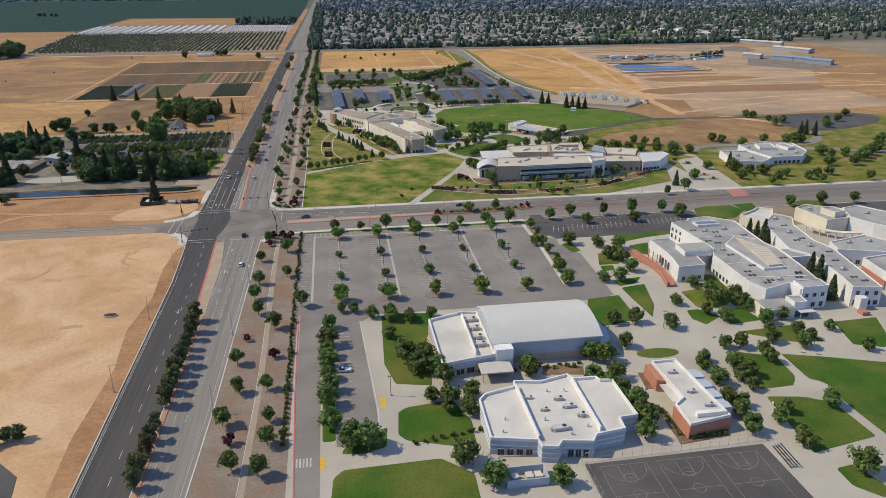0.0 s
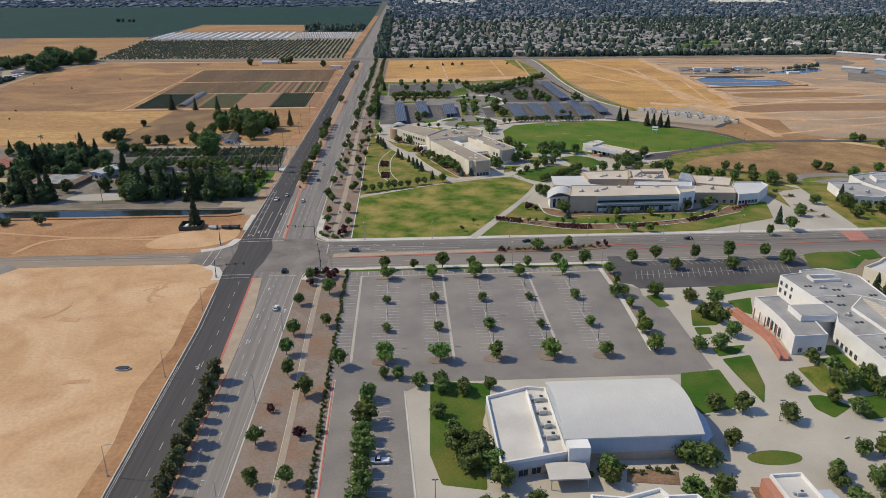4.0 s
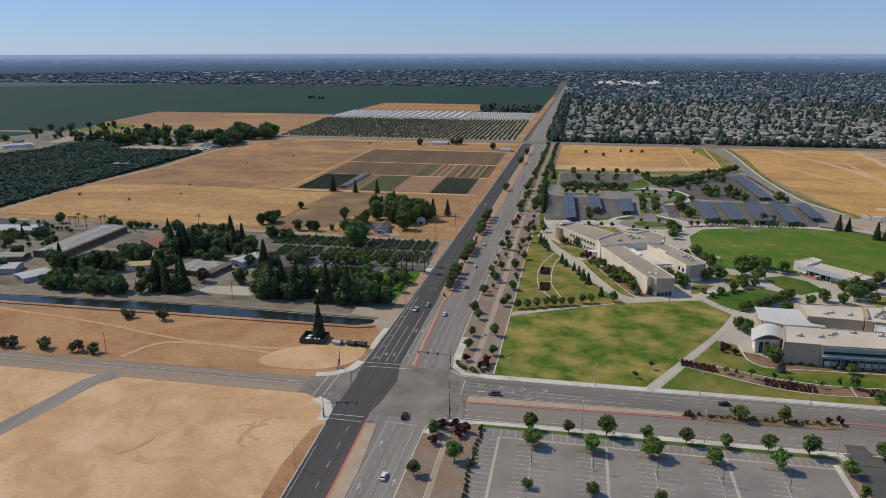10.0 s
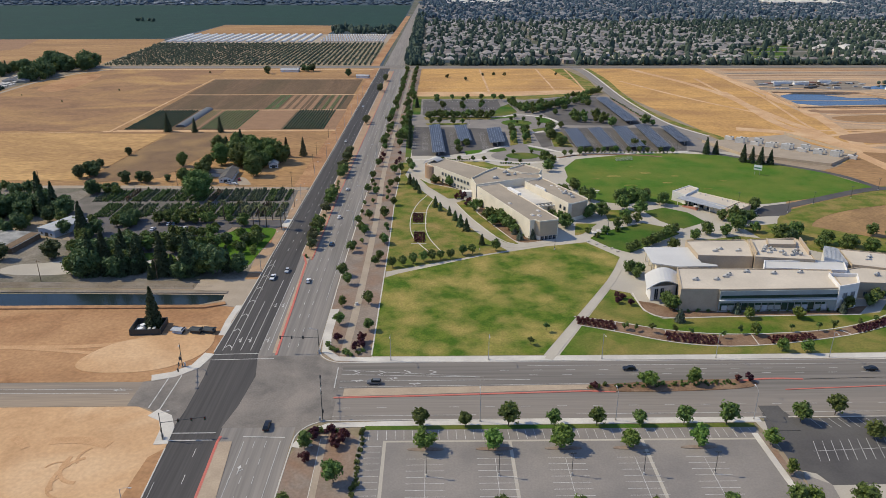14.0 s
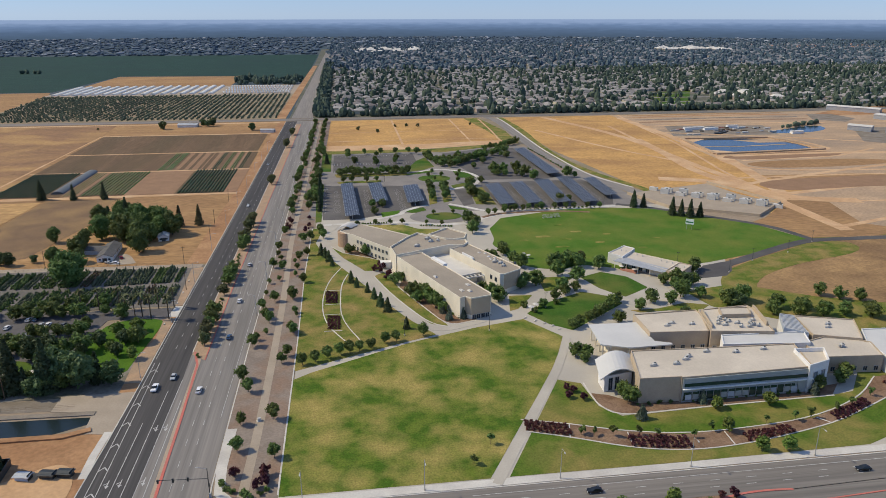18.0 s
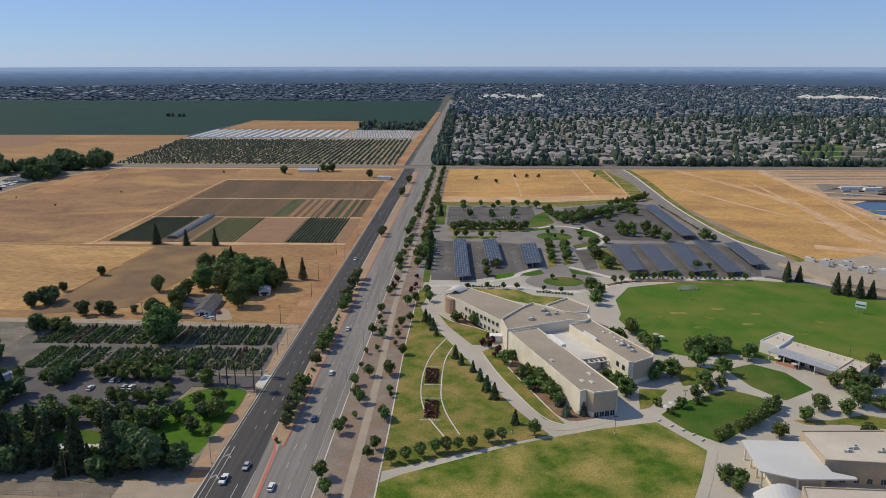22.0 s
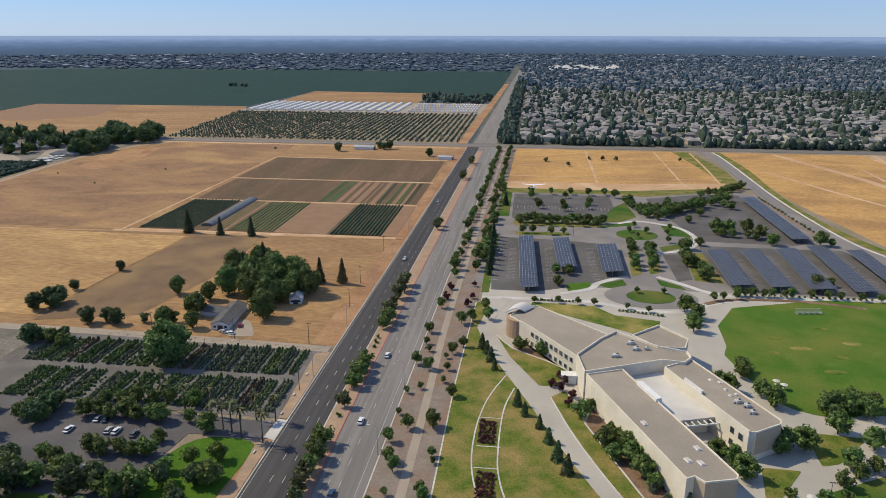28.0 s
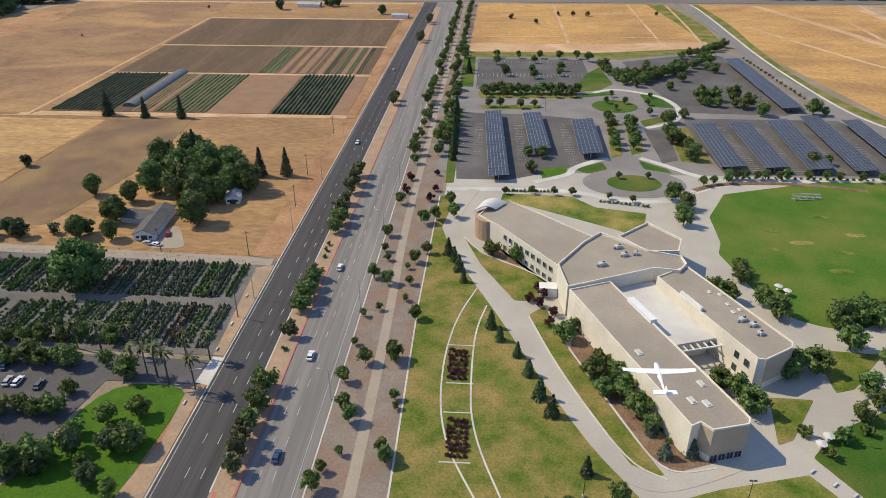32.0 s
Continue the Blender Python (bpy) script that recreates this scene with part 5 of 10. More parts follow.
def ico(level):
    bm = bmesh.new()
    bmesh.ops.create_icosphere(bm, subdivisions=level, radius=1.0)
    bm.verts.ensure_lookup_table()
    v = np.array([x.co[:] for x in bm.verts])
    f = np.array([[x.index for x in g.verts] for g in bm.faces])
    bm.free()
    return v, f


ICO, ICO_FINE = ico(1), ico(2)


def leaves_at(rng, pts, out, size):
    """A quad for each point, turned anyhow but leaning outwards."""
    n = len(pts)
    nrm = out + 0.7 * rng.standard_normal((n, 3))
    nrm /= np.linalg.norm(nrm, axis=1)[:, None] + 1e-9
    t = np.cross(nrm, rng.standard_normal((n, 3)))
    t /= np.linalg.norm(t, axis=1)[:, None] + 1e-9
    b = np.cross(nrm, t)
    s = size * (0.6 + 0.8 * rng.random((n, 1)))
    v = np.stack([pts - t * s - b * s * 0.6, pts + t * s - b * s * 0.6, pts + t * s + b * s * 0.6, pts - t * s + b * s * 0.6], 1).reshape(-1, 3)
    return v, np.arange(4 * n).reshape(n, 4)


def joined(name, chunks, material):
    """One mesh out of many point and face arrays."""
    vs, fs, o = [], [], 0
    for v, f in chunks:
        vs.append(v)
        fs += (f + o).tolist()
        o += len(v)
    me = bpy.data.meshes.new(name)
    me.from_pydata(np.concatenate(vs).tolist(), [], fs)
    me.materials.append(material)
    return me


def crown_mesh(seed, h0, h1, r, material, lobes=22, leaves=640, leaf=0.34):
    rng = np.random.default_rng(seed)
    chunks, mid, half = [], (h0 + h1) / 2, (h1 - h0) / 2
    for i in range(lobes):
        d = rng.standard_normal(3)
        d /= np.linalg.norm(d)
        k = 0.3 + 0.55 * rng.random()
        c = np.array([d[0] * r * k, d[1] * r * k, mid + d[2] * half * 0.72])
        q = r * (0.22 + 0.24 * rng.random()) * (1.0 - 0.25 * max(0, d[2]))
        chunks.append(ball(rng, c, q * 0.8, 0.85))
        n = leaves // lobes
        o = rng.standard_normal((n, 3))
        o /= np.linalg.norm(o, axis=1)[:, None]
        p = c + o * q * (0.75 + 0.55 * rng.random((n, 1)))
        chunks.append(leaves_at(rng, p, o, leaf))
    return joined("crown", chunks, material)


def conifer_mesh(seed, h0, h1, r, material, leaves=620, leaf=0.36, droop=0.35):
    rng = np.random.default_rng(seed)
    chunks = []
    for i in range(9):
        k = i / 8
        z = h0 + (h1 - h0) * k * 0.93
        q = r * (1 - k) ** 0.85 * 0.7 + 0.12
        v, f = ball(rng, np.array([0, 0, z + q * 0.2]), q, 0.9 + 0.6 * k, 0.2)
        chunks.append((v, f))
    t = rng.random((leaves, 1)) ** 1.4
    a = rng.random((leaves, 1)) * 2 * math.pi
    q = (r * (1 - t) ** 0.9 + 0.15) * (0.62 + 0.5 * rng.random((leaves, 1)))
    p = np.hstack([q * np.cos(a), q * np.sin(a), h0 + (h1 - h0) * t - droop * q * 0.4])
    o = np.hstack([np.cos(a), np.sin(a), 0.3 + 0 * a])
    chunks.append(leaves_at(rng, p, o, leaf))
    return joined("crown", chunks, material)


def trunk_mesh(seed, h, r, spread, limbs=4):
    rng = random.Random(seed)
    bm = bmesh.new()
    bm_cyl(bm, 0, 0, -0.2, h * 0.55, r, r * 0.7, 7)
    for i in range(limbs):
        a = 2 * math.pi * (i + rng.random() * 0.5) / max(1, limbs)
        bm_rod(bm, (0, 0, h * (0.4 + 0.12 * rng.random())), (math.cos(a) * spread, math.sin(a) * spread, h * (0.75 + 0.2 * rng.random())), r * 0.42, 5)
    return mesh_of("trunk", bm, BARK)


KINDS = {}


def kind_of(name, crowns, trunks, label, category, group):
    KINDS[name] = (crowns, trunks, label, category, group)


def broad(material, seed, h=7.0, r=2.9, clear=1.7, **k):
    return [crown_mesh(seed + i, clear, h, r * (0.94 + 0.06 * i), material, **k) for i in range(3)]


kind_of("street", broad(LEAF, 10), [trunk_mesh(i, 4.6, 0.16, 1.3) for i in range(3)], "young green street tree with a rounded crown", "tree", "street trees along the avenue")
kind_of("olive", broad(LEAF_OLIVE, 20, h=6.5, r=2.7, clear=1.0), [trunk_mesh(i + 3, 4, 0.15, 1.2) for i in range(3)], "olive-green median tree with a loose crown", "tree", "trees on the avenue median")
kind_of("median", broad(LEAF_OLIVE, 25, h=8.2, r=2.7, clear=0.5, leaves=900, lobes=26, leaf=0.34), [trunk_mesh(i + 3, 5, 0.16, 1.2) for i in range(3)], "tall olive-brown median tree with a narrow crown", "tree", "trees on the avenue median")
kind_of("lot", broad(LEAF_LIGHT, 30, h=6.6, r=3.2, clear=1.6), [trunk_mesh(i + 6, 4.4, 0.15, 1.2) for i in range(3)], "bright green lot tree in a kerbed island", "tree", "trees in the parking lots")
kind_of("shade", broad(LEAF, 40, h=8.5, r=4.0, clear=1.3, leaves=960, lobes=28, leaf=0.36), [trunk_mesh(i + 9, 5.4, 0.22, 1.8) for i in range(3)], "full green shade tree beside a building", "tree", "shade trees on the campus")
kind_of("dark", broad(LEAF_DARK, 50, h=12.0, r=5.2, clear=0.8, leaves=1200, lobes=32, leaf=0.46), [trunk_mesh(i + 12, 7, 0.35, 2.4) for i in range(3)], "dense dark green farm tree", "tree", "old trees round the farm")
kind_of("young", broad(LEAF, 60, h=4.2, r=1.25, clear=1.0, leaves=180, lobes=7, leaf=0.28), [trunk_mesh(i + 15, 3, 0.07, 0.5) for i in range(3)], "slim young tree in mulch", "tree", "young trees in the beds")
kind_of("conifer", [conifer_mesh(70 + i, 0.8, 12, 2.6, NEEDLE) for i in range(3)], [trunk_mesh(i + 18, 9, 0.22, 0.5, 0) for i in range(3)], "dark green conifer with a pointed crown", "conifer", "conifers")
kind_of("brown_conifer", [conifer_mesh(75 + i, 1.2, 13, 2.5, NEEDLE_BROWN) for i in range(2)], [trunk_mesh(i + 21, 9, 0.22, 0.5, 0) for i in range(2)], "tall browning conifer on dry grass", "conifer", "browning conifers")
kind_of("blue", [conifer_mesh(80 + i, 0.5, 5.5, 1.9, LEAF_BLUE, leaves=380, leaf=0.3) for i in range(2)], [trunk_mesh(i + 23, 3, 0.12, 0.4, 0) for i in range(2)], "grey-blue spruce in a planting bed", "conifer", "blue spruces")
kind_of("cone", [conifer_mesh(85 + i, 0.4, 6.2, 1.7, LEAF_DARK, leaves=420, leaf=0.3) for i in range(2)], [trunk_mesh(i + 25, 3, 0.12, 0.4, 0) for i in range(2)], "dark conical young tree beside the path", "tree", "conical trees along the path")
kind_of("plum", broad(LEAF_RED, 90, h=3.6, r=1.7, clear=0.5, leaves=260, lobes=9, leaf=0.28), [trunk_mesh(i + 28, 2.4, 0.08, 0.7) for i in range(3)], "purple-leaved plum tree on bare soil", "tree", "plum trees along the strip")
kind_of("shrub", broad(LEAF, 100, h=1.9, r=1.25, clear=0.05, leaves=170, lobes=7, leaf=0.24), [trunk_mesh(i + 31, 1, 0.06, 0.4) for i in range(3)], "rounded green shrub in a bed", "shrub", "shrubs")
kind_of("red_shrub", broad(LEAF_RED, 110, h=1.2, r=1.05, clear=0.05, leaves=110, lobes=5, leaf=0.2), [trunk_mesh(i + 34, 0.7, 0.04, 0.3) for i in range(3)], "low purple-red shrub in mulch", "shrub", "red shrubs")
kind_of("scrub", broad(LEAF_OLIVE, 120, h=3.2, r=2.0, clear=0.1, leaves=240, lobes=8, leaf=0.28), [trunk_mesh(i + 37, 1.8, 0.1, 0.8) for i in range(3)], "solitary scrubby bush on dry grass", "bush", "bushes on the dry fields")


def palm_mesh(seed):
    rng = random.Random(seed)
    bm = bmesh.new()
    for i in range(26):
        a, up = rng.random() * 2 * math.pi, 0.9 - 1.5 * rng.random()
        last = None
        for k in range(5):
            t = k / 4
            d = 2.6 * t
            z = up * d - 0.42 * d * d * 0.5
            w = 0.42 * (1 - 0.75 * t)
            p = Vector((math.cos(a) * d, math.sin(a) * d, z))
            s = Vector((-math.sin(a) * w, math.cos(a) * w, 0.1))
            cur = (bm.verts.new(p - s), bm.verts.new(p + s))
            if last:
                bm.faces.new((last[0], last[1], cur[1], cur[0]))
            last = cur
    me = mesh_of("crown", bm, LEAF_OLIVE)
    me.transform(Matrix.Translation((0, 0, 10.5)))
    return me


palm_trunks = []
for i in range(2):
    bm = bmesh.new()
    bm_cyl(bm, 0, 0, -0.2, 10.5, 0.28, 0.2, 8)
    palm_trunks.append(mesh_of("trunk", bm, BARK))
kind_of("palm", [palm_mesh(i) for i in range(2)], palm_trunks, "tall fan palm with a bare trunk", "palm tree", "palms along the entry")

pick = random.Random(7)
NAMES = {"street": "street_tree", "olive": "median_tree", "median": "median_tree", "lot": "lot_tree", "shade": "shade_tree", "dark": "farm_tree", "young": "young_tree", "cone": "cone_tree", "plum": "plum_tree",
         "shrub": "shrub", "red_shrub": "red_shrub", "scrub": "bush", "palm": "palm_tree", "conifer": "conifer", "brown_conifer": "brown_conifer", "blue": "blue_spruce"}


PLANTED = []


def plant(name, x, y, s=1.0, z=0.0, jitter=0.16):
    PLANTED.append((x, y))
    crowns, trunks, label, category, group = KINDS[name]
    s *= 1 + jitter * (2 * pick.random() - 1)
    size = "large " if s > 1.22 else "small " if s < 0.74 else ""
    m = pose(x, y, z, 0, 0, pick.random() * 360) @ Matrix.Diagonal((s * pick.uniform(0.92, 1.08), s * pick.uniform(0.92, 1.08), s, 1))
    t = thing(NAMES[name], m, size + label, category, group)
    k = pick.randrange(len(crowns))
    piece("trunk", trunks[k % len(trunks)], t)
    piece("crown", crowns[k], t)
    return t


def plants(name, places, s=1.0, z=0.05, jitter=0.16):
    for p in places:
        plant(name, p[0], p[1], s, z, jitter)


def fill(name, places, s=1.0, z=0.05, gap=4.0):
    """Plants only where no other stands yet."""
    for x, y in places:
        if all((x - a) ** 2 + (y - b) ** 2 > gap * gap for a, b in PLANTED):
            plant(name, x, y, s, z)


# beds, hedges and woods that nobody could count
def clumps(name, kind, places, label, category):
    """Many plants of one kind joined into one mesh."""
    crowns, trunks = KINDS[kind][:2]
    rng = random.Random(len(places))
    chunks = []
    for x, y, s in places:
        me = crowns[rng.randrange(len(crowns))]
        v = np.empty(len(me.vertices) * 3)
        me.vertices.foreach_get("co", v)
        a = rng.random() * 2 * math.pi
        v = v.reshape(-1, 3) * s
        v = v @ np.array([[math.cos(a), math.sin(a), 0], [-math.sin(a), math.cos(a), 0], [0, 0, 1]]) + (x, y, 0.1)
        chunks.append((v, me))
    vs, fs, o = [], [], 0
    for v, me in chunks:
        vs.append(v)
        fs += [[i + o for i in f.vertices] for f in me.polygons]
        o += len(v)
    out = bpy.data.meshes.new(name)
    out.from_pydata(np.concatenate(vs).tolist(), [], fs)
    out.materials.append(crowns[0].materials[0])
    return tagged(new(name, out), label, category, kind="stuff")


grow = random.Random(11)
# along the avenue
plants("street", [(31, 222), (43.3, 245), (28, 290), (26.3, 259), (25.6, 226), (39.3, 238), (29.4, 338), (39.8, 271), (50, 291), (43.2, 200), (39, 177), (25.5, 167), (30, 150), (41.5, 136), (44.6, 275), (52, 278)], 0.86)
plants("street", [(25.8, 201), (30.3, 205), (25.5, 185), (29.8, 138), (26.3, 132), (41, 160), (42, 156), (28.8, 239), (26.7, 246), (38.8, 222), (38.4, 211), (37, 233)], 0.48)
plants("plum", [(42.4, 305), (41.6, 324), (30, 317), (29, 302), (40.5, 294), (27.5, -136), (38.6, -150), (28.7, -200), (29.7, 34.7), (38.8, 34), (39.7, 30), (37.2, 28), (30, -26), (35, -24), (37, -30), (39, -27), (29, -37)], 1.05)
plants("street", [(27.8, -31), (38.3, -46), (26.4, -57), (39.8, -77), (27.8, -84), (27.2, -99), (29.9, -114), (37.4, -127), (25.8, -153), (28.4, -172), (37.8, -171), (25.4, -190), (39.7, -190), (40, -202), (47.4, -109), (30.5, -212), (38.5, -216)], 0.92)
plants("street", [(28, 64), (28.7, 48.5), (39, 66.5), (41, 43), (24.8, 96), (27.9, 87), (25.3, 126), (40.7, 139), (38.7, 179), (27.9, 155), (30.4, 176), (38.6, 109), (40.6, 115)], 0.84)
plants("median", [(5.4, -116), (5.6, -126), (5.6, -132), (5.9, -139), (5.6, -145), (5.9, -151), (5.4, -157), (5.9, -163), (5.6, -169), (5.4, -176), (5.4, -189), (5.2, -195), (5.3, -202), (5.2, -210), (5.0, -216)], 1.0)
plants("olive", [(4.8, 130), (4.6, 136), (4.2, 141.5), (4.6, 188), (4.4, 277), (4.6, 288), (4.2, 300), (4.6, 310), (4.4, 320), (6.4, 436), (6.3, 445), (7, 612), (7.4, 622), (8, 690), (8.6, 700)], 1.15, 0.15)
plants("shade", [(4.4, 147), (3.9, 154), (3.8, 162.5), (4.4, 203), (4.2, 210), (4.4, 217), (4.6, 224), (4.4, 261), (4.6, 268)], 0.86, 0.15)
plants("shrub", [(4.2, 119), (4.4, 168), (4.2, 181), (4.6, 240), (4.4, 245), (4.4, 250)], 0.9, 0.15)
grow = random.Random(11)
for y in range(350, 800, 9):
    for x in (28, 40):
        plant("street", skew(x, y) - 2 + grow.uniform(-2, 2), y + grow.uniform(-3, 3), grow.uniform(0.6, 1.0), 0.05)
for y in (370, 384, 392, 402, 416, 430, 455, 470, 560, 580):
    plant("shade", skew(44, y) - 2 + grow.uniform(-2, 1), y, grow.uniform(0.7, 0.95), 0.05)
plants("shrub", [(28.3, 28), (30, 26.6), (35.8, 23.6), (38.3, 24.8), (33.8, 25), (26.8, 31), (40, 26.5), (28.2, -23.8), (31, -22.6), (34, -22.4), (36.8, -23.6)], 1.0)
# lot trees
for x in ROWX:
    plant("lot", x, -31.4, 1.0, 0.15)
    plant("shade", x, -57, 0.5, 0.06)
    plant("shade", x + 0.3, -83, 0.52, 0.06)
    plant("lot", x, -106.5, 1.02, 0.15)
plants("lot", [(165.2, -103.4), (168, -31), (167.6, -44), (167.2, -56), (167, -67), (167.8, -79), (166, -90)], 0.86, 0.12)
plants("street", [(62.3, -20.6), (76.2, -20.6), (104, -20.6), (117.3, -20.5), (130.8, -20.5), (144.7, -20.5)], 0.84, 0.1)
plants("street", [(89.7, -20.5), (158, -20.8), (182, -19.6), (195, -15.8), (215, -16), (232, -16), (250, -16)], 1.15, 0.1)
plants("shrub", [(120, 1), (122.5, 1.2), (125, 2), (129, 1.4), (133, 1.2), (145, 2.5), (149, 2.2), (152, 2.8), (160, 3), (164, 2.6), (168, 3.4)], 0.7, 0.2)
plants("lot", [(139.6, 1.2), (155.8, 2.5)], 0.85, 0.2)
clumps("shrub_bed", "shrub", [(129 + 1.5 * k, 0.8 + 0.05 * k + (k % 3) * 0.9, grow.uniform(0.35, 0.6)) for k in range(28)], "low planting on the street island", "shrub bed")
plants("plum", [(171.7, 4.6), (175.7, 4.4), (121, 0.4)], 0.8, 0.2)
plants("shade", [(164, -56), (181, -57), (194, -63), (204, -66), (199, -83), (199, -94.5), (201, -28), (228, -29), (257, -24)], 0.8, 0.08)
# school trees
plants("shade", [(58.6, -131), (58.4, -144), (58.4, -153), (58.6, -160), (58.4, -168), (58.8, -176), (58.4, -184), (59, -197)], 0.82, 0.1)
plants("shade", [(66, -206), (70, -207), (97, -219), (103.8, -229.6), (122.5, -232.5)], 0.9, 0.1)
plants("shade", [(90, -168), (93, -161), (96, -169), (106, -186), (129, -172), (153, -169), (149, -184), (153, -189), (155.4, -194), (157, -201), (154, -216), (158, -209), (98, -188), (103, -195)], 0.86, 0.1)
plants("shade", [(76, -124), (84, -128), (91, -126), (100, -126), (64, -117), (69, -118), (82, -142), (86, -150)], 0.62, 0.1)
plants("shade", [(182, -104), (190, -105), (200, -75), (194, -78), (204, -131), (193, -150), (181, -144), (172, -143), (217, -148), (213, -141), (191, -181), (191, -191), (206, -168), (202, -182), (201, -190)], 0.72, 0.1)
plants("shade", [(188.5, -202), (189, -209), (188, -218), (199, -215), (199.5, -227), (226, -167), (217, -180), (236, -172), (212, -169), (221, -209), (241, -150), (220, -130), (227, -131), (231, -137), (224, -122), (219, -116)], 0.72, 0.1)
plants("conifer", [(277.6, -62), (278.4, -67.5), (279.6, -72), (275.4, -82), (277.6, -114), (277.0, -120.5), (272.6, -136)], 1.05)
clumps("shrub_bed", "shrub", [(x, y, grow.uniform(0.6, 0.95)) for x, y in [(84 + 3 * k, -208 + 0.5 * k) for k in range(8)] + [(168 + 2.2 * k, -218) for k in range(6)] + [(112 + 2.4 * k, -171 - (k % 3)) for k in range(16)] + [(160 + k, -196 - 1.5 * k) for k in range(6)]], "low green foundation shrubs in beds", "shrub bed")
plants("shade", [ (97.8, -176), (86.6, -159.9), (128, -176), (158, -171), (169, -162), (157.7, -182.2), (157.2, -205.6), (232, -152), (222, -134), (209, -239.7)], 0.86, 0.1)
plants("shade", [(83.4, -123.3), (90.9, -129.5), (96.9, -193.4), (92.3, -186.2), (193.5, -176), (192, -187.4), (204.7, -187.5), (218.3, -173.8), (192.6, -204.7), (200.8, -196), (242.7, -166.7), (229, -160), (204.4, -209.7), (201.7, -222.7), (240, -161.7), (254, -161.5), (258.3, -177.8), (233, -127.5), (231.6, -140)], 0.62, 0.1)
# far east
plants("shade", [(366, 144), (371, 138), (379, 121), (405, 134), (420, 127), (430, 131), (434, 128), (427, 81), (452, 77), (472, 91), (502, 123), (396, 40), (442, 70), (337, 60), (425, 90), (440, 84), (460, 84), (480, 100), (490, 112), (512, 110), (520, 96), (470, 72), (430, 60), (412, 62)], 0.95, 0.08)
plants("shade", [(321, 66), (352, 47), (357, 36), (376, 33), (301, 44), (345, 52), (366, 42), (386, 38), (332, 40), (455, 208), (450, 226), (444, 227), (465, 201), (451, 191), (491, 178), (516, 198), (541, 221), (500, 190), (300, 146), (307, 140), (316, 137)], 0.8, 0.08)
plants("conifer", [(453, 157), (456, 155), (461, 150), (282.4, 33), (340, 70)], 0.9, 0.08)
plants("street", [(268, 14.4), (330, -17.8), (350, -17.8), (372, -17.6), (400, -17.6), (283, 21.6), (345, 24), (380, 24), (415, 24), (450, 24)], 1.05, 0.08)
plants("shrub", [(329, 121), (311, 93), (314, 82), (311.6, 64), (312, 52.5), (313.7, 42.7), (327, 121.4), (309, 92.6), (316, 81.6), (340, 48), (344, 44), (348, 58), (336, 52)], 0.9, 0.12)
# campus trees
plants("street", [(47, 106), (52, 108), (57, 110.5), (62, 113), (66, 114), (70, 115.5), (75, 116.6), (81, 121), (86, 122.5), (98, 126)], 0.82, 0.1)
plants("cone", [(51.5, 245), (54, 240), (56, 233), (58, 225), (68, 197), (70.8, 190), (76, 182), (79, 173), (81.6, 163), (84.5, 156), (91.6, 135)], 1.0, 0.1)
plants("plum", [(81, 213), (84, 210), (86, 216), (88.5, 205), (84, 221), (86.5, 199)], 1.0, 0.12)
plants("blue", [(110, 150), (118.5, 143), (166, 48.8), (236, 55.8), (192, 56)], 0.9, 0.12)
plants("shade", [(133, 170), (136.7, 167), (139, 160), (154, 176), (156.5, 180), (153, 183), (163, 179), (178, 191), (145, 222), (148, 217), (157, 230), (160, 216), (162, 208), (158, 236), (147, 275), (148, 284), (152, 292), (148, 301)], 0.95, 0.1)
plants("shade", [(179, 203), (190, 211), (193, 204), (196, 209), (187, 206)], 1.05, 0.1)
clumps("shrub_bed", "shrub", [(x, y, grow.uniform(0.5, 0.75)) for x, y in [(184 + 3 * k, 327.6) for k in range(22)] + [(74 + 1.8 * k, 306.6) for k in range(12)] + [(116 + 1.8 * k, 297 - 0.4 * k) for k in range(12)]], "low green shrubs along the path", "shrub bed")
plants("street", [(71, 540), (77, 508), (99, 547), (97, 502), (119, 560), (115, 510), (140, 552), (146, 536), (71, 561), (88, 561), (104, 561), (132, 561), (96, 516), (117, 524), (76, 520)], 0.98, 0.1)
plants("shade", [(63 + 5.4 * k, 463 + 0.15 * k + (k % 3)) for k in range(12)], 0.86, 0.1)
plants("street", [(64, 456), (75, 457), (86, 456), (97, 457), (108, 457), (118, 458), (66, 434.7), (73, 435), (85, 433.3), (93.6, 436)], 0.82, 0.1)
plants("shade", [(157, 490), (163.6, 484), (168.7, 491), (175.7, 498), (183, 506), (190.5, 514), (200, 530), (186, 511), (179, 502), (172, 495), (195, 522), (160, 494), (153, 500), (166, 503), (150, 516), (176, 510)], 0.86, 0.1)
plants("shade", [(211.7, 564.5), (197, 499.5), (184.8, 478), (220, 547.5), (222, 531), (226, 523.4), (197, 447), (206, 442), (216.4, 442), (220, 437), (262.4, 439), (264.8, 428), (200, 443)], 0.74, 0.1)
plants("shade", [(233.6, 584), (238, 588), (244, 590), (249, 597), (254.6, 604.5), (231, 565.4), (226, 576), (219, 572)], 0.8, 0.1)
plants("street", [(135, 406), (134, 394), (132.6, 381.5), (131.6, 364), (145.5, 406), (144, 394), (143, 382), (141.8, 364.5), (147, 400), (144, 372), (133, 372), (134.6, 412)], 0.98, 0.12)
plants("street", [(143, 433), (150, 445), (144, 460), (161, 423), (163.5, 443), (139, 446), (168, 458)], 0.62, 0.12)
plants("shade", [(167.6, 412.5), (167, 392.5), (168, 374), (170, 366), (172, 360), (170, 350), (180, 419), (86.6, 353), (87, 330.4), (93.6, 350), (226.6, 347), (233.6, 347)], 0.76, 0.12)
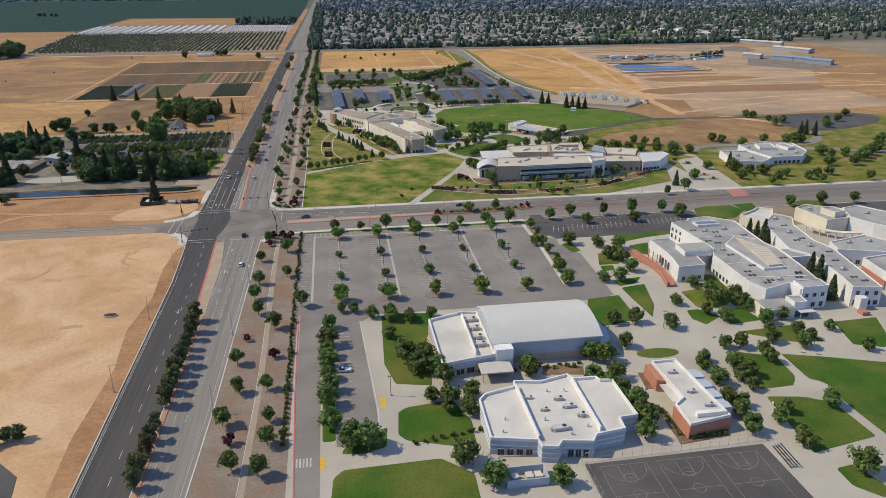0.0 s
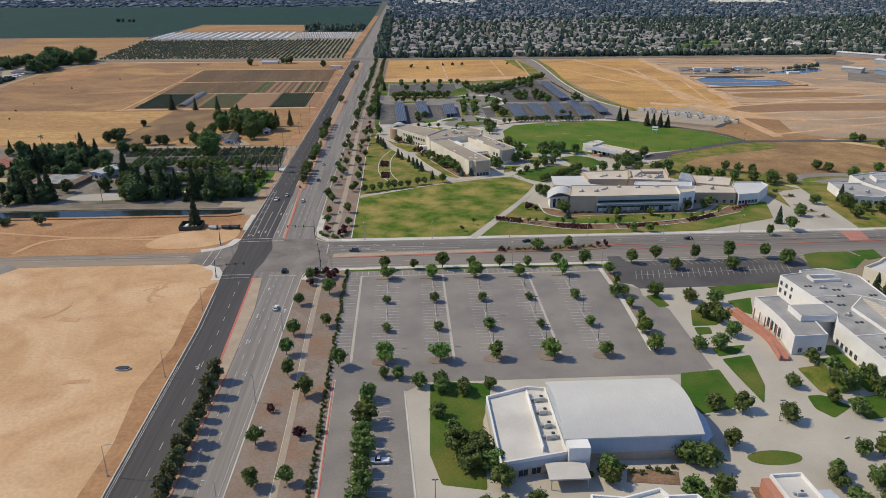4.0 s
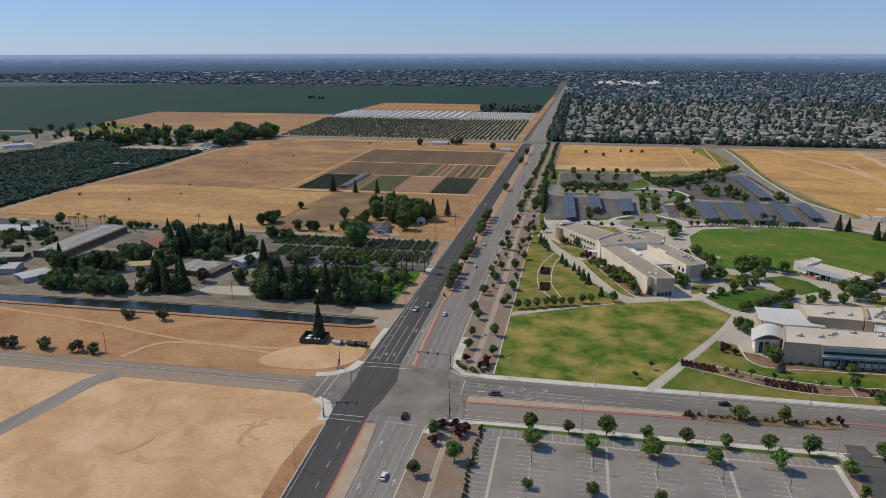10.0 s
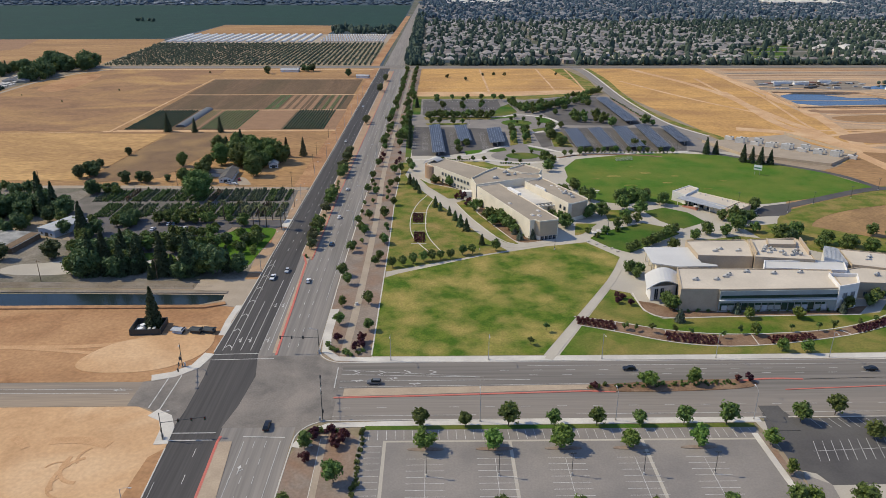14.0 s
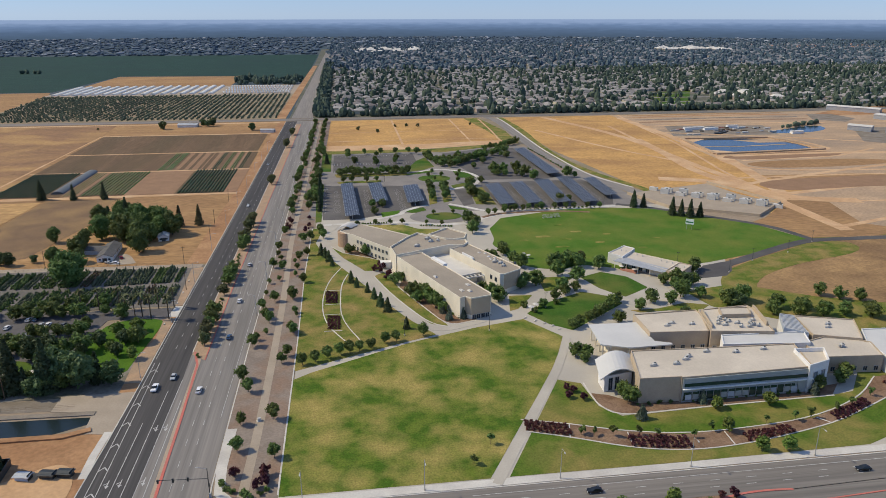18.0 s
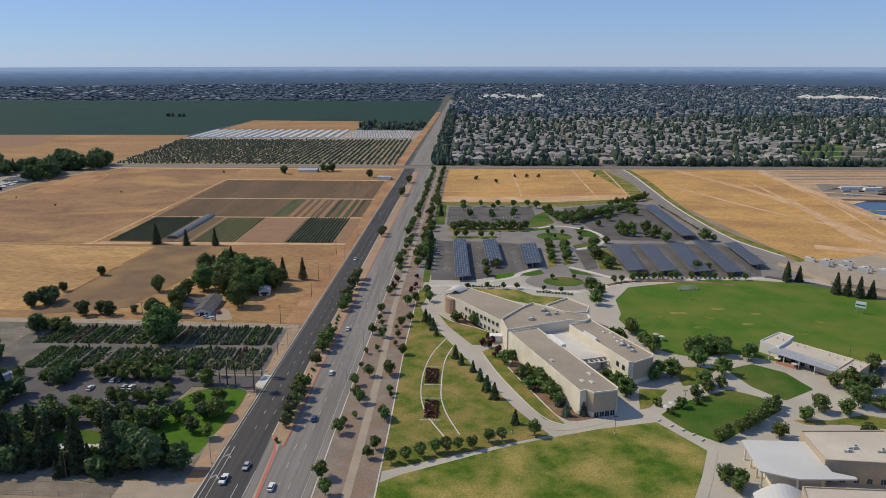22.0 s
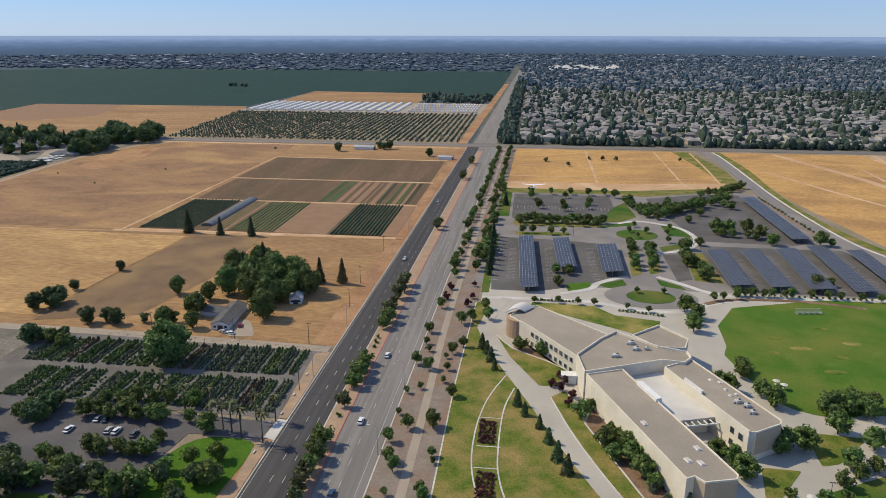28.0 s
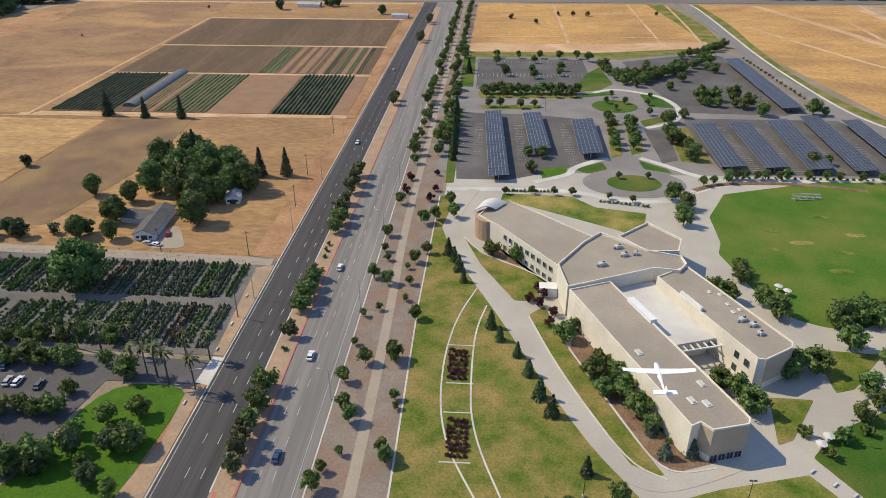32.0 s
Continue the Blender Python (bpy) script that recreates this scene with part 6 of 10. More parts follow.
plants("conifer", [(46.6, 424), (46.7, 415), (46.9, 407), (47, 399), (47.2, 391), (47.5, 382), (47.7, 373), (47.9, 364), (48.1, 354), (48.3, 344), (51, 515), (51.2, 524)], 0.78, 0.1)
plants("street", [(166, 317.5), (171, 319.6), (178, 321)], 0.74, 0.1)
plants("street", [(179.7, 326), (184, 326), (187, 326), (193, 326), (197, 326.4), (203, 326.4), (206.4, 326.4), (217, 327), (225, 327), (231, 327), (241, 326), (250, 325)], 0.74, 0.1)
plants("shade", [(68, 246), (77.7, 241), (90, 233), (91, 191), (97, 172), (99.4, 165), (104, 171), (105.6, 165), (107.6, 157), (100.6, 178)], 0.84, 0.12)
plants("shade", [(94.6, 197), (87.6, 236), (110, 151.6)], 0.6, 0.12)
plants("blue", [(112, 142)], 0.9, 0.12)
plants("street", [(74, 303), (86, 304), (96, 303.5), (104, 303), (128, 324), (142, 325), (120, 300), (130, 297)], 0.55, 0.12)
plants("shade", [(198, 453), (207, 454.3), (223, 440), (219, 456), (226.8, 425), (257.6, 428), (169.7, 409), (164, 374), (168, 350), (163.6, 384)], 1.1, 0.12)
plants("shade", [(147.6, 525), (154, 508), (160, 505), (167, 507), (173, 508), (180, 512), (187, 511), (194, 516), (200, 521), (179, 530), (206, 528), (214, 536), (222, 545), (230, 552)], 1.0, 0.12)
plants("shrub", [(259 + 0.4 * k, 566 - 7 * k) for k in range(16)], 0.9, 0.12)
plants("conifer", [(275.3, 323), (282, 322), (277, 328), (293.6, 299), (298.7, 296), (303.5, 292), (310, 291)], 1.0, 0.08)
plants("shade", [(158.9, 150.4), (167.6, 159), (174.2, 164.5), (181, 169), (169.3, 127.2), (175.4, 131.5), (181.7, 136), (188.7, 142.8), (197, 151.5), (188.4, 128), (165.6, 125), (178.5, 134), (185, 139.5), (193, 147.4)], 0.66, 0.1)
plants("shade", [(213, 149), (203.7, 141), (221.7, 146), (229.4, 171.5), (237, 161), (244.8, 169), (221.7, 130), (206, 204), (252, 145), (269.5, 134), (281, 130), (252, 186), (256, 190), (296, 121), (315, 108), (240, 152), (233, 166)], 0.78, 0.1)
plants("dark", [(-38.5, -188), (-35, -187.4), (-42, -190), (-46, -188)], 0.45, 0.05)
plants("shade", [(160, 92), (162, 96), (158, 98), (165.5, 64), (166.5, 60), (239, 59), (251, 62), (256, 66)], 0.7, 0.12)
plants("lot", [(195, 51.6), (215, 51), (191.5, 37), (197, 25), (205.4, 23.5)], 0.74, 0.12)
plants("young", [(142, 42), (146, 41), (152, 39.6), (161, 39), (167, 38), (178.5, 35), (186, 38), (192.5, 37), (207, 39.6), (218, 40), (224.5, 41), (236, 43.6), (110.6, 40.7), (103.3, 31), (244, 46), (256, 52)], 0.95, 0.13)
plants("plum", [(145, 66), (148, 70), (150, 64), (146, 72)], 0.8, 0.12)
def red_bed(x0, y0, x1, y1, bow, n, rows):
    clumps("red_shrub_bed", "red_shrub", [(x0 + (x1 - x0) * i / (n - 1) + 0.3 * (j % 2), y0 + (y1 - y0) * i / (n - 1) - bow * math.sin(math.pi * i / (n - 1)) + 1.75 * j, grow.uniform(0.85, 1.1)) for i in range(n) for j in range(rows)], "bed of low purple-red shrubs in mulch", "shrub bed")


red_bed(157.0, 33.4, 174.6, 30.2, 0.4, 11, 4)
red_bed(196, 31, 213, 33.6, 0.2, 10, 3)
red_bed(233.6, 39, 251, 46.4, 0.6, 10, 3)
red_bed(125, 47.4, 137.6, 42.4, 0.2, 8, 4)
red_bed(268, 58, 278, 63.6, 0, 5, 2)
for y in (139, 170):
    clumps("red_shrub_bed", "red_shrub", [(55.8 + 1.5 * (k % 4) + 0.2 * grow.random() + (1.2 if y < 150 else 0), y + 2.2 * (k // 4), grow.uniform(0.8, 1.1)) for k in range(28)], "bed of low purple-red shrubs in mulch", "shrub bed")
clumps("hedge", "shrub", [(169 + 1.2 * k, -218.2 + 0.14 * k, 0.62) for k in range(10)] + [(165.2, -205 - 1.6 * k, 0.6) for k in range(8)], "low trimmed hedge before the red building", "hedge")
clumps("hedge", "shrub", [(44.4 + 0.4 * math.sin(k) if k < 32 else 44.2 + 0.006 * (2.75 * k - 96), -24 - 2.75 * k, 0.72 if k % 9 else 1.15) for k in range(66)], "row of clipped green shrubs beside the lot", "hedge")
clumps("shrub_bed", "shrub", [(x, y, grow.uniform(0.5, 0.85)) for x, y in [(168 + 4.2 * k, 57.4) for k in range(17)] + [(66 + 2.2 * k, 255 - 2.0 * k) for k in range(11)] + [(96 + 1.5 * k, 198 - 4.2 * k) for k in range(13)]], "low green shrubs beside the walls", "shrub bed")
plants("shrub", [(153, 144.5), (166, 153.4), (150.4, 152)], 1.7, 0.1, 0.05)
# west of the avenue
kind_of("grove", broad(LEAF_GROVE, 140, h=19.0, r=7.4, clear=1.2, leaves=3600, lobes=64, leaf=0.5), [trunk_mesh(i + 40, 11, 0.5, 3.6) for i in range(3)], "old spreading dark green tree on the farm", "tree", "old trees round the farm")
kind_of("tall_conifer", [conifer_mesh(150 + i, 0.8, 20, 4.0, NEEDLE, leaves=1500, leaf=0.45) for i in range(3)], [trunk_mesh(i + 43, 15, 0.35, 0.5, 0) for i in range(3)], "tall dark conifer at the nursery", "conifer", "conifers at the nursery")
NAMES.update({"grove": "old_tree", "tall_conifer": "tall_conifer"})
plants("grove", [(-86, 296), (-76, 306), (-68, 316), (-58, 320), (-52, 310), (-62, 304), (-50, 298), (-72, 326)], 0.92, 0.04)
plants("grove", [(-66, 296), (-54, 288), (-60, 284), (-70, 290), (-44, 300)], 0.8, 0.04)
plants("grove", [(-56, 266), (-96, 330), (-90, 312), (-84, 338)], 0.74, 0.04)
plants("tall_conifer", [(-80, 332), (-88, 322)], 0.8, 0.04)
plants("grove", [(-112, 292), (-98, 251), (-84, 250), (-92, 286), (-90, 266)], 0.56, 0.04)
plants("grove", [(-77, 214)], 0.98, 0.04)
plants("dark", [(-136, 249), (-122, 250), (-127, 252), (-172, 262), (-166, 273), (-164, 266), (-168, 268)], 0.78, 0.04)
plants("dark", [(-170, 291), (-163, 324), (-96, 255), (-110, 254)], 0.5, 0.04)
plants("brown_conifer", [(-42.9, 318), (-30.6, 319)], 1.0)
plants("conifer", [(-162, 407), (-138, 404), (-116, 404)], 1.12)
plants("shade", [(-86, 170), (-81, 171), (-76, 169.5), (-71, 171), (-66, 169.5), (-61, 171), (-57, 169.6), (-71, 149.6), (-66, 148), (-61, 149.6), (-56, 148), (-51, 149), (-83, 143), (-78, 141), (-70, 138)], 0.8, 0.05)
plants("shade", [(-85, 180.6), (-79, 181.6), (-73, 182), (-67, 183), (-61, 183.6), (-50, 182), (-99, 165), (-108, 166), (-51, 157), (-47, 171)], 0.68, 0.05)
plants("dark", [(-39, 135), (-29, 136), (-29, 125), (-44, 127)], 0.62, 0.05)
plants("lot", [(-27, 149), (-24, 139), (-33, 130), (-41, 141), (-35, 146), (-22, 121), (-31, 140)], 0.85, 0.05)
plants("tall_conifer", [(-92, 100), (-86, 101), (-78, 99), (-59, 99), (-47, 99), (-71, 104), (-81, 110), (-194, 168), (-190, 172), (-185, 170), (-184, 180), (-180, 172), (-157, 185), (-151, 186), (-169, 205), (-163, 100), (-157, 99), (-147, 101), (-119, 150)], 1.0, 0.04)
plants("shade", [(-86, 131), (-77, 129.5), (-70, 132.6), (-24, 137), (-37.5, 164.6), (-45, 131), (-51, 127)], 0.95, 0.05)
plants("dark", [(-90, 137), (-82, 127), (-63, 126), (-57, 130)], 0.8, 0.05)
plants("palm", [(-36.4, 166.3), (-29.2, 165.4), (-24.8, 163), (-16.4, 161), (-24, 174.6), (-17, 175), (-51.7, 176.8), (-42, 176), (-60, 178), (-33, 167)], 1.0, 0.05, 0.1)
plants("palm", [(-320, 230), (-316, 231), (-316, 235), (-301, 224), (-296, 235), (-324, 202), (-323, 206), (-258, 223), (-221, 252), (-290, 232), (-284, 236)], 0.85, 0.05)
plants("tall_conifer", [(-44.6, 47.6)], 0.8)
plants("scrub", [(-194, 12), (-188, 11), (-183, 11), (-168, 13), (-166, 12), (-152, 11.6), (-149, 12), (-141, 11.6), (-153.7, 55), (-151, 56), (-134, 55), (-132, 56)], 1.5, 0.04)
wild = random.Random(23)
for k in range(8):
    plant("scrub", wild.uniform(-400, -215), wild.uniform(300, 790), wild.uniform(0.4, 0.8), 0.04)
plants("scrub", [(86, 722), (108, 696), (132, 740), (160, 736), (228, 742), (146, 738)], 1.3, 0.04)
plants("dark", [(-151, 760), (-101, 777), (-95, 782), (-108, 784), (-42, 738)], 0.85, 0.04)
fill("shade", [(182.6, 207), (190, 206), (186, 203), (204, 199), (174, 170.5), (186, 181.6), (196.7, 151.6), (191, 148), (182, 141.5), (176, 136.7), (169, 127), (188.8, 129.7)], 0.9, 0.1)
fill("shade", [(230.6, 154), (238.5, 159), (240, 149.4), (248, 140), (257.4, 144), (237, 179 - 6), (233, 172), (257, 191.3), (263, 126), (275, 123.4), (286, 122)], 1.0, 0.1)
fill("dark", [(204, 144.7), (214, 150.7), (219.7, 144), (240, 167.5), (252, 137), (219, 125)], 0.62, 0.1)
fill("shade", [(296, 119), (307, 118), (318, 114), (330, 111)], 0.95, 0.1)
fill("dark", [(-232, 92), (-224, 91.4), (-214, 91), (-206, 92), (-198, 98), (-184, 90), (-179, 91), (-169, 92.5), (-163, 94)], 0.6, 0.05)
fill("tall_conifer", [(-229, 93), (-218, 92.6), (-209, 93.6), (-170, 112), (-163, 108), (-158, 114), (-250, 130), (-176, 118)], 0.72, 0.05)
fill("dark", [(-242, 128), (-232, 127), (-225, 131), (-218, 136), (-210, 128), (-190, 160), (-158, 160), (-149, 174), (-184, 116), (-144, 118), (-96, 96), (-120, 120)], 0.8, 0.05)
# the wooded block south of the nursery
woods = {"dark": [], "conifer": [], "shade": []}
def wood(n, x0, x1, y0, y1, s0, s1, kinds, free=None):
    for k in range(n):
        x, y = wild.uniform(x0, x1), wild.uniform(y0, y1)
        if not (free and free(x, y)):
            woods[wild.choice(kinds)].append((x, y, wild.uniform(s0, s1)))


for cx, cy, rx, ry, n_, s0, s1, ks in ((-63, 103, 42, 9, 46, 0.8, 1.3, ("dark", "dark", "conifer", "shade")), (-90, 112, 16, 9, 13, 0.7, 1.15, ("dark", "dark", "shade")), (-56, 120, 10, 6, 6, 0.5, 0.8, ("dark", "shade")),
                                       (-232, 128, 26, 7, 22, 0.7, 1.1, ("dark", "dark", "conifer")), (-206, 90, 28, 5, 24, 0.6, 1.0, ("dark", "shade")), (-156, 99, 11, 4, 8, 0.8, 1.2, ("dark", "conifer")),
                                       (-190, 180, 12, 14, 14, 0.8, 1.3, ("dark", "conifer")), (-165, 186, 22, 10, 18, 0.7, 1.2, ("dark", "dark", "conifer")), (-114, 140, 7, 14, 8, 0.5, 0.8, ("dark", "shade")),
                                       (-220, 155, 16, 8, 14, 0.6, 1.0, ("dark", "shade")), (-330, 200, 30, 22, 30, 0.25, 0.5, ("dark", "shade")), (-300, 112, 26, 8, 10, 0.5, 0.8, ("dark", "conifer")), (-205, 222, 22, 14, 10, 0.5, 0.9, ("dark", "shade")), (-330, 170, 40, 30, 40, 0.3, 0.8, ("dark", "shade")), (-270, 228, 30, 10, 16, 0.4, 0.8, ("dark", "shade")), (-180, 150, 14, 20, 12, 0.5, 0.9, ("dark", "shade")), (-215, 105, 22, 9, 20, 0.5, 0.9, ("dark", "shade")), (-140, 225, 10, 8, 8, 0.5, 0.9, ("dark", "shade"))):
    for k in range(n_):
        q, a = wild.random() ** 0.5, wild.random() * 2 * math.pi
        x, y = cx + rx * q * math.cos(a), cy + ry * q * math.sin(a)
        if not (-78 < x < -50 and 104 < y < 128 or -178 < x < -138 and 124 < y < 156 or -292 < x < -256 and 140 < y < 226):
            woods[wild.choice(ks)].append((x, y, wild.uniform(s0, s1) * (0.7 if -72 < x < -46 and y < 104 else 1)))
wood(16, -190, -96, 150, 176, 0.55, 0.9, ("dark", "shade"))
wood(22, -400, -180, 165, 238, 0.4, 0.8, ("dark", "shade", "conifer"), lambda x, y: -300 < x < -240 and 140 < y < 236)
def yards(x, y):
    return -566 < x < -470 and 640 < y < 690 or -486 < x < -436 and 650 < y < 775 or x > -470 and y < 780
wood(85, -700, -470, 690, 830, 0.9, 1.7, ("dark", "dark", "shade", "conifer"), yards)
wood(36, -470, -402, 786, 842, 1.3, 2.1, ("dark", "dark", "shade"))
wood(26, -446, -420, 690, 790, 1.1, 1.9, ("dark", "dark", "shade"))
wood(22, -520, -482, 690, 790, 0.7, 1.2, ("dark", "shade"))
wood(40, -840, -700, 690, 930, 0.5, 1.1, ("dark", "dark", "shade"))
for kd, places in woods.items():
    clumps("woodland", kd, places, "dense woodland round the sheds and yards", "woodland")

# ---- buildings ----
def building(name, label, category="building"):
    return thing(name, Matrix(), label, category)


def walls(parent, pts, h, wall, roof, lip=0.9, thick=0.5, base=0.0, roof_label="", wall_label=""):
    """A flat-roofed block: walls with a parapet, the roof sunk behind it."""
    part("wall", bm_prism(bmesh.new(), pts, base - 0.2, h - lip), wall, parent, wall_label)
    inner = inset(pts, thick)
    bm = bmesh.new()
    n = len(pts)
    area = sum(a[0] * b[1] - b[0] * a[1] for a, b in zip(pts, [*pts[1:], pts[0]]))
    o, i_ = (pts, inner) if area > 0 else (pts[::-1], inner[::-1])
    rows = [[bm.verts.new((p[0], p[1], z)) for p in q] for q, z in ((o, h - lip), (o, h), (i_, h), (i_, h - lip))]
    for a, b in zip(rows, rows[1:]):
        for k in range(n):
            j = (k + 1) % n
            bm.faces.new((a[k], a[j], b[j], b[k]))
    part("parapet", bm, wall if wall in (STUCCO, STUCCO_TAN) else STUCCO_WHITE, parent)
    part("roof", bm_prism(bmesh.new(), inner, h - lip - 0.1, h - lip + 0.06), roof, parent, roof_label)


def inset(pts, d):
    area = sum(a[0] * b[1] - b[0] * a[1] for a, b in zip(pts, [*pts[1:], pts[0]]))
    s = 1 if area > 0 else -1
    out = []
    n = len(pts)
    for k in range(n):
        a, b, c = Vector(pts[k - 1]), Vector(pts[k]), Vector(pts[(k + 1) % n])
        u, v = (b - a).normalized(), (c - b).normalized()
        n1, n2 = Vector((-u.y, u.x)) * s, Vector((-v.y, v.x)) * s
        q = n1 + n2
        q = q / max(0.3, q.dot(n1))
        out.append((b.x + q.x * d, b.y + q.y * d))
    return out


def window_row(parent, a, b, z0, z1, n, w=1.6, deep=0.06, name="window", material=None, frame_=True):
    """n windows along the wall from a to b, each with a frame and a sill, standing proud of it."""
    a, b = Vector(a), Vector(b)
    d = (b - a).length
    ang = math.degrees(math.atan2(b.y - a.y, b.x - a.x))
    bm = bmesh.new()
    bm_box(bm, -w / 2, -deep, 0, w / 2, 0.1, z1 - z0)
    pane = mesh_of("window", bm, material or GLASS)
    bm = bmesh.new()
    for x0, y0, x1, y1 in ((-w / 2 - 0.1, -0.12, w / 2 + 0.1, 0), (-w / 2 - 0.1, z1 - z0, w / 2 + 0.1, z1 - z0 + 0.1), (-w / 2 - 0.1, 0, -w / 2, z1 - z0), (w / 2, 0, w / 2 + 0.1, z1 - z0), (-0.04, 0, 0.04, z1 - z0)):
        bm_box(bm, x0, -deep - 0.06, y0, x1, 0.1, y1)
    fr = mesh_of("window_frame", bm, METAL)
    for k in range(n):
        p = a.lerp(b, (k + 0.5) / n)
        win = piece(name, pane, parent, pose(p.x, p.y, z0, 0, 0, ang))
        if frame_:
            piece("window_frame", fr, win)


def rooftop_unit(x, y, z, w, d, h, rz=0.0):
    """A packaged air unit on its kerb."""
    t = thing("rooftop_unit", pose(x, y, z, 0, 0, rz), "grey rooftop air unit with a fan", "air unit", "air units on the roofs")
    part("kerb_frame", bm_box(bmesh.new(), -w / 2, -d / 2, 0, w / 2, d / 2, 0.3), METAL, t)
    bm = bmesh.new()
    bm_box(bm, -w / 2 + 0.1, -d / 2 + 0.1, 0.3, w / 2 - 0.1, d / 2 - 0.1, h)
    bmesh.ops.bevel(bm, geom=bm.edges[:], offset=0.05, segments=1, affect="EDGES")
    part("casing", bm, UNIT, t)
    part("fan", bm_cyl(bmesh.new(), w * 0.2, 0, h, h + 0.18, min(w, d) * 0.26, n=12), METAL_DARK, t)
    part("duct", bm_box(bmesh.new(), -w / 2 - 0.7, -d * 0.2, 0.2, -w / 2 + 0.15, d * 0.2, h * 0.7), METAL, t)
    return t


def skylight(x, y, z, w, d, rz=0.0):
    t = thing("skylight", pose(x, y, z, 0, 0, rz), "pale domed skylight on a flat roof", "skylight", "skylights on the roofs")
    part("kerb_frame", bm_box(bmesh.new(), -w / 2, -d / 2, 0, w / 2, d / 2, 0.35), STUCCO_WHITE, t)
    bm = bm_box(bmesh.new(), -w / 2 + 0.2, -d / 2 + 0.2, 0.35, w / 2 - 0.2, d / 2 - 0.2, 0.6)
    bmesh.ops.bevel(bm, geom=bm.edges[:], offset=0.12, segments=2, affect="EDGES")
    part("dome", bm, ROOF_WHITE, t)


def vent_pipe(x, y, z, r=0.35, h=0.9):
    t = thing("roof_vent", pose(x, y, z), "small grey capped roof vent", "roof vent", "vents on the roofs")
    part("stack", bm_cyl(bmesh.new(), 0, 0, 0, h, r * 0.6, n=10), METAL, t)
    part("cap", bm_cyl(bmesh.new(), 0, 0, h, h + 0.25, r, r * 0.5, 10), UNIT, t)


# gym with a curved metal roof
g = building("gymnasium", "white gymnasium under a curved ribbed metal roof")
GX0, GX1, GY0, GY1, GH, GRISE = 117.4, 157.4, -166.5, -137.0, 8.6, 3.6
part("wall", bm_box(bmesh.new(), GX0, GY0, -0.2, GX1, GY1, GH - 0.4), STUCCO_GREY, g, "pale blue-grey painted wall")
part("plinth", bm_box(bmesh.new(), GX0 - 0.08, GY0 - 0.1, -0.2, GX1 + 0.08, GY1 + 0.1, 3.0), STUCCO_TAN, g, "brown block base course")
bm = bmesh.new()
N = 18
def gym_z(t):
    return GH + GRISE * (1 - (2 * t - 1) ** 2)


prof = [(GY0 - 0.5 + (GY1 - GY0 + 1.0) * k / N, gym_z(k / N)) for k in range(N + 1)]
lo = [[bm.verts.new((x, y, z - 0.5)) for y, z in prof] for x in (GX0 - 0.5, GX1 + 0.5)]
hi = [[bm.verts.new((x, y, z)) for y, z in prof] for x in (GX0 - 0.5, GX1 + 0.5)]
for k in range(N):
    bm.faces.new((hi[0][k], hi[1][k], hi[1][k + 1], hi[0][k + 1]))
    bm.faces.new((lo[0][k], lo[0][k + 1], lo[1][k + 1], lo[1][k]))
    for s, q in ((0, 1), (1, -1)):
        f = (lo[s][k], hi[s][k], hi[s][k + 1], lo[s][k + 1])
        bm.faces.new(f[::q])
for k in (0, N):
    f = (lo[0][k], lo[1][k], hi[1][k], hi[0][k])
    bm.faces.new(f if k == 0 else f[::-1])
part("roof", bm, ROOF_METAL, g, "pale curved standing-seam metal roof")
for s, x in ((1, GX0), (-1, GX1 - 0.3)):
    bm = bmesh.new()
    a = [bm.verts.new((x, y, GH - 0.4)) for y, _ in prof[1:-1]]
    b = [bm.verts.new((x, y, z - 0.4)) for y, z in prof[1:-1]]
    c = [bm.verts.new((x + 0.3, y, GH - 0.4)) for y, _ in prof[1:-1]]
    d = [bm.verts.new((x + 0.3, y, z - 0.4)) for y, z in prof[1:-1]]
    for k in range(len(a) - 1):
        bm.faces.new((a[k], b[k], b[k + 1], a[k + 1]))
        bm.faces.new((c[k], c[k + 1], d[k + 1], d[k]))
    part("gable", bm, STUCCO_GREY, g)
seam = mesh_of("seam", bmesh.new(), ROOF_METAL)
bm = bmesh.new()
for k in range(N):
    (y0, z0), (y1, z1) = prof[k], prof[k + 1]
    v = [bm.verts.new((dx, y, z + dz)) for y, z in ((y0, z0), (y1, z1)) for dx, dz in ((-0.05, 0), (0.05, 0), (0.05, 0.09), (-0.05, 0.09))]
    for q in ((0, 1, 5, 4), (1, 2, 6, 5), (2, 3, 7, 6), (3, 0, 4, 7)):
        bm.faces.new([v[i] for i in q])
bmesh.ops.recalc_face_normals(bm, faces=bm.faces[:])
bm.to_mesh(seam)
bm.free()
for k in range(42):
    piece("seam", seam, g, Matrix.Translation((GX0 + 0.4 + 0.95 * k, 0, 0)))
part("side_canopy", bm_prism(bmesh.new(), [(157.9, -166.4), (163.4, -161), (164.6, -153), (163.4, -145), (157.9, -140)], 3.2, 3.7), STUCCO_GREY, g, "blue-grey curved side canopy")
for y in (-161, -153, -145):
    part("post", bm_cyl(bmesh.new(), 162.6, y, -0.1, 3.2, 0.14), METAL, g)
window_row(g, (GX0 + 12, GY0), (GX1 - 2, GY0), 0.4, 2.6, 9, 2.6)

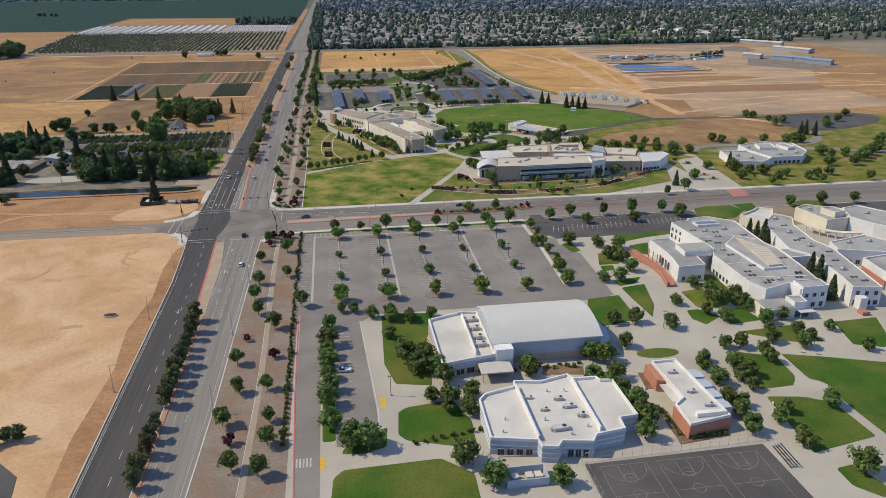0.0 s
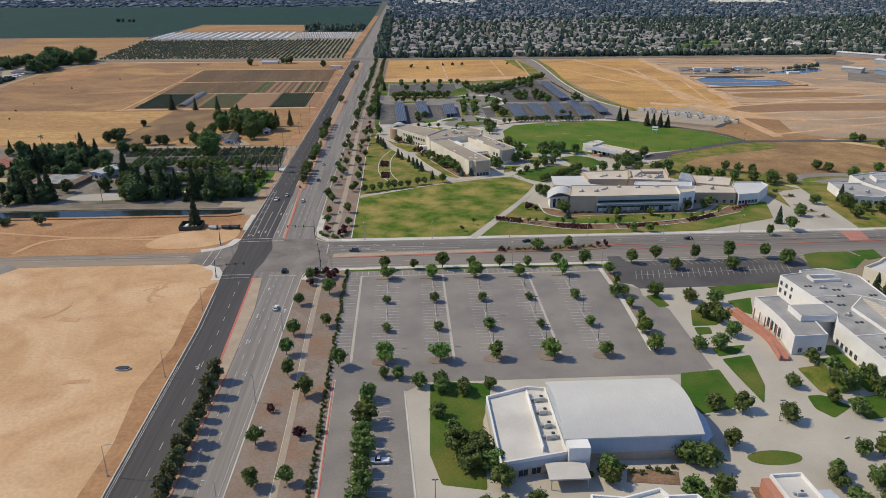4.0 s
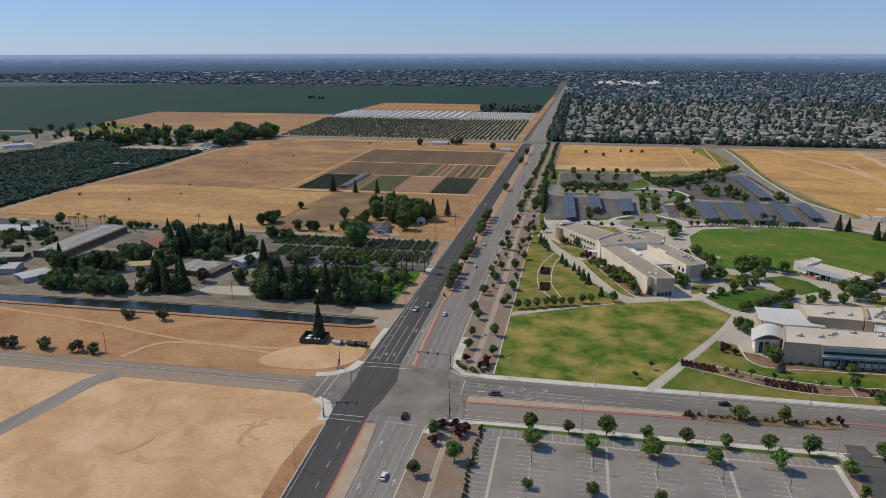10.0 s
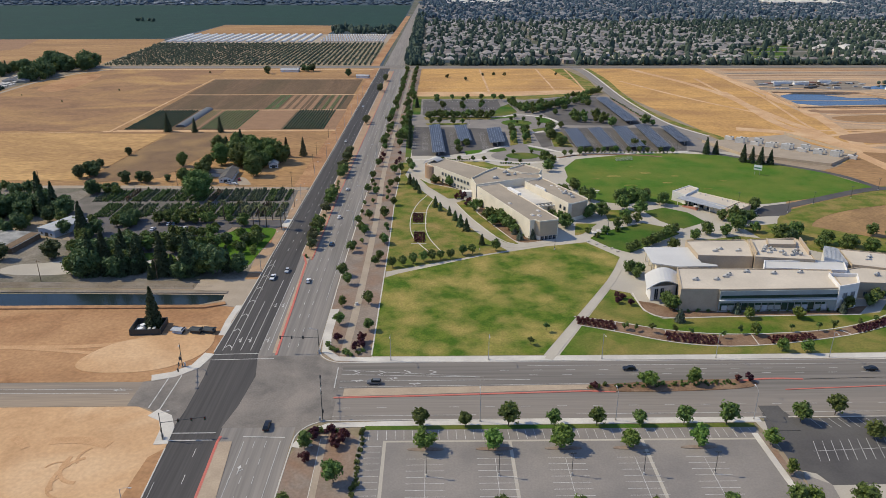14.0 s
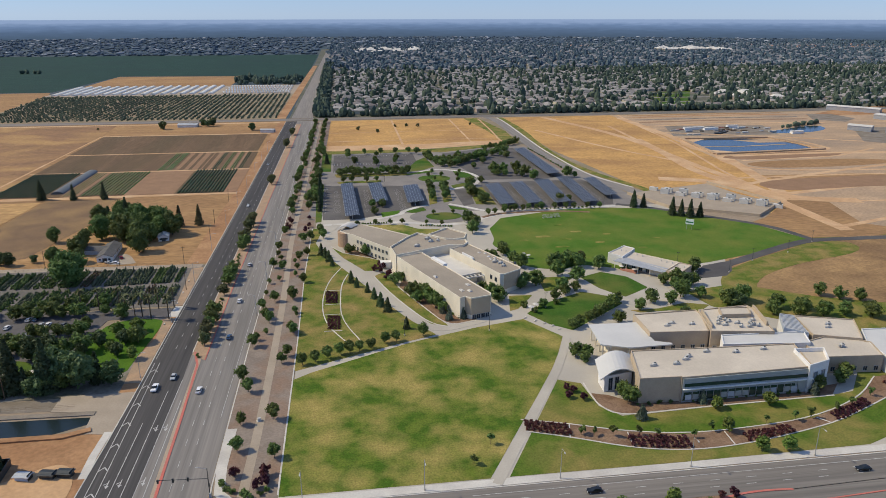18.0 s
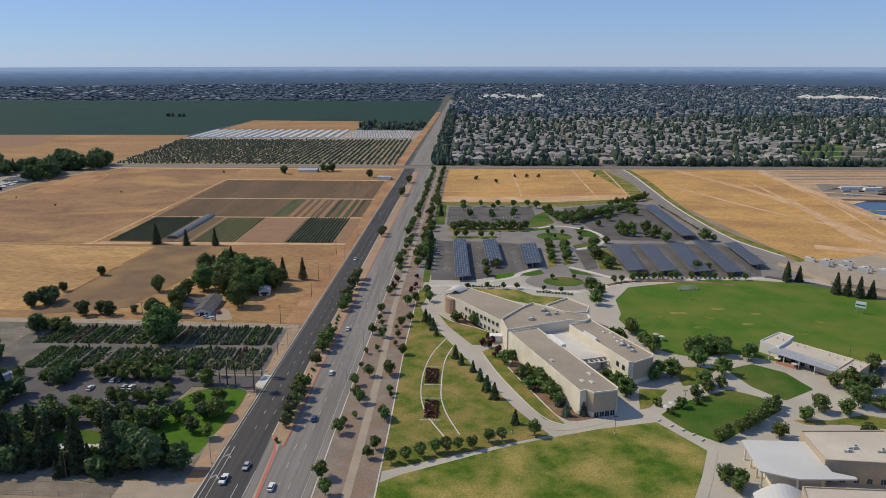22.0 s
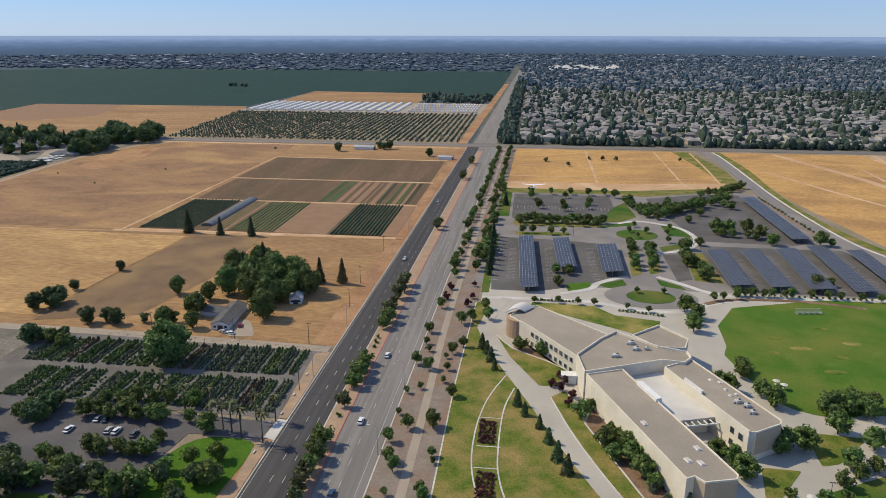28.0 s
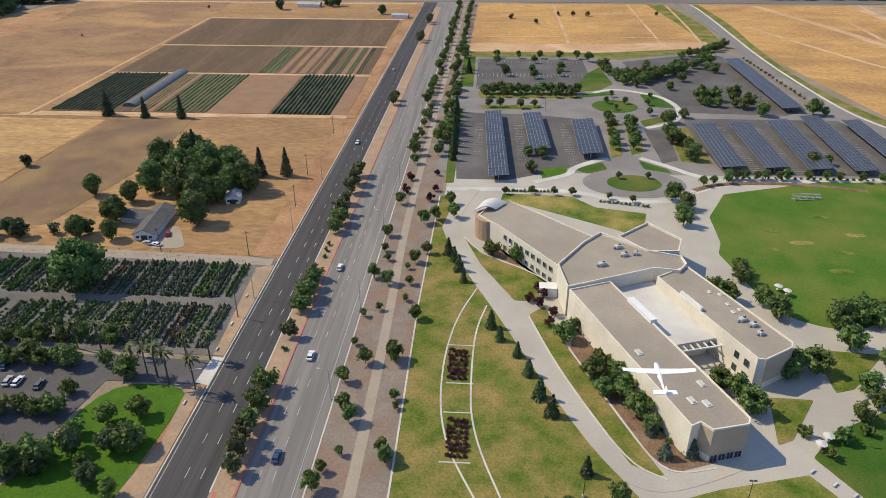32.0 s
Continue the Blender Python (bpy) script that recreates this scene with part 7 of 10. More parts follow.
w = building("gym_wing", "low white flat-roofed wing beside the gymnasium")
walls(w, [(97.5, -173.5), (117.2, -169.5), (117.2, -136), (111, -135), (97.2, -140)], 6.2, STUCCO_GREY, ROOF_WHITE, 1.1)
part("plinth", bm_prism(bmesh.new(), inset([(97.5, -173.5), (117.2, -169.5), (117.2, -136), (111, -135), (97.2, -140)], -0.07), -0.2, 2.8), STUCCO_TAN, w, "brown block base course")
window_row(w, (98.5, -173.4), (110, -171.0), 0.5, 2.6, 3, 2.8)
part("divider", bm_box(bmesh.new(), 110.4, -168, 5.1, 110.8, -138, 6.9), STUCCO_WHITE, w, "low white roof screen")
part("canopy", bm_box(bmesh.new(), 110.5, -178.5, 3.6, 122, -171.2, 4.0), ROOF_WHITE, w, "pale flat entrance canopy")
for x in (111.2, 121.4):
    part("post", bm_cyl(bmesh.new(), x, -178, -0.1, 3.6, 0.15), METAL, w)
part("entry_tower", bm_box(bmesh.new(), 117.3, -171, -0.2, 123.5, -166.4, 8.4), STUCCO_WHITE, w)
for y, ww in ((-142, 3.6), (-149, 3.0), (-156, 2.6), (-161.5, 3.4)):
    rooftop_unit(114, y, 5.2, ww, 2.2, 1.5, 8)

h = building("classroom_block", "white flat-roofed classroom block with parapets")
HB = [(105.5, -216), (106, -196), (108.5, -193), (119, -190), (119.5, -187), (128, -188.5), (138.5, -185.5), (140, -188.5), (147.5, -188.5), (148.5, -190.5), (152.5, -191), (153, -211.5), (147, -212), (146.5, -217.5), (137, -219), (135, -222), (126, -220.5), (124, -223), (119.5, -222), (119, -219)]
walls(h, HB, 6.0, STUCCO_GREY, ROOF_WHITE, 1.0)
part("wall_band", bm_prism(bmesh.new(), inset(HB, -0.06), 1.6, 1.9), STUCCO_WHITE, h, "pale band round the wall")
part("wall_band", bm_prism(bmesh.new(), inset(HB, -0.06), 3.2, 3.5), STUCCO_WHITE, h, "pale band round the wall")
for x0, y0, x1, y1 in ((119.2, -218.5, 119.7, -190.5), (138.6, -217, 139.1, -189)):
    part("divider", bm_box(bmesh.new(), x0, y0, 5.0, x1, y1, 6.9), STUCCO_WHITE, h, "tall white roof screen")
window_row(h, (107, -217.2), (118, -219.0), 0.6, 2.6, 4, 1.8)
window_row(h, (127.5, -220.9), (134, -221.8), 0.3, 2.8, 3, 1.5)
for x, y, a, b, c in ((127.5, -214, 5.2, 2.4, 1.2), (131.6, -199, 2.2, 1.6, 1.2), (136, -208.6, 1.8, 1.8, 1.4), (125.5, -204, 1.8, 1.4, 1.0), (122.5, -197, 1.6, 1.2, 0.9), (133.6, -203.4, 3.4, 1.8, 1.1)):
    rooftop_unit(x, y, 5.06, a, b, c, 4)
for x, y in ((124, -209), (129, -194), (134.6, -194.5), (136, -214), (130, -217), (112, -207), (110, -213)):
    vent_pipe(x, y, 5.06)

c = building("office_block", "narrow white block with terracotta lower walls")
walls(c, [(170.5, -181.5), (179.5, -181.2), (181.5, -215.5), (167, -218), (167.2, -207), (171.2, -204)], 5.6, STUCCO_WHITE, ROOF_WHITE, 0.9)
part("lower_wall", bm_prism(bmesh.new(), [(166.8, -218.2), (167, -206.6), (170.6, -206.6), (170.6, -215), (181.7, -215.0), (181.7, -215.8)], -0.2, 4.6), BLOCK_RED, c, "terracotta painted wall")
part("lower_wall", bm_prism(bmesh.new(), [(168, -182), (170.4, -182), (170.4, -193), (168, -192)], -0.2, 4.6), BLOCK_RED, c, "terracotta painted wall")
part("canopy", bm_box(bmesh.new(), 168.3, -204, 3.4, 171.2, -193.5, 3.7), ROOF_WHITE, c, "white side canopy")
for k in range(4):
    part("bay", bm_box(bmesh.new(), 180.4, -211 + 6.0 * k, -0.2, 184.6, -207.5 + 6.0 * k, 5.0), STUCCO_GREY, c, "blue-grey projecting bay")
    part("bay_roof", bm_box(bmesh.new(), 180.3, -207.5 + 6.0 * k, 4.0, 184.7, -205 + 6.0 * k, 4.3), STUCCO_GREY, c)
part("screen", bm_box(bmesh.new(), 171, -214.4, 4.7, 180.8, -212.8, 6.2), STUCCO_WHITE, c)
window_row(c, (168, -216.3), (180, -215.9), 0.8, 2.4, 5, 1.6)
for x, y in ((175, -189), (176, -201), (178, -209)):
    rooftop_unit(x, y, 4.76, 2.2, 1.5, 1.1)

# main school building with its annex
s_ = building("school_main", "large white flat-roofed school building")
SCHOOL = [(235.4, -58.2), (246, -56), (246.4, -53.6), (258.3, -51.6), (269.4, -60.5), (267.4, -91), (269.6, -99), (268.2, -120), (265, -142), (252.6, -142.6), (252.2, -135.6), (238.6, -140.4), (235.3, -133), (235.3, -102.4), (239.5, -94.4), (238.4, -86.6)]
walls(s_, SCHOOL, 9.4, STUCCO_WHITE, mat("grey_membrane_roof", (0.37, 0.362, 0.345), (0.32, 0.313, 0.30), 9, c3=(0.25, 0.245, 0.235), size3=14, fine=0.06, warp=1.0), 0.45, 0.35)
GREY_ROOF = bpy.data.materials["grey_membrane_roof"]
part("clerestory", bm_prism(bmesh.new(), [(246.8, -92), (256, -83.2), (263.6, -101.6), (259, -121.4), (248.6, -122)], 8.9, 10.1), STUCCO_WHITE, s_, "low raised roof lantern")
part("clerestory_roof", bm_prism(bmesh.new(), [(247.2, -92.2), (255.9, -83.9), (263.2, -101.6), (258.6, -121), (249, -121.6)], 10.1, 10.16), GREY_ROOF, s_)
TAN = [(255.2, -86), (262.6, -101.6), (258.4, -120.4), (251.6, -120.6)]
part("skylight_roof", bm_prism(bmesh.new(), TAN, 10.1, 10.9), ROOF_PALE, s_, "tan slatted skylight roof")
for k in range(14):
    q = (k + 0.5) / 14
    part("slat", bm_prism(bmesh.new(), ribbon([(255.0 - 3.2 * q, -88 - 32 * q), (257.4 + 4.6 * q if q < 0.45 else 262.2 - 4.6 * (q - 0.45), -90 - 30 * q)], 0.3), 10.9, 11.04), STUCCO, s_)
for k, run in enumerate((((238.4, -80), (256.7, -79.2), (266, -86)), ((236, -113), (247, -112.3)), ((259.5, -119.8), (267, -120)), ((236, -128), (266, -130)))):
    part("roof_ridge", bm_prism(bmesh.new(), ribbon(list(run), 0.35), 8.9, 9.2), STUCCO_WHITE, s_, "thin raised roof joint")
for x, y in ((240, -70), (248.3, -80), (243.8, -88), (240.4, -85), (242, -103), (239.4, -122), (239.2, -126), (244, -132), (256.8, -135), (260.4, -127), (250, -74), (245, -116), (261, -126), (264, -110), (262, -80), (241.5, -134), (258, -131)):
    for d in (0, 1.9):
        part("roof_hatch", bm_box(bmesh.new(), x + d, y - 0.6, 8.9, x + d + 1.1, y + 0.6, 9.3), METAL_DARK, s_, "dark square roof hatch")
window_row(s_, (235.2, -58.5), (237.6, -76), 2.2, 4.2, 5, 1.2)
window_row(s_, (235.2, -58.5), (237.6, -76), 5.8, 7.4, 5, 1.2)
window_row(s_, (235.3, -103.4), (235.3, -118), 1.0, 3.0, 5, 1.4)
walls(s_, [(253.2, -143.2), (265.2, -142.6), (265.4, -136.2), (253.2, -136)], 10.4, STUCCO_WHITE, GREY_ROOF, 0.4, 0.3)
window_row(s_, (253.6, -143.3), (264.8, -142.7), 1.0, 3.0, 3, 1.6)
window_row(s_, (253.6, -143.3), (264.8, -142.7), 5.6, 7.2, 3, 1.4)
walls(s_, [(246.6, -148.6), (252.4, -148.4), (252.8, -142.8), (246.6, -142.2)], 6.6, STUCCO_WHITE, GREY_ROOF, 0.4, 0.3)
part("entry_glass", bm_box(bmesh.new(), 247, -149.0, 0.1, 253.6, -148.7, 2.6), mat("teal_glass", (0.03, 0.12, 0.15), (0.04, 0.15, 0.18), 3, rough=0.15, fine=0.0), s_, "teal glazed entrance")
part("entry_canopy", bm_box(bmesh.new(), 248, -151.6, 3.0, 254.6, -148.4, 3.3), ROOF_WHITE, s_, "white entrance canopy")
for x in (248.4, 254.2):
    part("post", bm_cyl(bmesh.new(), x, -151.2, -0.1, 3.0, 0.14), METAL, s_)
part("lower_block", bm_box(bmesh.new(), 233.4, -150, -0.2, 246.4, -140.6, 4.8), STUCCO, s_, "cream lower block")
part("lower_roof", bm_box(bmesh.new(), 233.8, -149.6, 4.8, 246.1, -141, 4.95), GREY_ROOF, s_)
for x, y, a in ((247, -72, 2), (258, -71, 2.4), (243, -97, 1.8), (250, -132, 2)):
    rooftop_unit(x, y, 9.0, a, 1.6, 1.0)
part("roof_screen", bm_box(bmesh.new(), 246, -66, 8.8, 258, -65.4, 10.2), STUCCO_WHITE, s_)
part("roof_screen", bm_box(bmesh.new(), 246, -61, 8.8, 258, -60.4, 10.2), STUCCO_WHITE, s_)
part("roof_screen", bm_box(bmesh.new(), 246, -65.4, 8.8, 246.5, -61, 10.2), STUCCO_WHITE, s_)
an = building("school_annex", "white annex with a curved entrance wall")
walls(an, [(216.0, -76), (226.8, -75.2), (227.6, -85), (238.2, -87), (239.2, -94.2), (229.6, -97), (228.3, -109), (215, -109.8), (216.8, -98.6), (216.8, -86)], 7.8, STUCCO_WHITE, GREY_ROOF, 0.4, 0.35)
part("upper_block", bm_box(bmesh.new(), 223.5, -98, 7.0, 238.2, -88, 9.8), STUCCO_WHITE, an, "taller rear block")
part("upper_roof", bm_box(bmesh.new(), 223.8, -97.7, 9.8, 237.9, -88.3, 9.92), GREY_ROOF, an)
window_row(an, (216, -109.9), (227.8, -109.1), 1.0, 2.6, 3, 1.4)
window_row(an, (216.8, -86.4), (216.8, -98), 0.4, 4.2, 4, 1.6)
rp = building("entry_ramp", "terracotta-walled entry ramp beside the annex", "ramp")
part("ramp_wall", bm_prism(bmesh.new(), ribbon(smooth([(206.5, -73), (208.5, -86), (211.5, -98), (208.5, -114)]), 0.5), -0.1, 2.2), BLOCK_RED, rp)
part("ramp_wall", bm_prism(bmesh.new(), ribbon(smooth([(210.5, -73), (212.5, -86), (214.5, -98), (211.8, -114)]), 0.5), -0.1, 1.6), BLOCK_RED, rp)
part("deck", bm_prism(bmesh.new(), ribbon(smooth([(208.5, -73), (210.5, -86), (213, -98), (210, -114)]), 3.6), -0.1, 1.0), PINK, rp, "red paved ramp deck")
for k in range(5):
    part("column", bm_cyl(bmesh.new(), 213.4 + 0.3 * k, -82 - 4 * k, -0.1, 5.6, 0.25), BLOCK_RED, rp)
tk = building("equipment_yard", "walled equipment yard with white air units", "enclosure")
for a, b in (((221, -117.5), (228, -117)), ((228, -117), (226.4, -134)), ((226.4, -134), (218.6, -136)), ((218.6, -136), (221, -117.5))):
    part("wall", bm_prism(bmesh.new(), ribbon([a, b], 0.35), -0.1, 2.6), LAWN_DRY if a[0] > 228 else LEAF_LIGHT, tk, "ivy-covered wall")
for y in (-121, -125, -129):
    part("unit", bm_box(bmesh.new(), 221.8, y - 1.4, 0, 227, y + 1.4, 2.0), ROOF_WHITE, tk, "white air unit")
nb = building("school_north", "long white flat-roofed classroom wing")
walls(nb, [(283.2, -65.2), (297.2, -52), (303, -59.3), (297, -69.9), (293.5, -91.3), (295.9, -102.9), (288.2, -145.4), (276, -143.4), (278.2, -133.2), (281.4, -109.2), (274.8, -100), (277.2, -88.9)], 9.2, STUCCO_WHITE, GREY_ROOF, 0.45, 0.35)
window_row(nb, (277.4, -88), (283, -66.6), 1.0, 3.0, 5, 1.6)
window_row(nb, (276.4, -143.6), (287.8, -145.4), 1.0, 3.0, 4, 1.6)
window_row(nb, (276.4, -143.6), (287.8, -145.4), 5.4, 7.2, 3, 1.4)
part("bay", bm_box(bmesh.new(), 277.6, -147.4, -0.2, 281, -143.2, 5.4), STUCCO_WHITE, nb, "projecting white bay")
part("planter", bm_box(bmesh.new(), 275.6, -152.4, -0.1, 278.8, -149, 1.6), BLOCK_RED, nb, "low terracotta planter wall")
for x, y in ((293, -60), (288, -80), (287, -98), (284, -126)):
    rooftop_unit(x, y, 8.8, 2.4, 1.7, 1.1)
for x, y in ((290, -70), (284, -90), (290, -106), (286, -116), (282, -134), (284, -138), (288, -88)):
    for d in (0, 1.9):
        part("roof_hatch", bm_box(bmesh.new(), x + d, y - 0.6, 8.7, x + d + 1.1, y + 0.6, 9.1), METAL_DARK, nb, "dark square roof hatch")
hx = building("lecture_room", "cream six-sided lecture room with a white rim")
walls(hx, [(279.1, -49.4), (289.9, -43.2), (295, -39.1), (302, -43.1), (297, -51.4), (284.7, -62.6)], 8.6, STUCCO, ROOF_WHITE, 1.2)
window_row(hx, (279.6, -50.4), (284.2, -61.4), 1.0, 3.0, 3, 1.4)
en = building("school_east", "cream block with a curved arcade")
walls(en, [(318, -40), (327, -36), (342, -45.6), (336, -60), (322, -62)], 7.6, STUCCO, GREY_ROOF, 0.8)
walls(en, [(326, -50), (334, -48.4), (336.6, -56), (329, -58)], 10.2, STUCCO, GREY_ROOF, 0.5, base=6.8)
walls(en, [(336.4, -60.2), (342.4, -45.8), (354, -43), (380, -80), (362, -96), (342, -72)], 8.0, STUCCO_WHITE, GREY_ROOF, 0.5)
part("arcade", bm_prism(bmesh.new(), ribbon(arc(332, -54, 18, 190, 280, 12), 3.0), 3.2, 3.7), STUCCO, en, "curved arcade roof")
for k in range(8):
    a = radians(192 + 12 * k)
    part("column", bm_cyl(bmesh.new(), 332 + 18.8 * math.cos(a), -54 + 18.8 * math.sin(a), -0.1, 3.2, 0.3), STUCCO, en)
ee = building("rear_classroom_wing", "white flat-roofed wing behind the court")
walls(ee, [(302, -92), (325.5, -85.7), (334, -97), (322, -109), (299.4, -101.6)], 8.0, STUCCO_WHITE, GREY_ROOF, 0.6)
walls(ee, [(304, -113), (317.4, -110.8), (336, -126), (326, -146), (302, -132)], 8.0, STUCCO_WHITE, GREY_ROOF, 0.6)
part("lower_wall", bm_prism(bmesh.new(), ribbon([(303.6, -114), (301.6, -131.6)], 0.5), -0.1, 4.4), BLOCK_RED, ee, "terracotta lower wall")
window_row(ee, (299.6, -101.8), (321.6, -109.1), 1.0, 3.0, 6, 1.8)
lk = building("link_wing", "low white wing joining two school blocks")
walls(lk, [(270, -99.4), (274.6, -100.2), (281, -109.4), (269.4, -109.6)], 9.0, STUCCO_WHITE, GREY_ROOF, 0.5)
for x, y in ((311, -94), (322, -94), (312, -120), (320, -126), (324, -44), (350, -56), (360, -76), (366, -84)):
    rooftop_unit(x, y, 7.5, 2.2, 1.5, 1.0)
window_row(s_, (235.3, -120), (235.3, -132), 1.0, 3.0, 4, 1.5)
# offices beyond the entry walk
ob = building("campus_office", "low white office with a stepped grey roof")
walls(ob, [(341, 67), (360, 61), (372, 70), (366, 92), (346, 95)], 5.2, STUCCO_WHITE, GREY_ROOF, 0.8)
walls(ob, [(366.4, 92), (372.4, 70), (396, 70), (409, 84), (412, 106), (392, 115), (368, 108)], 5.8, STUCCO_WHITE, GREY_ROOF, 0.8)
walls(ob, [(376, 92), (388, 90), (391, 102), (379, 104)], 7.2, STUCCO_WHITE, GREY_ROOF, 0.6, base=4.9)
walls(ob, [(396, 88), (404, 92), (402, 102), (394, 100)], 7.2, STUCCO_WHITE, GREY_ROOF, 0.6, base=4.9)
window_row(ob, (341.6, 66.6), (359, 61.2), 0.8, 2.6, 5, 1.8)
window_row(ob, (374, 69.8), (395, 69.8), 0.8, 2.8, 6, 2.0)
for x, y in ((352, 80), (358, 72), (384, 78), (398, 80), (372, 100)):
    rooftop_unit(x, y, 5.1, 2.2, 1.6, 1.0)

# ---- the library and its neighbours ----
PANEL_GREY = mat("grey_panels", (0.34, 0.365, 0.36), (0.30, 0.325, 0.32), 4, rough=0.4, fine=0.04)
GREEN_GLASS = mat("green_glass", (0.02, 0.045, 0.035), (0.03, 0.06, 0.045), 3, rough=0.08, fine=0.0)
lb = building("library", "long two-storey tan library with a pale roof")
LB = [(168.6, 58.6), (184, 58), (184, 57.4), (236, 58.6), (240.5, 77.5), (174, 80.5)]
walls(lb, LB, 10.3, STUCCO_TAN, ROOF_PALE, 0.45, 0.35, wall_label="tan stucco wall")
part("south_front", bm_prism(bmesh.new(), [(184.4, 57.2), (235.8, 58.3), (235.8, 58.0), (184.4, 56.9)], 0.1, 9.7), PANEL_GREY, lb, "pale grey panelled front")
part("ribbon_window", bm_prism(bmesh.new(), [(185, 57.0), (234.5, 58.05), (234.5, 57.75), (185, 56.7)], 6.5, 7.7), GREEN_GLASS, lb, "long dark green ribbon window")
mat("grey_glazing", (0.2, 0.235, 0.26), (0.15, 0.18, 0.2), 3, rough=0.15, fine=0.0)
part("glazing", bm_prism(bmesh.new(), [(185, 57.0), (229, 57.9), (229, 57.6), (185, 56.7)], 1.0, 4.2), GREEN_GLASS, lb, "dark green ground-floor glazing")
for k in range(16):
    x = 185.6 + 2.8 * k
    y = 56.6 + 0.021 * (x - 185)
    if k not in (3, 4, 9, 10, 13):
        part("blind", bm_box(bmesh.new(), x, y, 1.2, x + 2.3, y + 0.25, 3.3), PANEL_GREY if k % 3 else STUCCO_GREY, lb, "pale drawn blind")
    part("mullion", bm_box(bmesh.new(), x + 2.45, y - 0.06, 0.9, x + 2.6, y + 0.25, 4.3), METAL, lb)
part("sunshade", bm_prism(bmesh.new(), [(184.4, 57.0), (236, 58.1), (236, 57.2), (184.4, 56.1)], 5.5, 5.75), STUCCO_WHITE, lb, "thin pale ledge between the storeys")
tw = building("stair_tower", "white stair tower at the library end", "tower")
walls(tw, [(233.6, 57.2), (243.6, 60.5), (248, 70), (236, 71)], 11.6, STUCCO_WHITE, ROOF_PALE, 1.6, 0.35)
window_row(tw, (235, 57.5), (243, 60.2), 1.0, 8.0, 2, 2.0, material=bpy.data.materials["grey_glazing"])
ar = building("entrance_hall", "white entrance hall with an arched roof")
walls(ar, [(159.4, 68.4), (171, 71), (174.6, 79), (166, 83), (159.8, 76)], 6.4, STUCCO_WHITE, ROOF_WHITE, 0.4)
bm = bmesh.new()
q = []
for k in range(11):
    t = k / 10
    z = 6.0 + 3.0 * math.sin(math.pi * t)
    x = 157.2 + 15.4 * t
    q.append([bm.verts.new((x, 66.6 + 0.2 * (x - 157), z)), bm.verts.new((x + 3.4, 82.4 + 0.1 * (x - 157), z))])
for a, b in zip(q, q[1:]):
    bm.faces.new((a[0], a[1], b[1], b[0]))
ob = part("roof", bm, ROOF_METAL, ar, "arched pale metal roof")
ob.modifiers.new("thick", "SOLIDIFY").thickness = 0.35
window_row(ar, (160.6, 68.6), (166, 69.9), 0.4, 5.4, 2, 1.6)
cn = building("entry_canopy", "broad white canopy beside the library", "canopy")
part("roof", bm_prism(bmesh.new(), [(167, 94), (168.5, 113.5), (190, 113), (190, 94), (196, 91.5), (196, 90), (178, 89.5)], 6.4, 6.9), ROOF_METAL, cn)
for x, y in ((168.6, 95.5), (169.4, 101), (169.8, 107), (169.6, 112), (178, 91), (186, 91.5)):
    part("column", bm_cyl(bmesh.new(), x, y, -0.1, 6.4, 0.35), STUCCO, cn)
part("wall", bm_box(bmesh.new(), 172, 95, -0.1, 189, 111, 6.3), STUCCO, cn)
for nm, lab, pts, hh in (("lecture_block", "tan flat-roofed lecture block with a pale roof", [(189.5, 98), (214.5, 96), (220, 114), (219.5, 118), (190, 117)], 9.0), ("lab_block", "tan laboratory block crowded with roof vents", [(214.6, 94.5), (240.5, 90.5), (245.6, 113), (244, 118.5), (220, 116.5)], 9.6), ("link_block", "white link block behind the library", [(214.4, 84), (250, 80.5), (254, 91), (218, 92.5)], 8.6), ("class_wing", "tan classroom wing with a pale roof", [(256.6, 88.5), (274.5, 82), (284, 100.5), (260.6, 108)], 8.0), ("class_wing", "tan classroom wing beside the footway", [(246.6, 70.5), (273, 68.4), (276.6, 80), (266, 89), (249, 84)], 7.4), ("shop_wing", "low block with a white metal roof", [(274, 66.6), (287, 69), (301, 85), (300, 92), (282, 93), (276, 82)], 7.0)):
    b_ = building(nm, lab)
    walls(b_, pts, hh, STUCCO_TAN if "tan" in lab else STUCCO_WHITE, ROOF_PALE if "tan" in lab else ROOF_METAL, 0.5, 0.35)
    window_row(b_, pts[0], pts[1], 1.0, 2.8, 6, 1.6)
at = building("atrium", "white atrium with a slatted sloping roof between blocks")
AT = [(245.8, 92.6), (255.2, 89.2), (259.8, 107.6), (252.6, 106.6)]
part("wall", bm_prism(bmesh.new(), AT, -0.1, 8.2), STUCCO_WHITE, at)
bm = bmesh.new()
v = [bm.verts.new((x, y, z)) for (x, y), z in zip(AT, (9.9, 8.3, 8.3, 9.9))] + [bm.verts.new((x, y, 8.0)) for x, y in AT]
for f in ((0, 1, 2, 3), (7, 6, 5, 4), (0, 4, 5, 1), (1, 5, 6, 2), (2, 6, 7, 3), (3, 7, 4, 0)):
    bm.faces.new([v[i] for i in f])
bmesh.ops.recalc_face_normals(bm, faces=bm.faces[:])
part("roof", bm, STUCCO_GREY, at, "grey roof sheet beneath white slats")
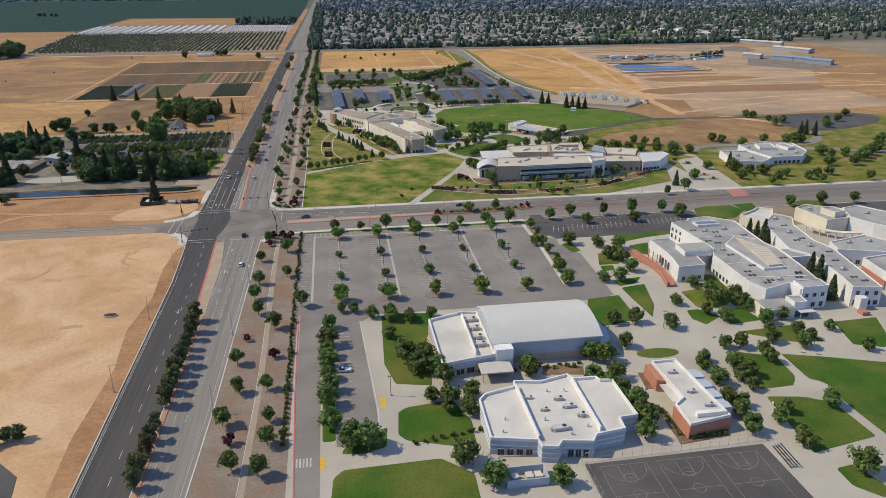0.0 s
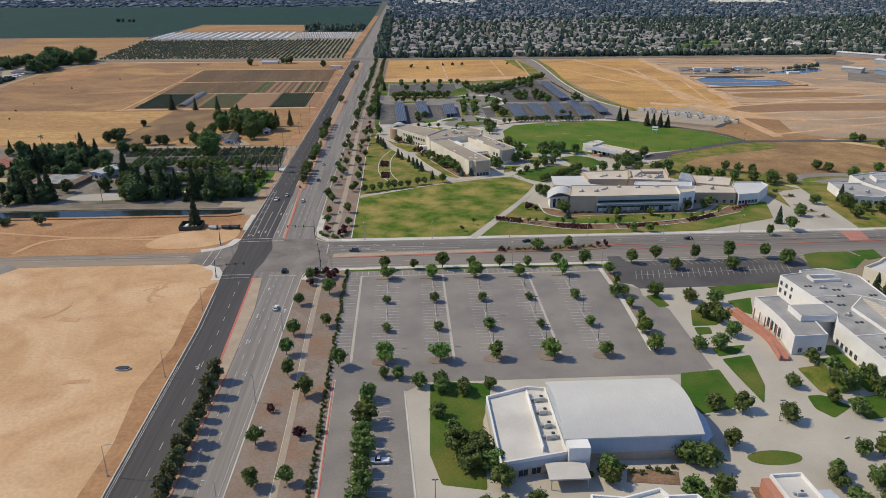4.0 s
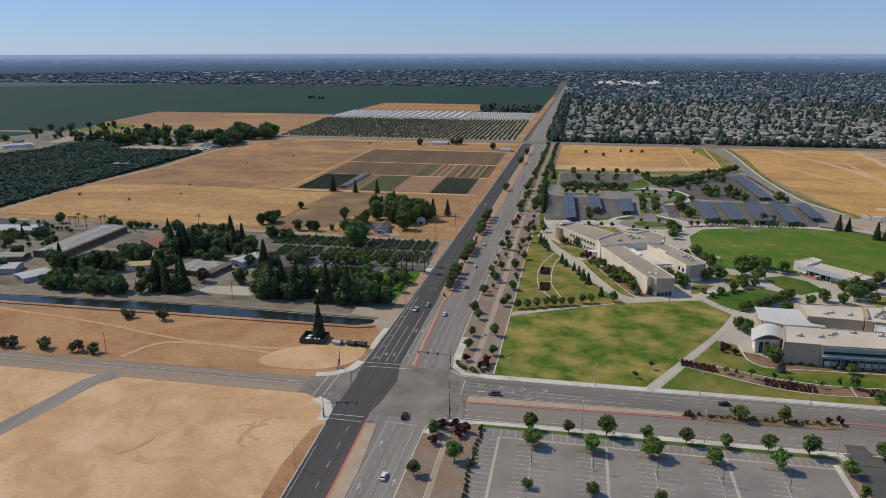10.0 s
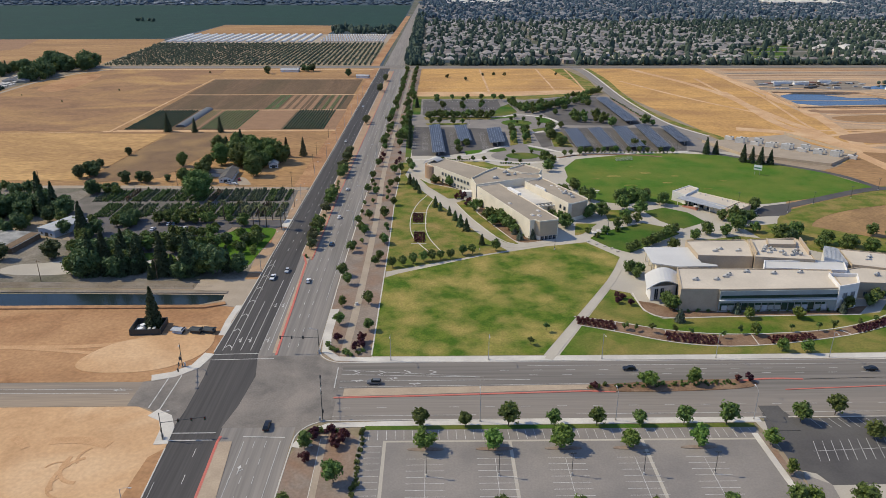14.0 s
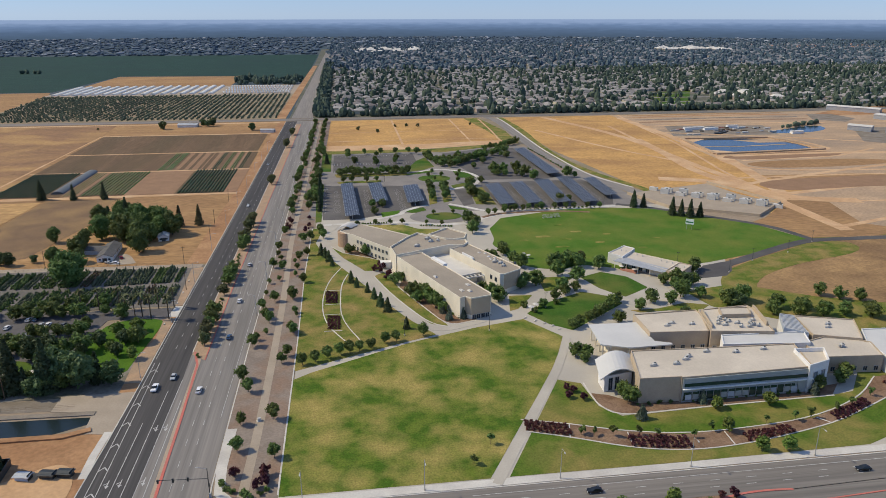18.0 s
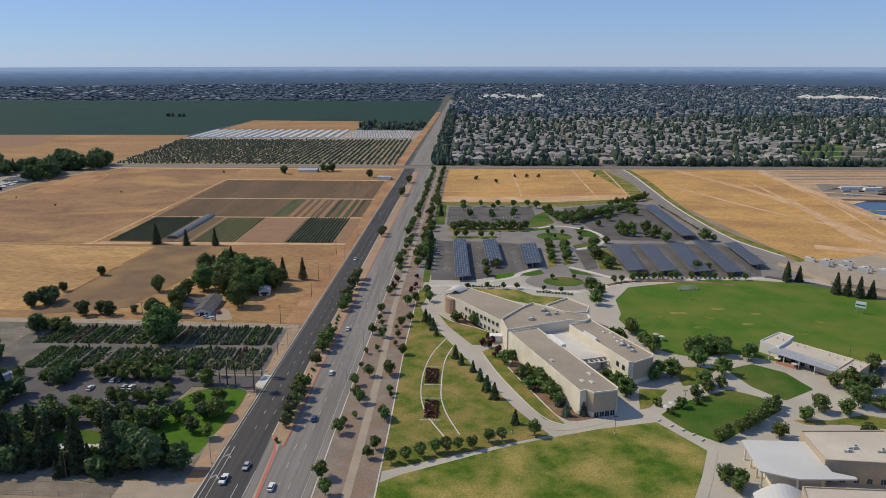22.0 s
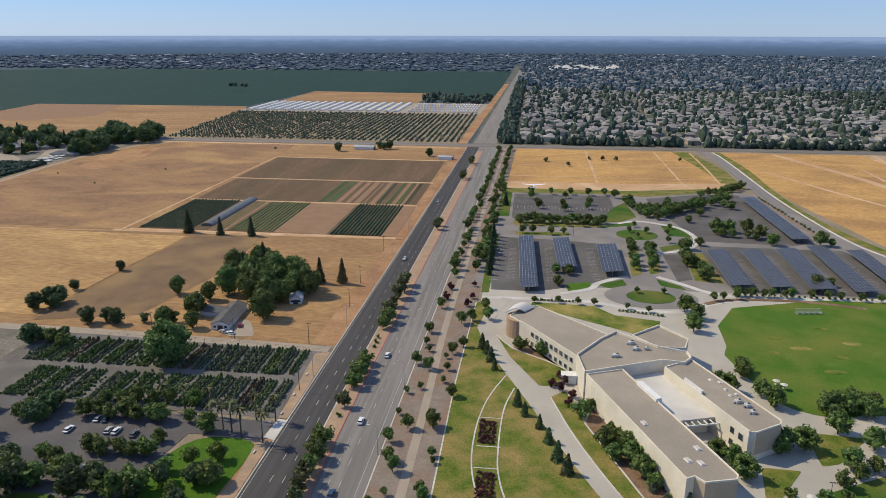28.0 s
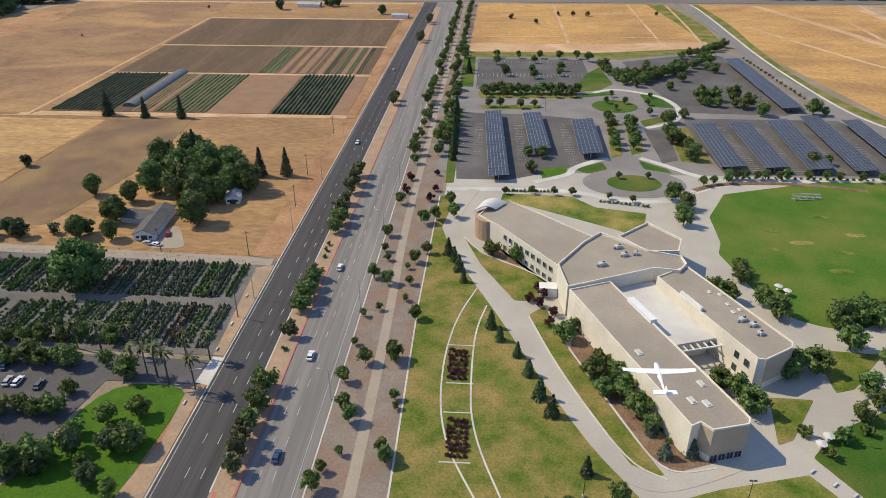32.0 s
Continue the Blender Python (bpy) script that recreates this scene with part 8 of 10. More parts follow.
for k in range(12):
    u = (k + 0.5) / 12
    p, q = (Vector(AT[0]).lerp(Vector(AT[3]), u), Vector(AT[1]).lerp(Vector(AT[2]), u))
    bm = bmesh.new()
    e = Vector(AT[3]) - Vector(AT[0])
    e = e.normalized() * 0.42
    w_ = [bm.verts.new((c.x + e.x * j, c.y + e.y * j, z + h_)) for h_ in (0.04, 0.2) for c, z, j in ((p, 9.9, -1), (q, 8.3, -1), (q, 8.3, 1), (p, 9.9, 1))]
    for f in ((3, 2, 1, 0), (4, 5, 6, 7), (0, 1, 5, 4), (1, 2, 6, 5), (2, 3, 7, 6), (3, 0, 4, 7)):
        bm.faces.new([w_[i] for i in f])
    bmesh.ops.recalc_face_normals(bm, faces=bm.faces[:])
    part("slat", bm, ROOF_METAL, at)
up = building("roof_plant_room", "raised tan plant room on the laboratory block")
walls(up, [(226, 107), (239, 106.2), (241.6, 113.4), (228.4, 114.6)], 10.9, STUCCO_TAN, ROOF_PALE, 0.5, 0.3, 9.2)
part("screen", bm_prism(bmesh.new(), [(240.6, 97), (241.2, 96.9), (245.2, 114.6), (244.6, 114.8)], 9.0, 11.2), STUCCO_TAN, up, "tan wall screening the roof plant")
part("screen", bm_prism(bmesh.new(), [(216.4, 97.6), (216.9, 97.5), (220.9, 114.4), (220.4, 114.6)], 8.4, 10.6), STUCCO_TAN, up, "tan wall screening the roof plant")
for x, y in ((223, 104), (224.6, 105.8), (226.4, 104.4), (221.6, 101.4), (233, 96.6), (234.6, 98), (229.6, 97.2), (237.2, 97), (235.4, 100.4)):
    rooftop_unit(x, y, 9.16, 1.2, 1.2, 1.3, 14)
for x, y in ((200, 104), (203, 106), (211, 104), (224, 100), (227, 103), (230, 101), (236, 99), (238, 103), (226, 108), (268, 95), (270, 98), (262, 78), (192, 71), (194, 73), (203, 76), (214, 74), (226, 75), (187, 68), (178, 68)):
    rooftop_unit(x, y, 8.3 if y > 90 and x < 222 else 8.86 if y > 90 and x < 250 else 7.3 if x > 250 else 9.76, 2.0, 1.4, 1.2, 14)
pv = building("pavilion", "white field pavilion with a shaded front")
BLOCK = [(212.9, 209), (226.7, 220.4), (231, 214.4), (226.6, 209.4), (218.6, 201.2)]
HALL = [(227.6, 211.8), (247, 190.4), (234.4, 179.5), (219.4, 202.6)]
WING = [(246.4, 189.4), (251, 184), (237.6, 171.6), (233.9, 178.3)]
walls(pv, BLOCK, 6.0, STUCCO_WHITE, ROOF_PALE, 0.5, 0.35, -0.1)
walls(pv, HALL, 5.0, STUCCO, ROOF_PALE, 0.4, 0.3, -0.1)
walls(pv, WING, 5.4, STUCCO_TAN, ROOF_PALE, 0.5, 0.35, -0.1)
bm = bmesh.new()
v = [bm.verts.new(c) for c in ((219.4, 203.2, 5.15), (236.4, 180.6, 5.15), (232.2, 177.4, 4.2), (212.6, 200.0, 4.2))]
bm.faces.new(v[::-1])
aw_ = part("awning", bm, METAL, pv, "sloping blue-grey metal awning")
aw_.modifiers.new("thick", "SOLIDIFY").thickness = 0.25
for k in range(5):
    part("column", bm_cyl(bmesh.new(), 213.6 + 4.5 * k, 199.6 - 5.2 * k, -0.1, 4.2, 0.22), STUCCO, pv)
part("terrace_wall", bm_prism(bmesh.new(), ribbon([(216, 196.4), (222, 189.4)], 2.0), 0.0, 1.1), BLOCK_RED, pv, "low reddish planter wall")
window_row(pv, (219.6, 202.2), (234.6, 179.4), 0.3, 2.9, 6, 2.2)
for x, y in ((222, 212), (224, 210), (229, 206), (231, 203), (238, 194), (240, 191.4), (242, 188.6), (245, 181), (242.6, 183.4)):
    vent_pipe(x, y, 5.5 if y > 209 else 4.6 if x < 240.5 else 4.9)

# ---- the academic centre ----
ac = building("academic_centre", "two-storey cream academic centre with grey-brown roofs")
NW_ = [(62.6, 262), (66, 257.5), (70.5, 252.6), (90.8, 222.4), (101, 236), (107.5, 243.5), (87, 264.5), (75.5, 275.6), (69, 275)]
walls(ac, NW_, 9.4, STUCCO, ROOF_TAN, 0.5, 0.35, roof_label="grey-brown gravel roof", wall_label="cream stucco wall")
HUB = [(90.4, 220), (92.4, 205), (123, 219), (131, 217.6), (134.6, 222.6), (134, 228), (123.4, 231.6), (108, 245), (101, 237)]
walls(ac, HUB, 11.6, STUCCO, ROOF_TAN, 1.0, 0.4, roof_label="grey-brown gravel roof", wall_label="cream stucco wall")
NE_ = [(114.5, 243.5), (123.2, 232.2), (134.4, 233), (137.5, 242.6), (127.5, 256)]
walls(ac, NE_, 10.8, STUCCO, ROOF_TAN, 0.9, 0.4, roof_label="grey-brown gravel roof", wall_label="cream stucco wall")
SW_ = [(93, 204.8), (107, 210.6), (132.4, 146), (131.4, 143.6), (122, 141), (119.6, 143.6), (117, 142)]
walls(ac, SW_, 10.8, STUCCO, ROOF_TAN, 0.5, 0.35, roof_label="grey-brown gravel roof", wall_label="cream stucco wall")
EW_ = [(123, 214.5), (134.6, 222.5), (154.6, 179.2), (153.6, 176.6), (144, 170.2), (142, 170.6)]
walls(ac, EW_, 10.8, STUCCO, ROOF_TAN, 0.5, 0.35, roof_label="grey-brown gravel roof", wall_label="cream stucco wall")
part("link_roof", bm_prism(bmesh.new(), [(108, 212), (123, 218.4), (135.6, 186), (121, 181)], 6.0, 6.6), ROOF_WHITE, ac, "white membrane roof between wings")
part("court_wall", bm_prism(bmesh.new(), [(110.5, 211), (122, 216), (133.6, 187), (122.4, 183)], -0.1, 6.0), STUCCO, ac)
part("roof_lantern", bm_prism(bmesh.new(), ribbon([(111.6, 199.6), (116.6, 187.2)], 2.2), 10.0, 11.6), STUCCO_WHITE, ac, "pale louvred roof lantern")
part("roof_screen", bm_prism(bmesh.new(), ribbon([(128.4, 204), (132.6, 194.4)], 0.8), 6.4, 11.8), STUCCO_WHITE, ac, "cream screen wall")
trellis = [(122.2, 182.6), (135.4, 186.6)]
part("trellis_beam", bm_prism(bmesh.new(), ribbon(trellis, 0.4), 5.2, 5.7), STUCCO_WHITE, ac)
part("trellis_beam", bm_prism(bmesh.new(), ribbon([(123.4, 179.6), (136.4, 183.6)], 0.4), 5.2, 5.7), STUCCO_WHITE, ac)
for k in range(7):
    a = Vector(trellis[0]).lerp(Vector(trellis[1]), k / 6)
    part("trellis_rafter", bm_prism(bmesh.new(), ribbon([(a.x - 0.4, a.y + 0.8), (a.x + 1.3, a.y - 3.6)], 0.3), 5.7, 6.1), STUCCO_WHITE, ac)
part("end_wall", bm_prism(bmesh.new(), [(119.4, 143.8), (122, 140.8), (131.6, 143.5), (131.2, 144)], 2.4, 10.2), STUCCO_TAN, ac, "tan overhanging end wall")
part("end_wall", bm_prism(bmesh.new(), [(144, 170.0), (153.7, 176.4), (153.5, 176.9), (143.8, 170.6)], 2.4, 10.2), STUCCO_TAN, ac, "tan overhanging end wall")
dr = bm_prism(bmesh.new(), arc(67.6, 262.6, 6.4, 20, 300, 18), -0.2, 8.8)
part("drum", dr, BRICK_TAN, ac, "tan brick drum wall")
bm = bmesh.new()
q = []
for k in range(9):
    t = k / 8
    z = 9.3 + 1.8 * math.sin(math.pi * t)
    q.append([bm.verts.new((60.8 + 8.6 * t, 264.6 + 2.0 * t, z)), bm.verts.new((64.4 + 9.4 * t, 274.4 - 1.0 * t, z))])
for a, b in zip(q, q[1:]):
    bm.faces.new((a[0], a[1], b[1], b[0]))
ob = part("vault", bm, ROOF_WHITE, ac, "white vaulted entrance roof")
ob.modifiers.new("thick", "SOLIDIFY").thickness = 0.3
part("porch", bm_box(bmesh.new(), 84.6, 216.4, -0.1, 90.6, 220.6, 3.6), STUCCO_WHITE, ac, "white side porch")
window_row(ac, (72, 250.0), (89.6, 223.9), 1.2, 2.8, 9, 1.4)
window_row(ac, (72, 250.0), (89.6, 223.9), 5.4, 7.2, 9, 1.6)
window_row(ac, (94.4, 201.4), (114.6, 149), 1.0, 3.6, 11, 2.8)
window_row(ac, (94.4, 201.4), (114.6, 149), 5.4, 8.0, 11, 2.8)
window_row(ac, (141.4, 171.8), (135, 187.6), 1.2, 3.4, 4, 2.0)
window_row(ac, (141.4, 171.8), (135, 187.6), 5.6, 7.8, 4, 2.0)
window_row(ac, (122.4, 140.9), (131.2, 143.5), 0.2, 2.3, 4, 1.8)
window_row(ac, (154.4, 179.6), (136, 219.4), 5.4, 7.4, 10, 1.8)
for x, y, z in ((123.6, 159, 10.26), (119.4, 152, 10.26), (123, 151, 10.26), (109.5, 172, 10.26)):
    skylight(x, y, z, 2.6, 1.6, -68)
for x, y in ((138, 206), (141, 204.6), (141.8, 199), (142.2, 194.6), (144.6, 196)):
    skylight(x, y, 10.26, 1.4, 1.2, -66)
for x, y, z, a in ((113, 234, 10.7, 2.6), (114.4, 228.4, 10.7, 2.2), (105.6, 221, 10.7, 2.8), (118.6, 229.4, 10.7, 1.2), (143.6, 190, 10.26, 2.6), (146, 187.4, 10.26, 2.0), (146.6, 183, 10.26, 1.6)):
    rooftop_unit(x, y, z, a, 1.8, 1.3, 24)

# ---- solar roofs over the lots ----
SOLAR = mat("solar_cells", (0.046, 0.050, 0.060), (0.056, 0.060, 0.070), 4, rough=0.35, fine=0.05)


def solar_roof(x0, y0, x1, y1, lean):
    """A steel carport with rows of panels; lean: how far its top slips east from south to north."""
    t = thing("solar_carport", pose((x0 + x1) / 2, y0, 0.07), "steel carport roofed with dark blue solar panels", "carport", "solar carports over the lots")
    w, d = x1 - x0, y1 - y0
    m = Matrix(((1, lean / d, 0, 0), (0, 1, 0, 0), (0.09, 0, 1, 3.6), (0, 0, 0, 1)))
    bm = bmesh.new()
    bm_box(bm, -w / 12 + 0.09, 0.12, 0, w / 12 - 0.09, 3.9, 0.09)
    cell = mesh_of("panel", bm, SOLAR)
    n = max(2, int(d / 4))
    for i in range(6):
        for k in range(n):
            q = m @ Vector((-w / 2 + w * (i + 0.5) / 6, d * k / n, 0.12))
            piece("panel", cell, t, Matrix.Translation(q) @ Matrix(((1, lean / d, 0, 0), (0, d / n / 4, 0, 0), (0.09, 0, 1, 0), (0, 0, 0, 1))))
    part("deck", bm_box(bmesh.new(), -w / 2, 0, -0.05, w / 2, d, 0.1, m), METAL, t)
    for k in range(max(2, int(d / 9)) + 1):
        y = d * (0.04 + 0.92 * k / max(2, int(d / 9)))
        part("beam", bm_box(bmesh.new(), -w * 0.46, y - 0.12, -0.35, w * 0.46, y + 0.12, -0.06, m), METAL, t)
        part("post", bm_cyl(bmesh.new(), lean * y / d, y, -0.1, 3.3, 0.2), METAL, t)


solar_roof(66.4, 317, 76, 416, -3)
solar_roof(87.5, 354, 98, 414, -2)
solar_roof(112, 348.5, 124, 403, 1)
solar_roof(178, 334, 189.6, 399, 1.5)
solar_roof(199, 334, 210, 402, 1.5)
solar_roof(219, 333, 231, 407, 4)
solar_roof(240.4, 332, 251, 416, 4)
solar_roof(263.5, 350, 273, 409, 2)
solar_roof(241, 431, 252, 553, -1)

# ---- suburb, fields and farms ----
SOIL_TOWN = mat("town_ground", (0.12, 0.115, 0.085), (0.085, 0.095, 0.06), 30, c3=(0.15, 0.14, 0.125), size3=80, fine=0.2, fine_size=4)
ROOF_TILE = island_mat("tile_roofs", (0.15, 0.145, 0.145), (0.21, 0.20, 0.195), (0.30, 0.285, 0.27))
# blue cast of distance haze mixed into the farther roofs' colours
ROOF_TOWN = island_mat("hazed_town_roofs", (0.120, 0.130, 0.148), (0.165, 0.17, 0.182), (0.25, 0.255, 0.265))
WALL_TOWN = island_mat("town_walls", (0.28, 0.25, 0.215), (0.34, 0.31, 0.27), (0.42, 0.395, 0.36))
TREE_TOWN = island_mat("town_foliage", (0.039, 0.062, 0.048), (0.055, 0.081, 0.060), (0.085, 0.108, 0.074))
# distance haze put into the leaf colours: bluer than the town's trees
TREE_FAR = island_mat("hazed_far_foliage", (0.051, 0.079, 0.101), (0.064, 0.097, 0.120), (0.083, 0.118, 0.136))
TREE_HORIZON = island_mat("hazed_horizon_foliage", (0.058, 0.086, 0.118), (0.066, 0.096, 0.130), (0.076, 0.108, 0.142))
ORCHARD_DARK = island_mat("dark_orchard_foliage", (0.022, 0.042, 0.030), (0.026, 0.048, 0.034), (0.031, 0.054, 0.038))
ORCHARD = island_mat("orchard_foliage", (0.060, 0.082, 0.056), (0.076, 0.099, 0.067), (0.102, 0.119, 0.078))
# roofs and walls near the horizon, haze blue painted into both
ROOF_FAR = island_mat("hazed_far_roofs", (0.075, 0.098, 0.128), (0.10, 0.124, 0.156), (0.34, 0.36, 0.40))
far = np.random.default_rng(5)
patch("ground", [(22, 838), (1700, 838), (2700, 2500), (2700, 2900), (-4, 2900), (-4, 838)], 0.03, SOIL_TOWN, "ground of the suburb under trees", "ground")
patch("ground", [(-2700, 420), (-905, 470), (-795, 800), (-824, 977), (-864, 1236), (-453, 1246), (-430, 1600), (-150, 1570), (-10, 1420), (-6, 2480), (-860, 2490), (-1590, 2470), (-2080, 2130), (-2700, 1800)], 0.05, FARM_DARK, "wide dark green vineyard", "field")
patch("ground", [(-735, 838), (-412, 838), (-436, 1180), (-452, 1238), (-864, 1230), (-824, 977)], 0.055, DRY, "dry golden field beyond the trees", "field")
patch("ground", [(-822, 990), (-700, 985), (-640, 1060), (-690, 1228), (-862, 1228)], 0.06, PLOUGH_RED, "bare reddish part of the far field", "field")
patch("ground", [(-790, 850), (-700, 822), (-735, 955), (-806, 985)], 0.06, LAWN_DRY, "green watered strip beside the far field", "field")
patch("ground", [(-905, 500), (-660, 560), (-640, 640), (-430, 636), (-424, 700), (-404, 812), (-412, 838), (-735, 838), (-800, 850)], 0.052, YARD, "yards and lanes round the far farm homes", "ground")
patch("ground", rounded([(-66, 14), (-36, 12), (-20, 22), (-16.5, 36), (-24, 52), (-40, 40), (-58, 34)], 3), 0.05, DIRT, "paler driven dirt beside the corner", "ground")
patch("ground", [(-430, 1345), (-150, 1335), (-150, 1565), (-430, 1590)], 0.06, DRY, "bare tan field behind the shade rows", "field")
patch("ground", [(-412, 838), (-10, 838), (-9, 1164), (-440, 1164)], 0.05, mat("orchard_floor", (0.3, 0.24, 0.155), (0.24, 0.195, 0.125), 20, fine=0.15), "pale soil between orchard rows", "field")
patch("ground", [(-440, 1165), (-9, 1165), (-9, 1345), (-440, 1345)], 0.055, TRACK, "gravel yard of the shade houses", "ground")
patch("ground", [(-1000, 240), (-425, 256), (-437, 336), (-433, 422), (-421, 518), (-431, 636), (-480, 640), (-565, 640), (-650, 744), (-690, 700), (-660, 580), (-905, 500), (-1000, 470)], 0.056, FARM_DARK, "dark green orchard block", "field")
for pts in ([(-570, 634), (-470, 642), (-478, 664), (-528, 706), (-562, 676)], [(-486, 716), (-470, 780), (-436, 704), (-452, 648)], [(-750, 612), (-704, 628), (-718, 676), (-776, 716), (-790, 650)], [(-740, 770), (-708, 690), (-690, 704), (-712, 790)], [(-500, 780), (-440, 786), (-408, 806), (-410, 818), (-520, 800)]):
    patch("yard", pts, 0.07, TRACK, "pale bare yard among the farm homes", "ground")
patch("track", ribbon(smooth([(-417, 254), (-428, 336), (-424, 422), (-412, 518), (-421, 620), (-420, 700), (-400, 778), (-372, 804)]), 5), 0.075, TRACK, "pale dirt lane between orchard and field", "track")
patch("ground", rounded([(-396, 625), (-355, 612), (-352, 690), (-368, 768), (-398, 740)], 2), 0.07, DIRT2, "graded bare mound beside the lane", "ground")
patch("ground", [(-405, 640), (-412, 500), (-420, 412), (-214, 410), (-210, 712), (-216, 800), (-372, 800)], 0.047, mat("brown_field_grass", (0.30, 0.176, 0.092), (0.205, 0.122, 0.070), 22, c3=(0.39, 0.24, 0.105), size3=60, bump=0.5, bump_size=1.2, fine=0.13, fine_size=2.6, edge=0.2, stretch=(0.6, 1, 1), warp=1.2), "browner upper part of the dry field", "ground")
patch("ground", [(560, 900), (604, 900), (705, 1108), (585, 1070)], 0.045, LAWN_GREEN, "green park among the houses", "lawn")
for k in range(9):
    patch("street", rect(64, 882 + 62 * k, 60 + 150 * (k + 6), 892 + 62 * k), 0.06, ASPH, "pale residential street", "street")


def house_shape(seed):
    """Walls and a hipped roof with a cross gable: two meshes."""
    r = random.Random(seed)
    w, d, h = r.uniform(6, 7.2), r.uniform(7, 8.6), 3.0 if seed % 2 else 5.4
    bm = bmesh.new()
    bm_box(bm, -w, -d, -0.2, w, d, h)
    wx = r.choice((-1, 1)) * w * 0.45
    bm_box(bm, wx - w * 0.5, -d - 2.6, -0.2, wx + w * 0.5, -d + 0.02, 3.0)
    wall = mesh_of("wall", bm, WALL_NEAR)
    bm = bmesh.new()

    def hip(x0, y0, x1, y1, z, rise):
        e = min(x1 - x0, y1 - y0) / 2
        a = [bm.verts.new(c) for c in ((x0, y0, z), (x1, y0, z), (x1, y1, z), (x0, y1, z))]
        if y1 - y0 > x1 - x0:
            b = [bm.verts.new(((x0 + x1) / 2, y0 + e, z + rise)), bm.verts.new(((x0 + x1) / 2, y1 - e, z + rise))]
            for f in ((a[0], a[1], b[0]), (a[1], a[2], b[1], b[0]), (a[2], a[3], b[1]), (a[3], a[0], b[0], b[1])):
                bm.faces.new(f)
        else:
            b = [bm.verts.new((x0 + e, (y0 + y1) / 2, z + rise)), bm.verts.new((x1 - e, (y0 + y1) / 2, z + rise))]
            for f in ((a[0], a[1], b[1], b[0]), (a[1], a[2], b[1]), (a[2], a[3], b[0], b[1]), (a[3], a[0], b[0])):
                bm.faces.new(f)
        bm.faces.new(a[::-1])

    hip(-w - 0.6, -d - 0.6, w + 0.6, d + 0.6, h, 2.6)
    hip(wx - w * 0.5 - 0.5, -d - 3.2, wx + w * 0.5 + 0.5, -d + 2.0, 3.0 + (0.05 if seed % 2 else 0.9), 1.7)
    roof = mesh_of("roof", bm, ROOF_NEAR)
    bm = bmesh.new()
    bm_box(bm, wx - 2.3, -d - 2.68, 0, wx + 2.3, -d - 2.58, 2.3)
    door = mesh_of("garage_door", bm, WHITE_PAINT)
    return wall, roof, door


WALL_NEAR = mat("house_stucco", (0.46, 0.40, 0.32), (0.42, 0.365, 0.29), 5, fine=0.05, vary=0.3)
ROOF_NEAR = mat("concrete_roof_tiles", (0.27, 0.25, 0.238), (0.225, 0.21, 0.203), 4, fine=0.12, fine_size=0.5, vary=0.35)
HOUSES = [house_shape(i) for i in range(6)]
town_trees, town_houses = [], []
place = random.Random(31)
for row in range(26):
    y = 868 + 31 * row
    x = 46.0
    x_end = 830 + 60 * row if row < 5 else 1000 + 45 * row
    while x < x_end:
        x += place.uniform(14.5, 17.5)
        if 235 + 1.2 * row < x < 252 + 1.2 * row or 560 < x < 706 and 895 < y < 1110 and x > 545 + (y - 895) * 0.3 or place.random() < 0.06:
            continue
        yy = y + 6 * math.sin(x / 90 + row) + place.uniform(-2, 2)
        if row < 5 and x < 880:
            wall, roof, door = HOUSES[place.randrange(6)]
            t = thing("house", pose(x, yy, 0.06, 0, 0, (0 if row % 2 else 180) + place.uniform(-6, 6)), "beige stucco house under a grey hipped roof", "house", "houses of the suburb")
            piece("wall", wall, t)
            piece("roof", roof, t)
            piece("garage_door", door, t)
        else:
            town_houses.append((x, yy, place.uniform(0.85, 1.15)))
        for _ in range(4):
            if place.random() < (0.42 if x < 620 else 0.72):
                town_trees.append((x + place.uniform(-9, 9), yy + place.choice((-1, 1)) * place.uniform(9, 15), place.uniform(1.9, 4.2), place.uniform(1.0, 2.1)))


def many(name, items, shape, material, label, category):
    """Thousands of low shapes joined: items of x, y, radius and stretch."""
    v, f = shape
    it = np.array(items, float)
    n = len(it)
    p = v[None] * (1 + 0.22 * far.standard_normal((n, len(v), 1)))
    p = p * it[:, None, 2:3]
    p[:, :, 2] *= it[:, None, 3]
    p[:, :, 2] += (it[:, 2] * it[:, 3])[:, None] * 0.9
    p[:, :, 0] += it[:, None, 0]
    p[:, :, 1] += it[:, None, 1]
    faces = (f[None] + (np.arange(n) * len(v))[:, None, None]).reshape(-1, f.shape[1])
    me = bpy.data.meshes.new(name)
    me.from_pydata(p.reshape(-1, 3).tolist(), [], faces.tolist())
    me.materials.append(material)
    return tagged(new(name, me), label, category, kind="stuff")


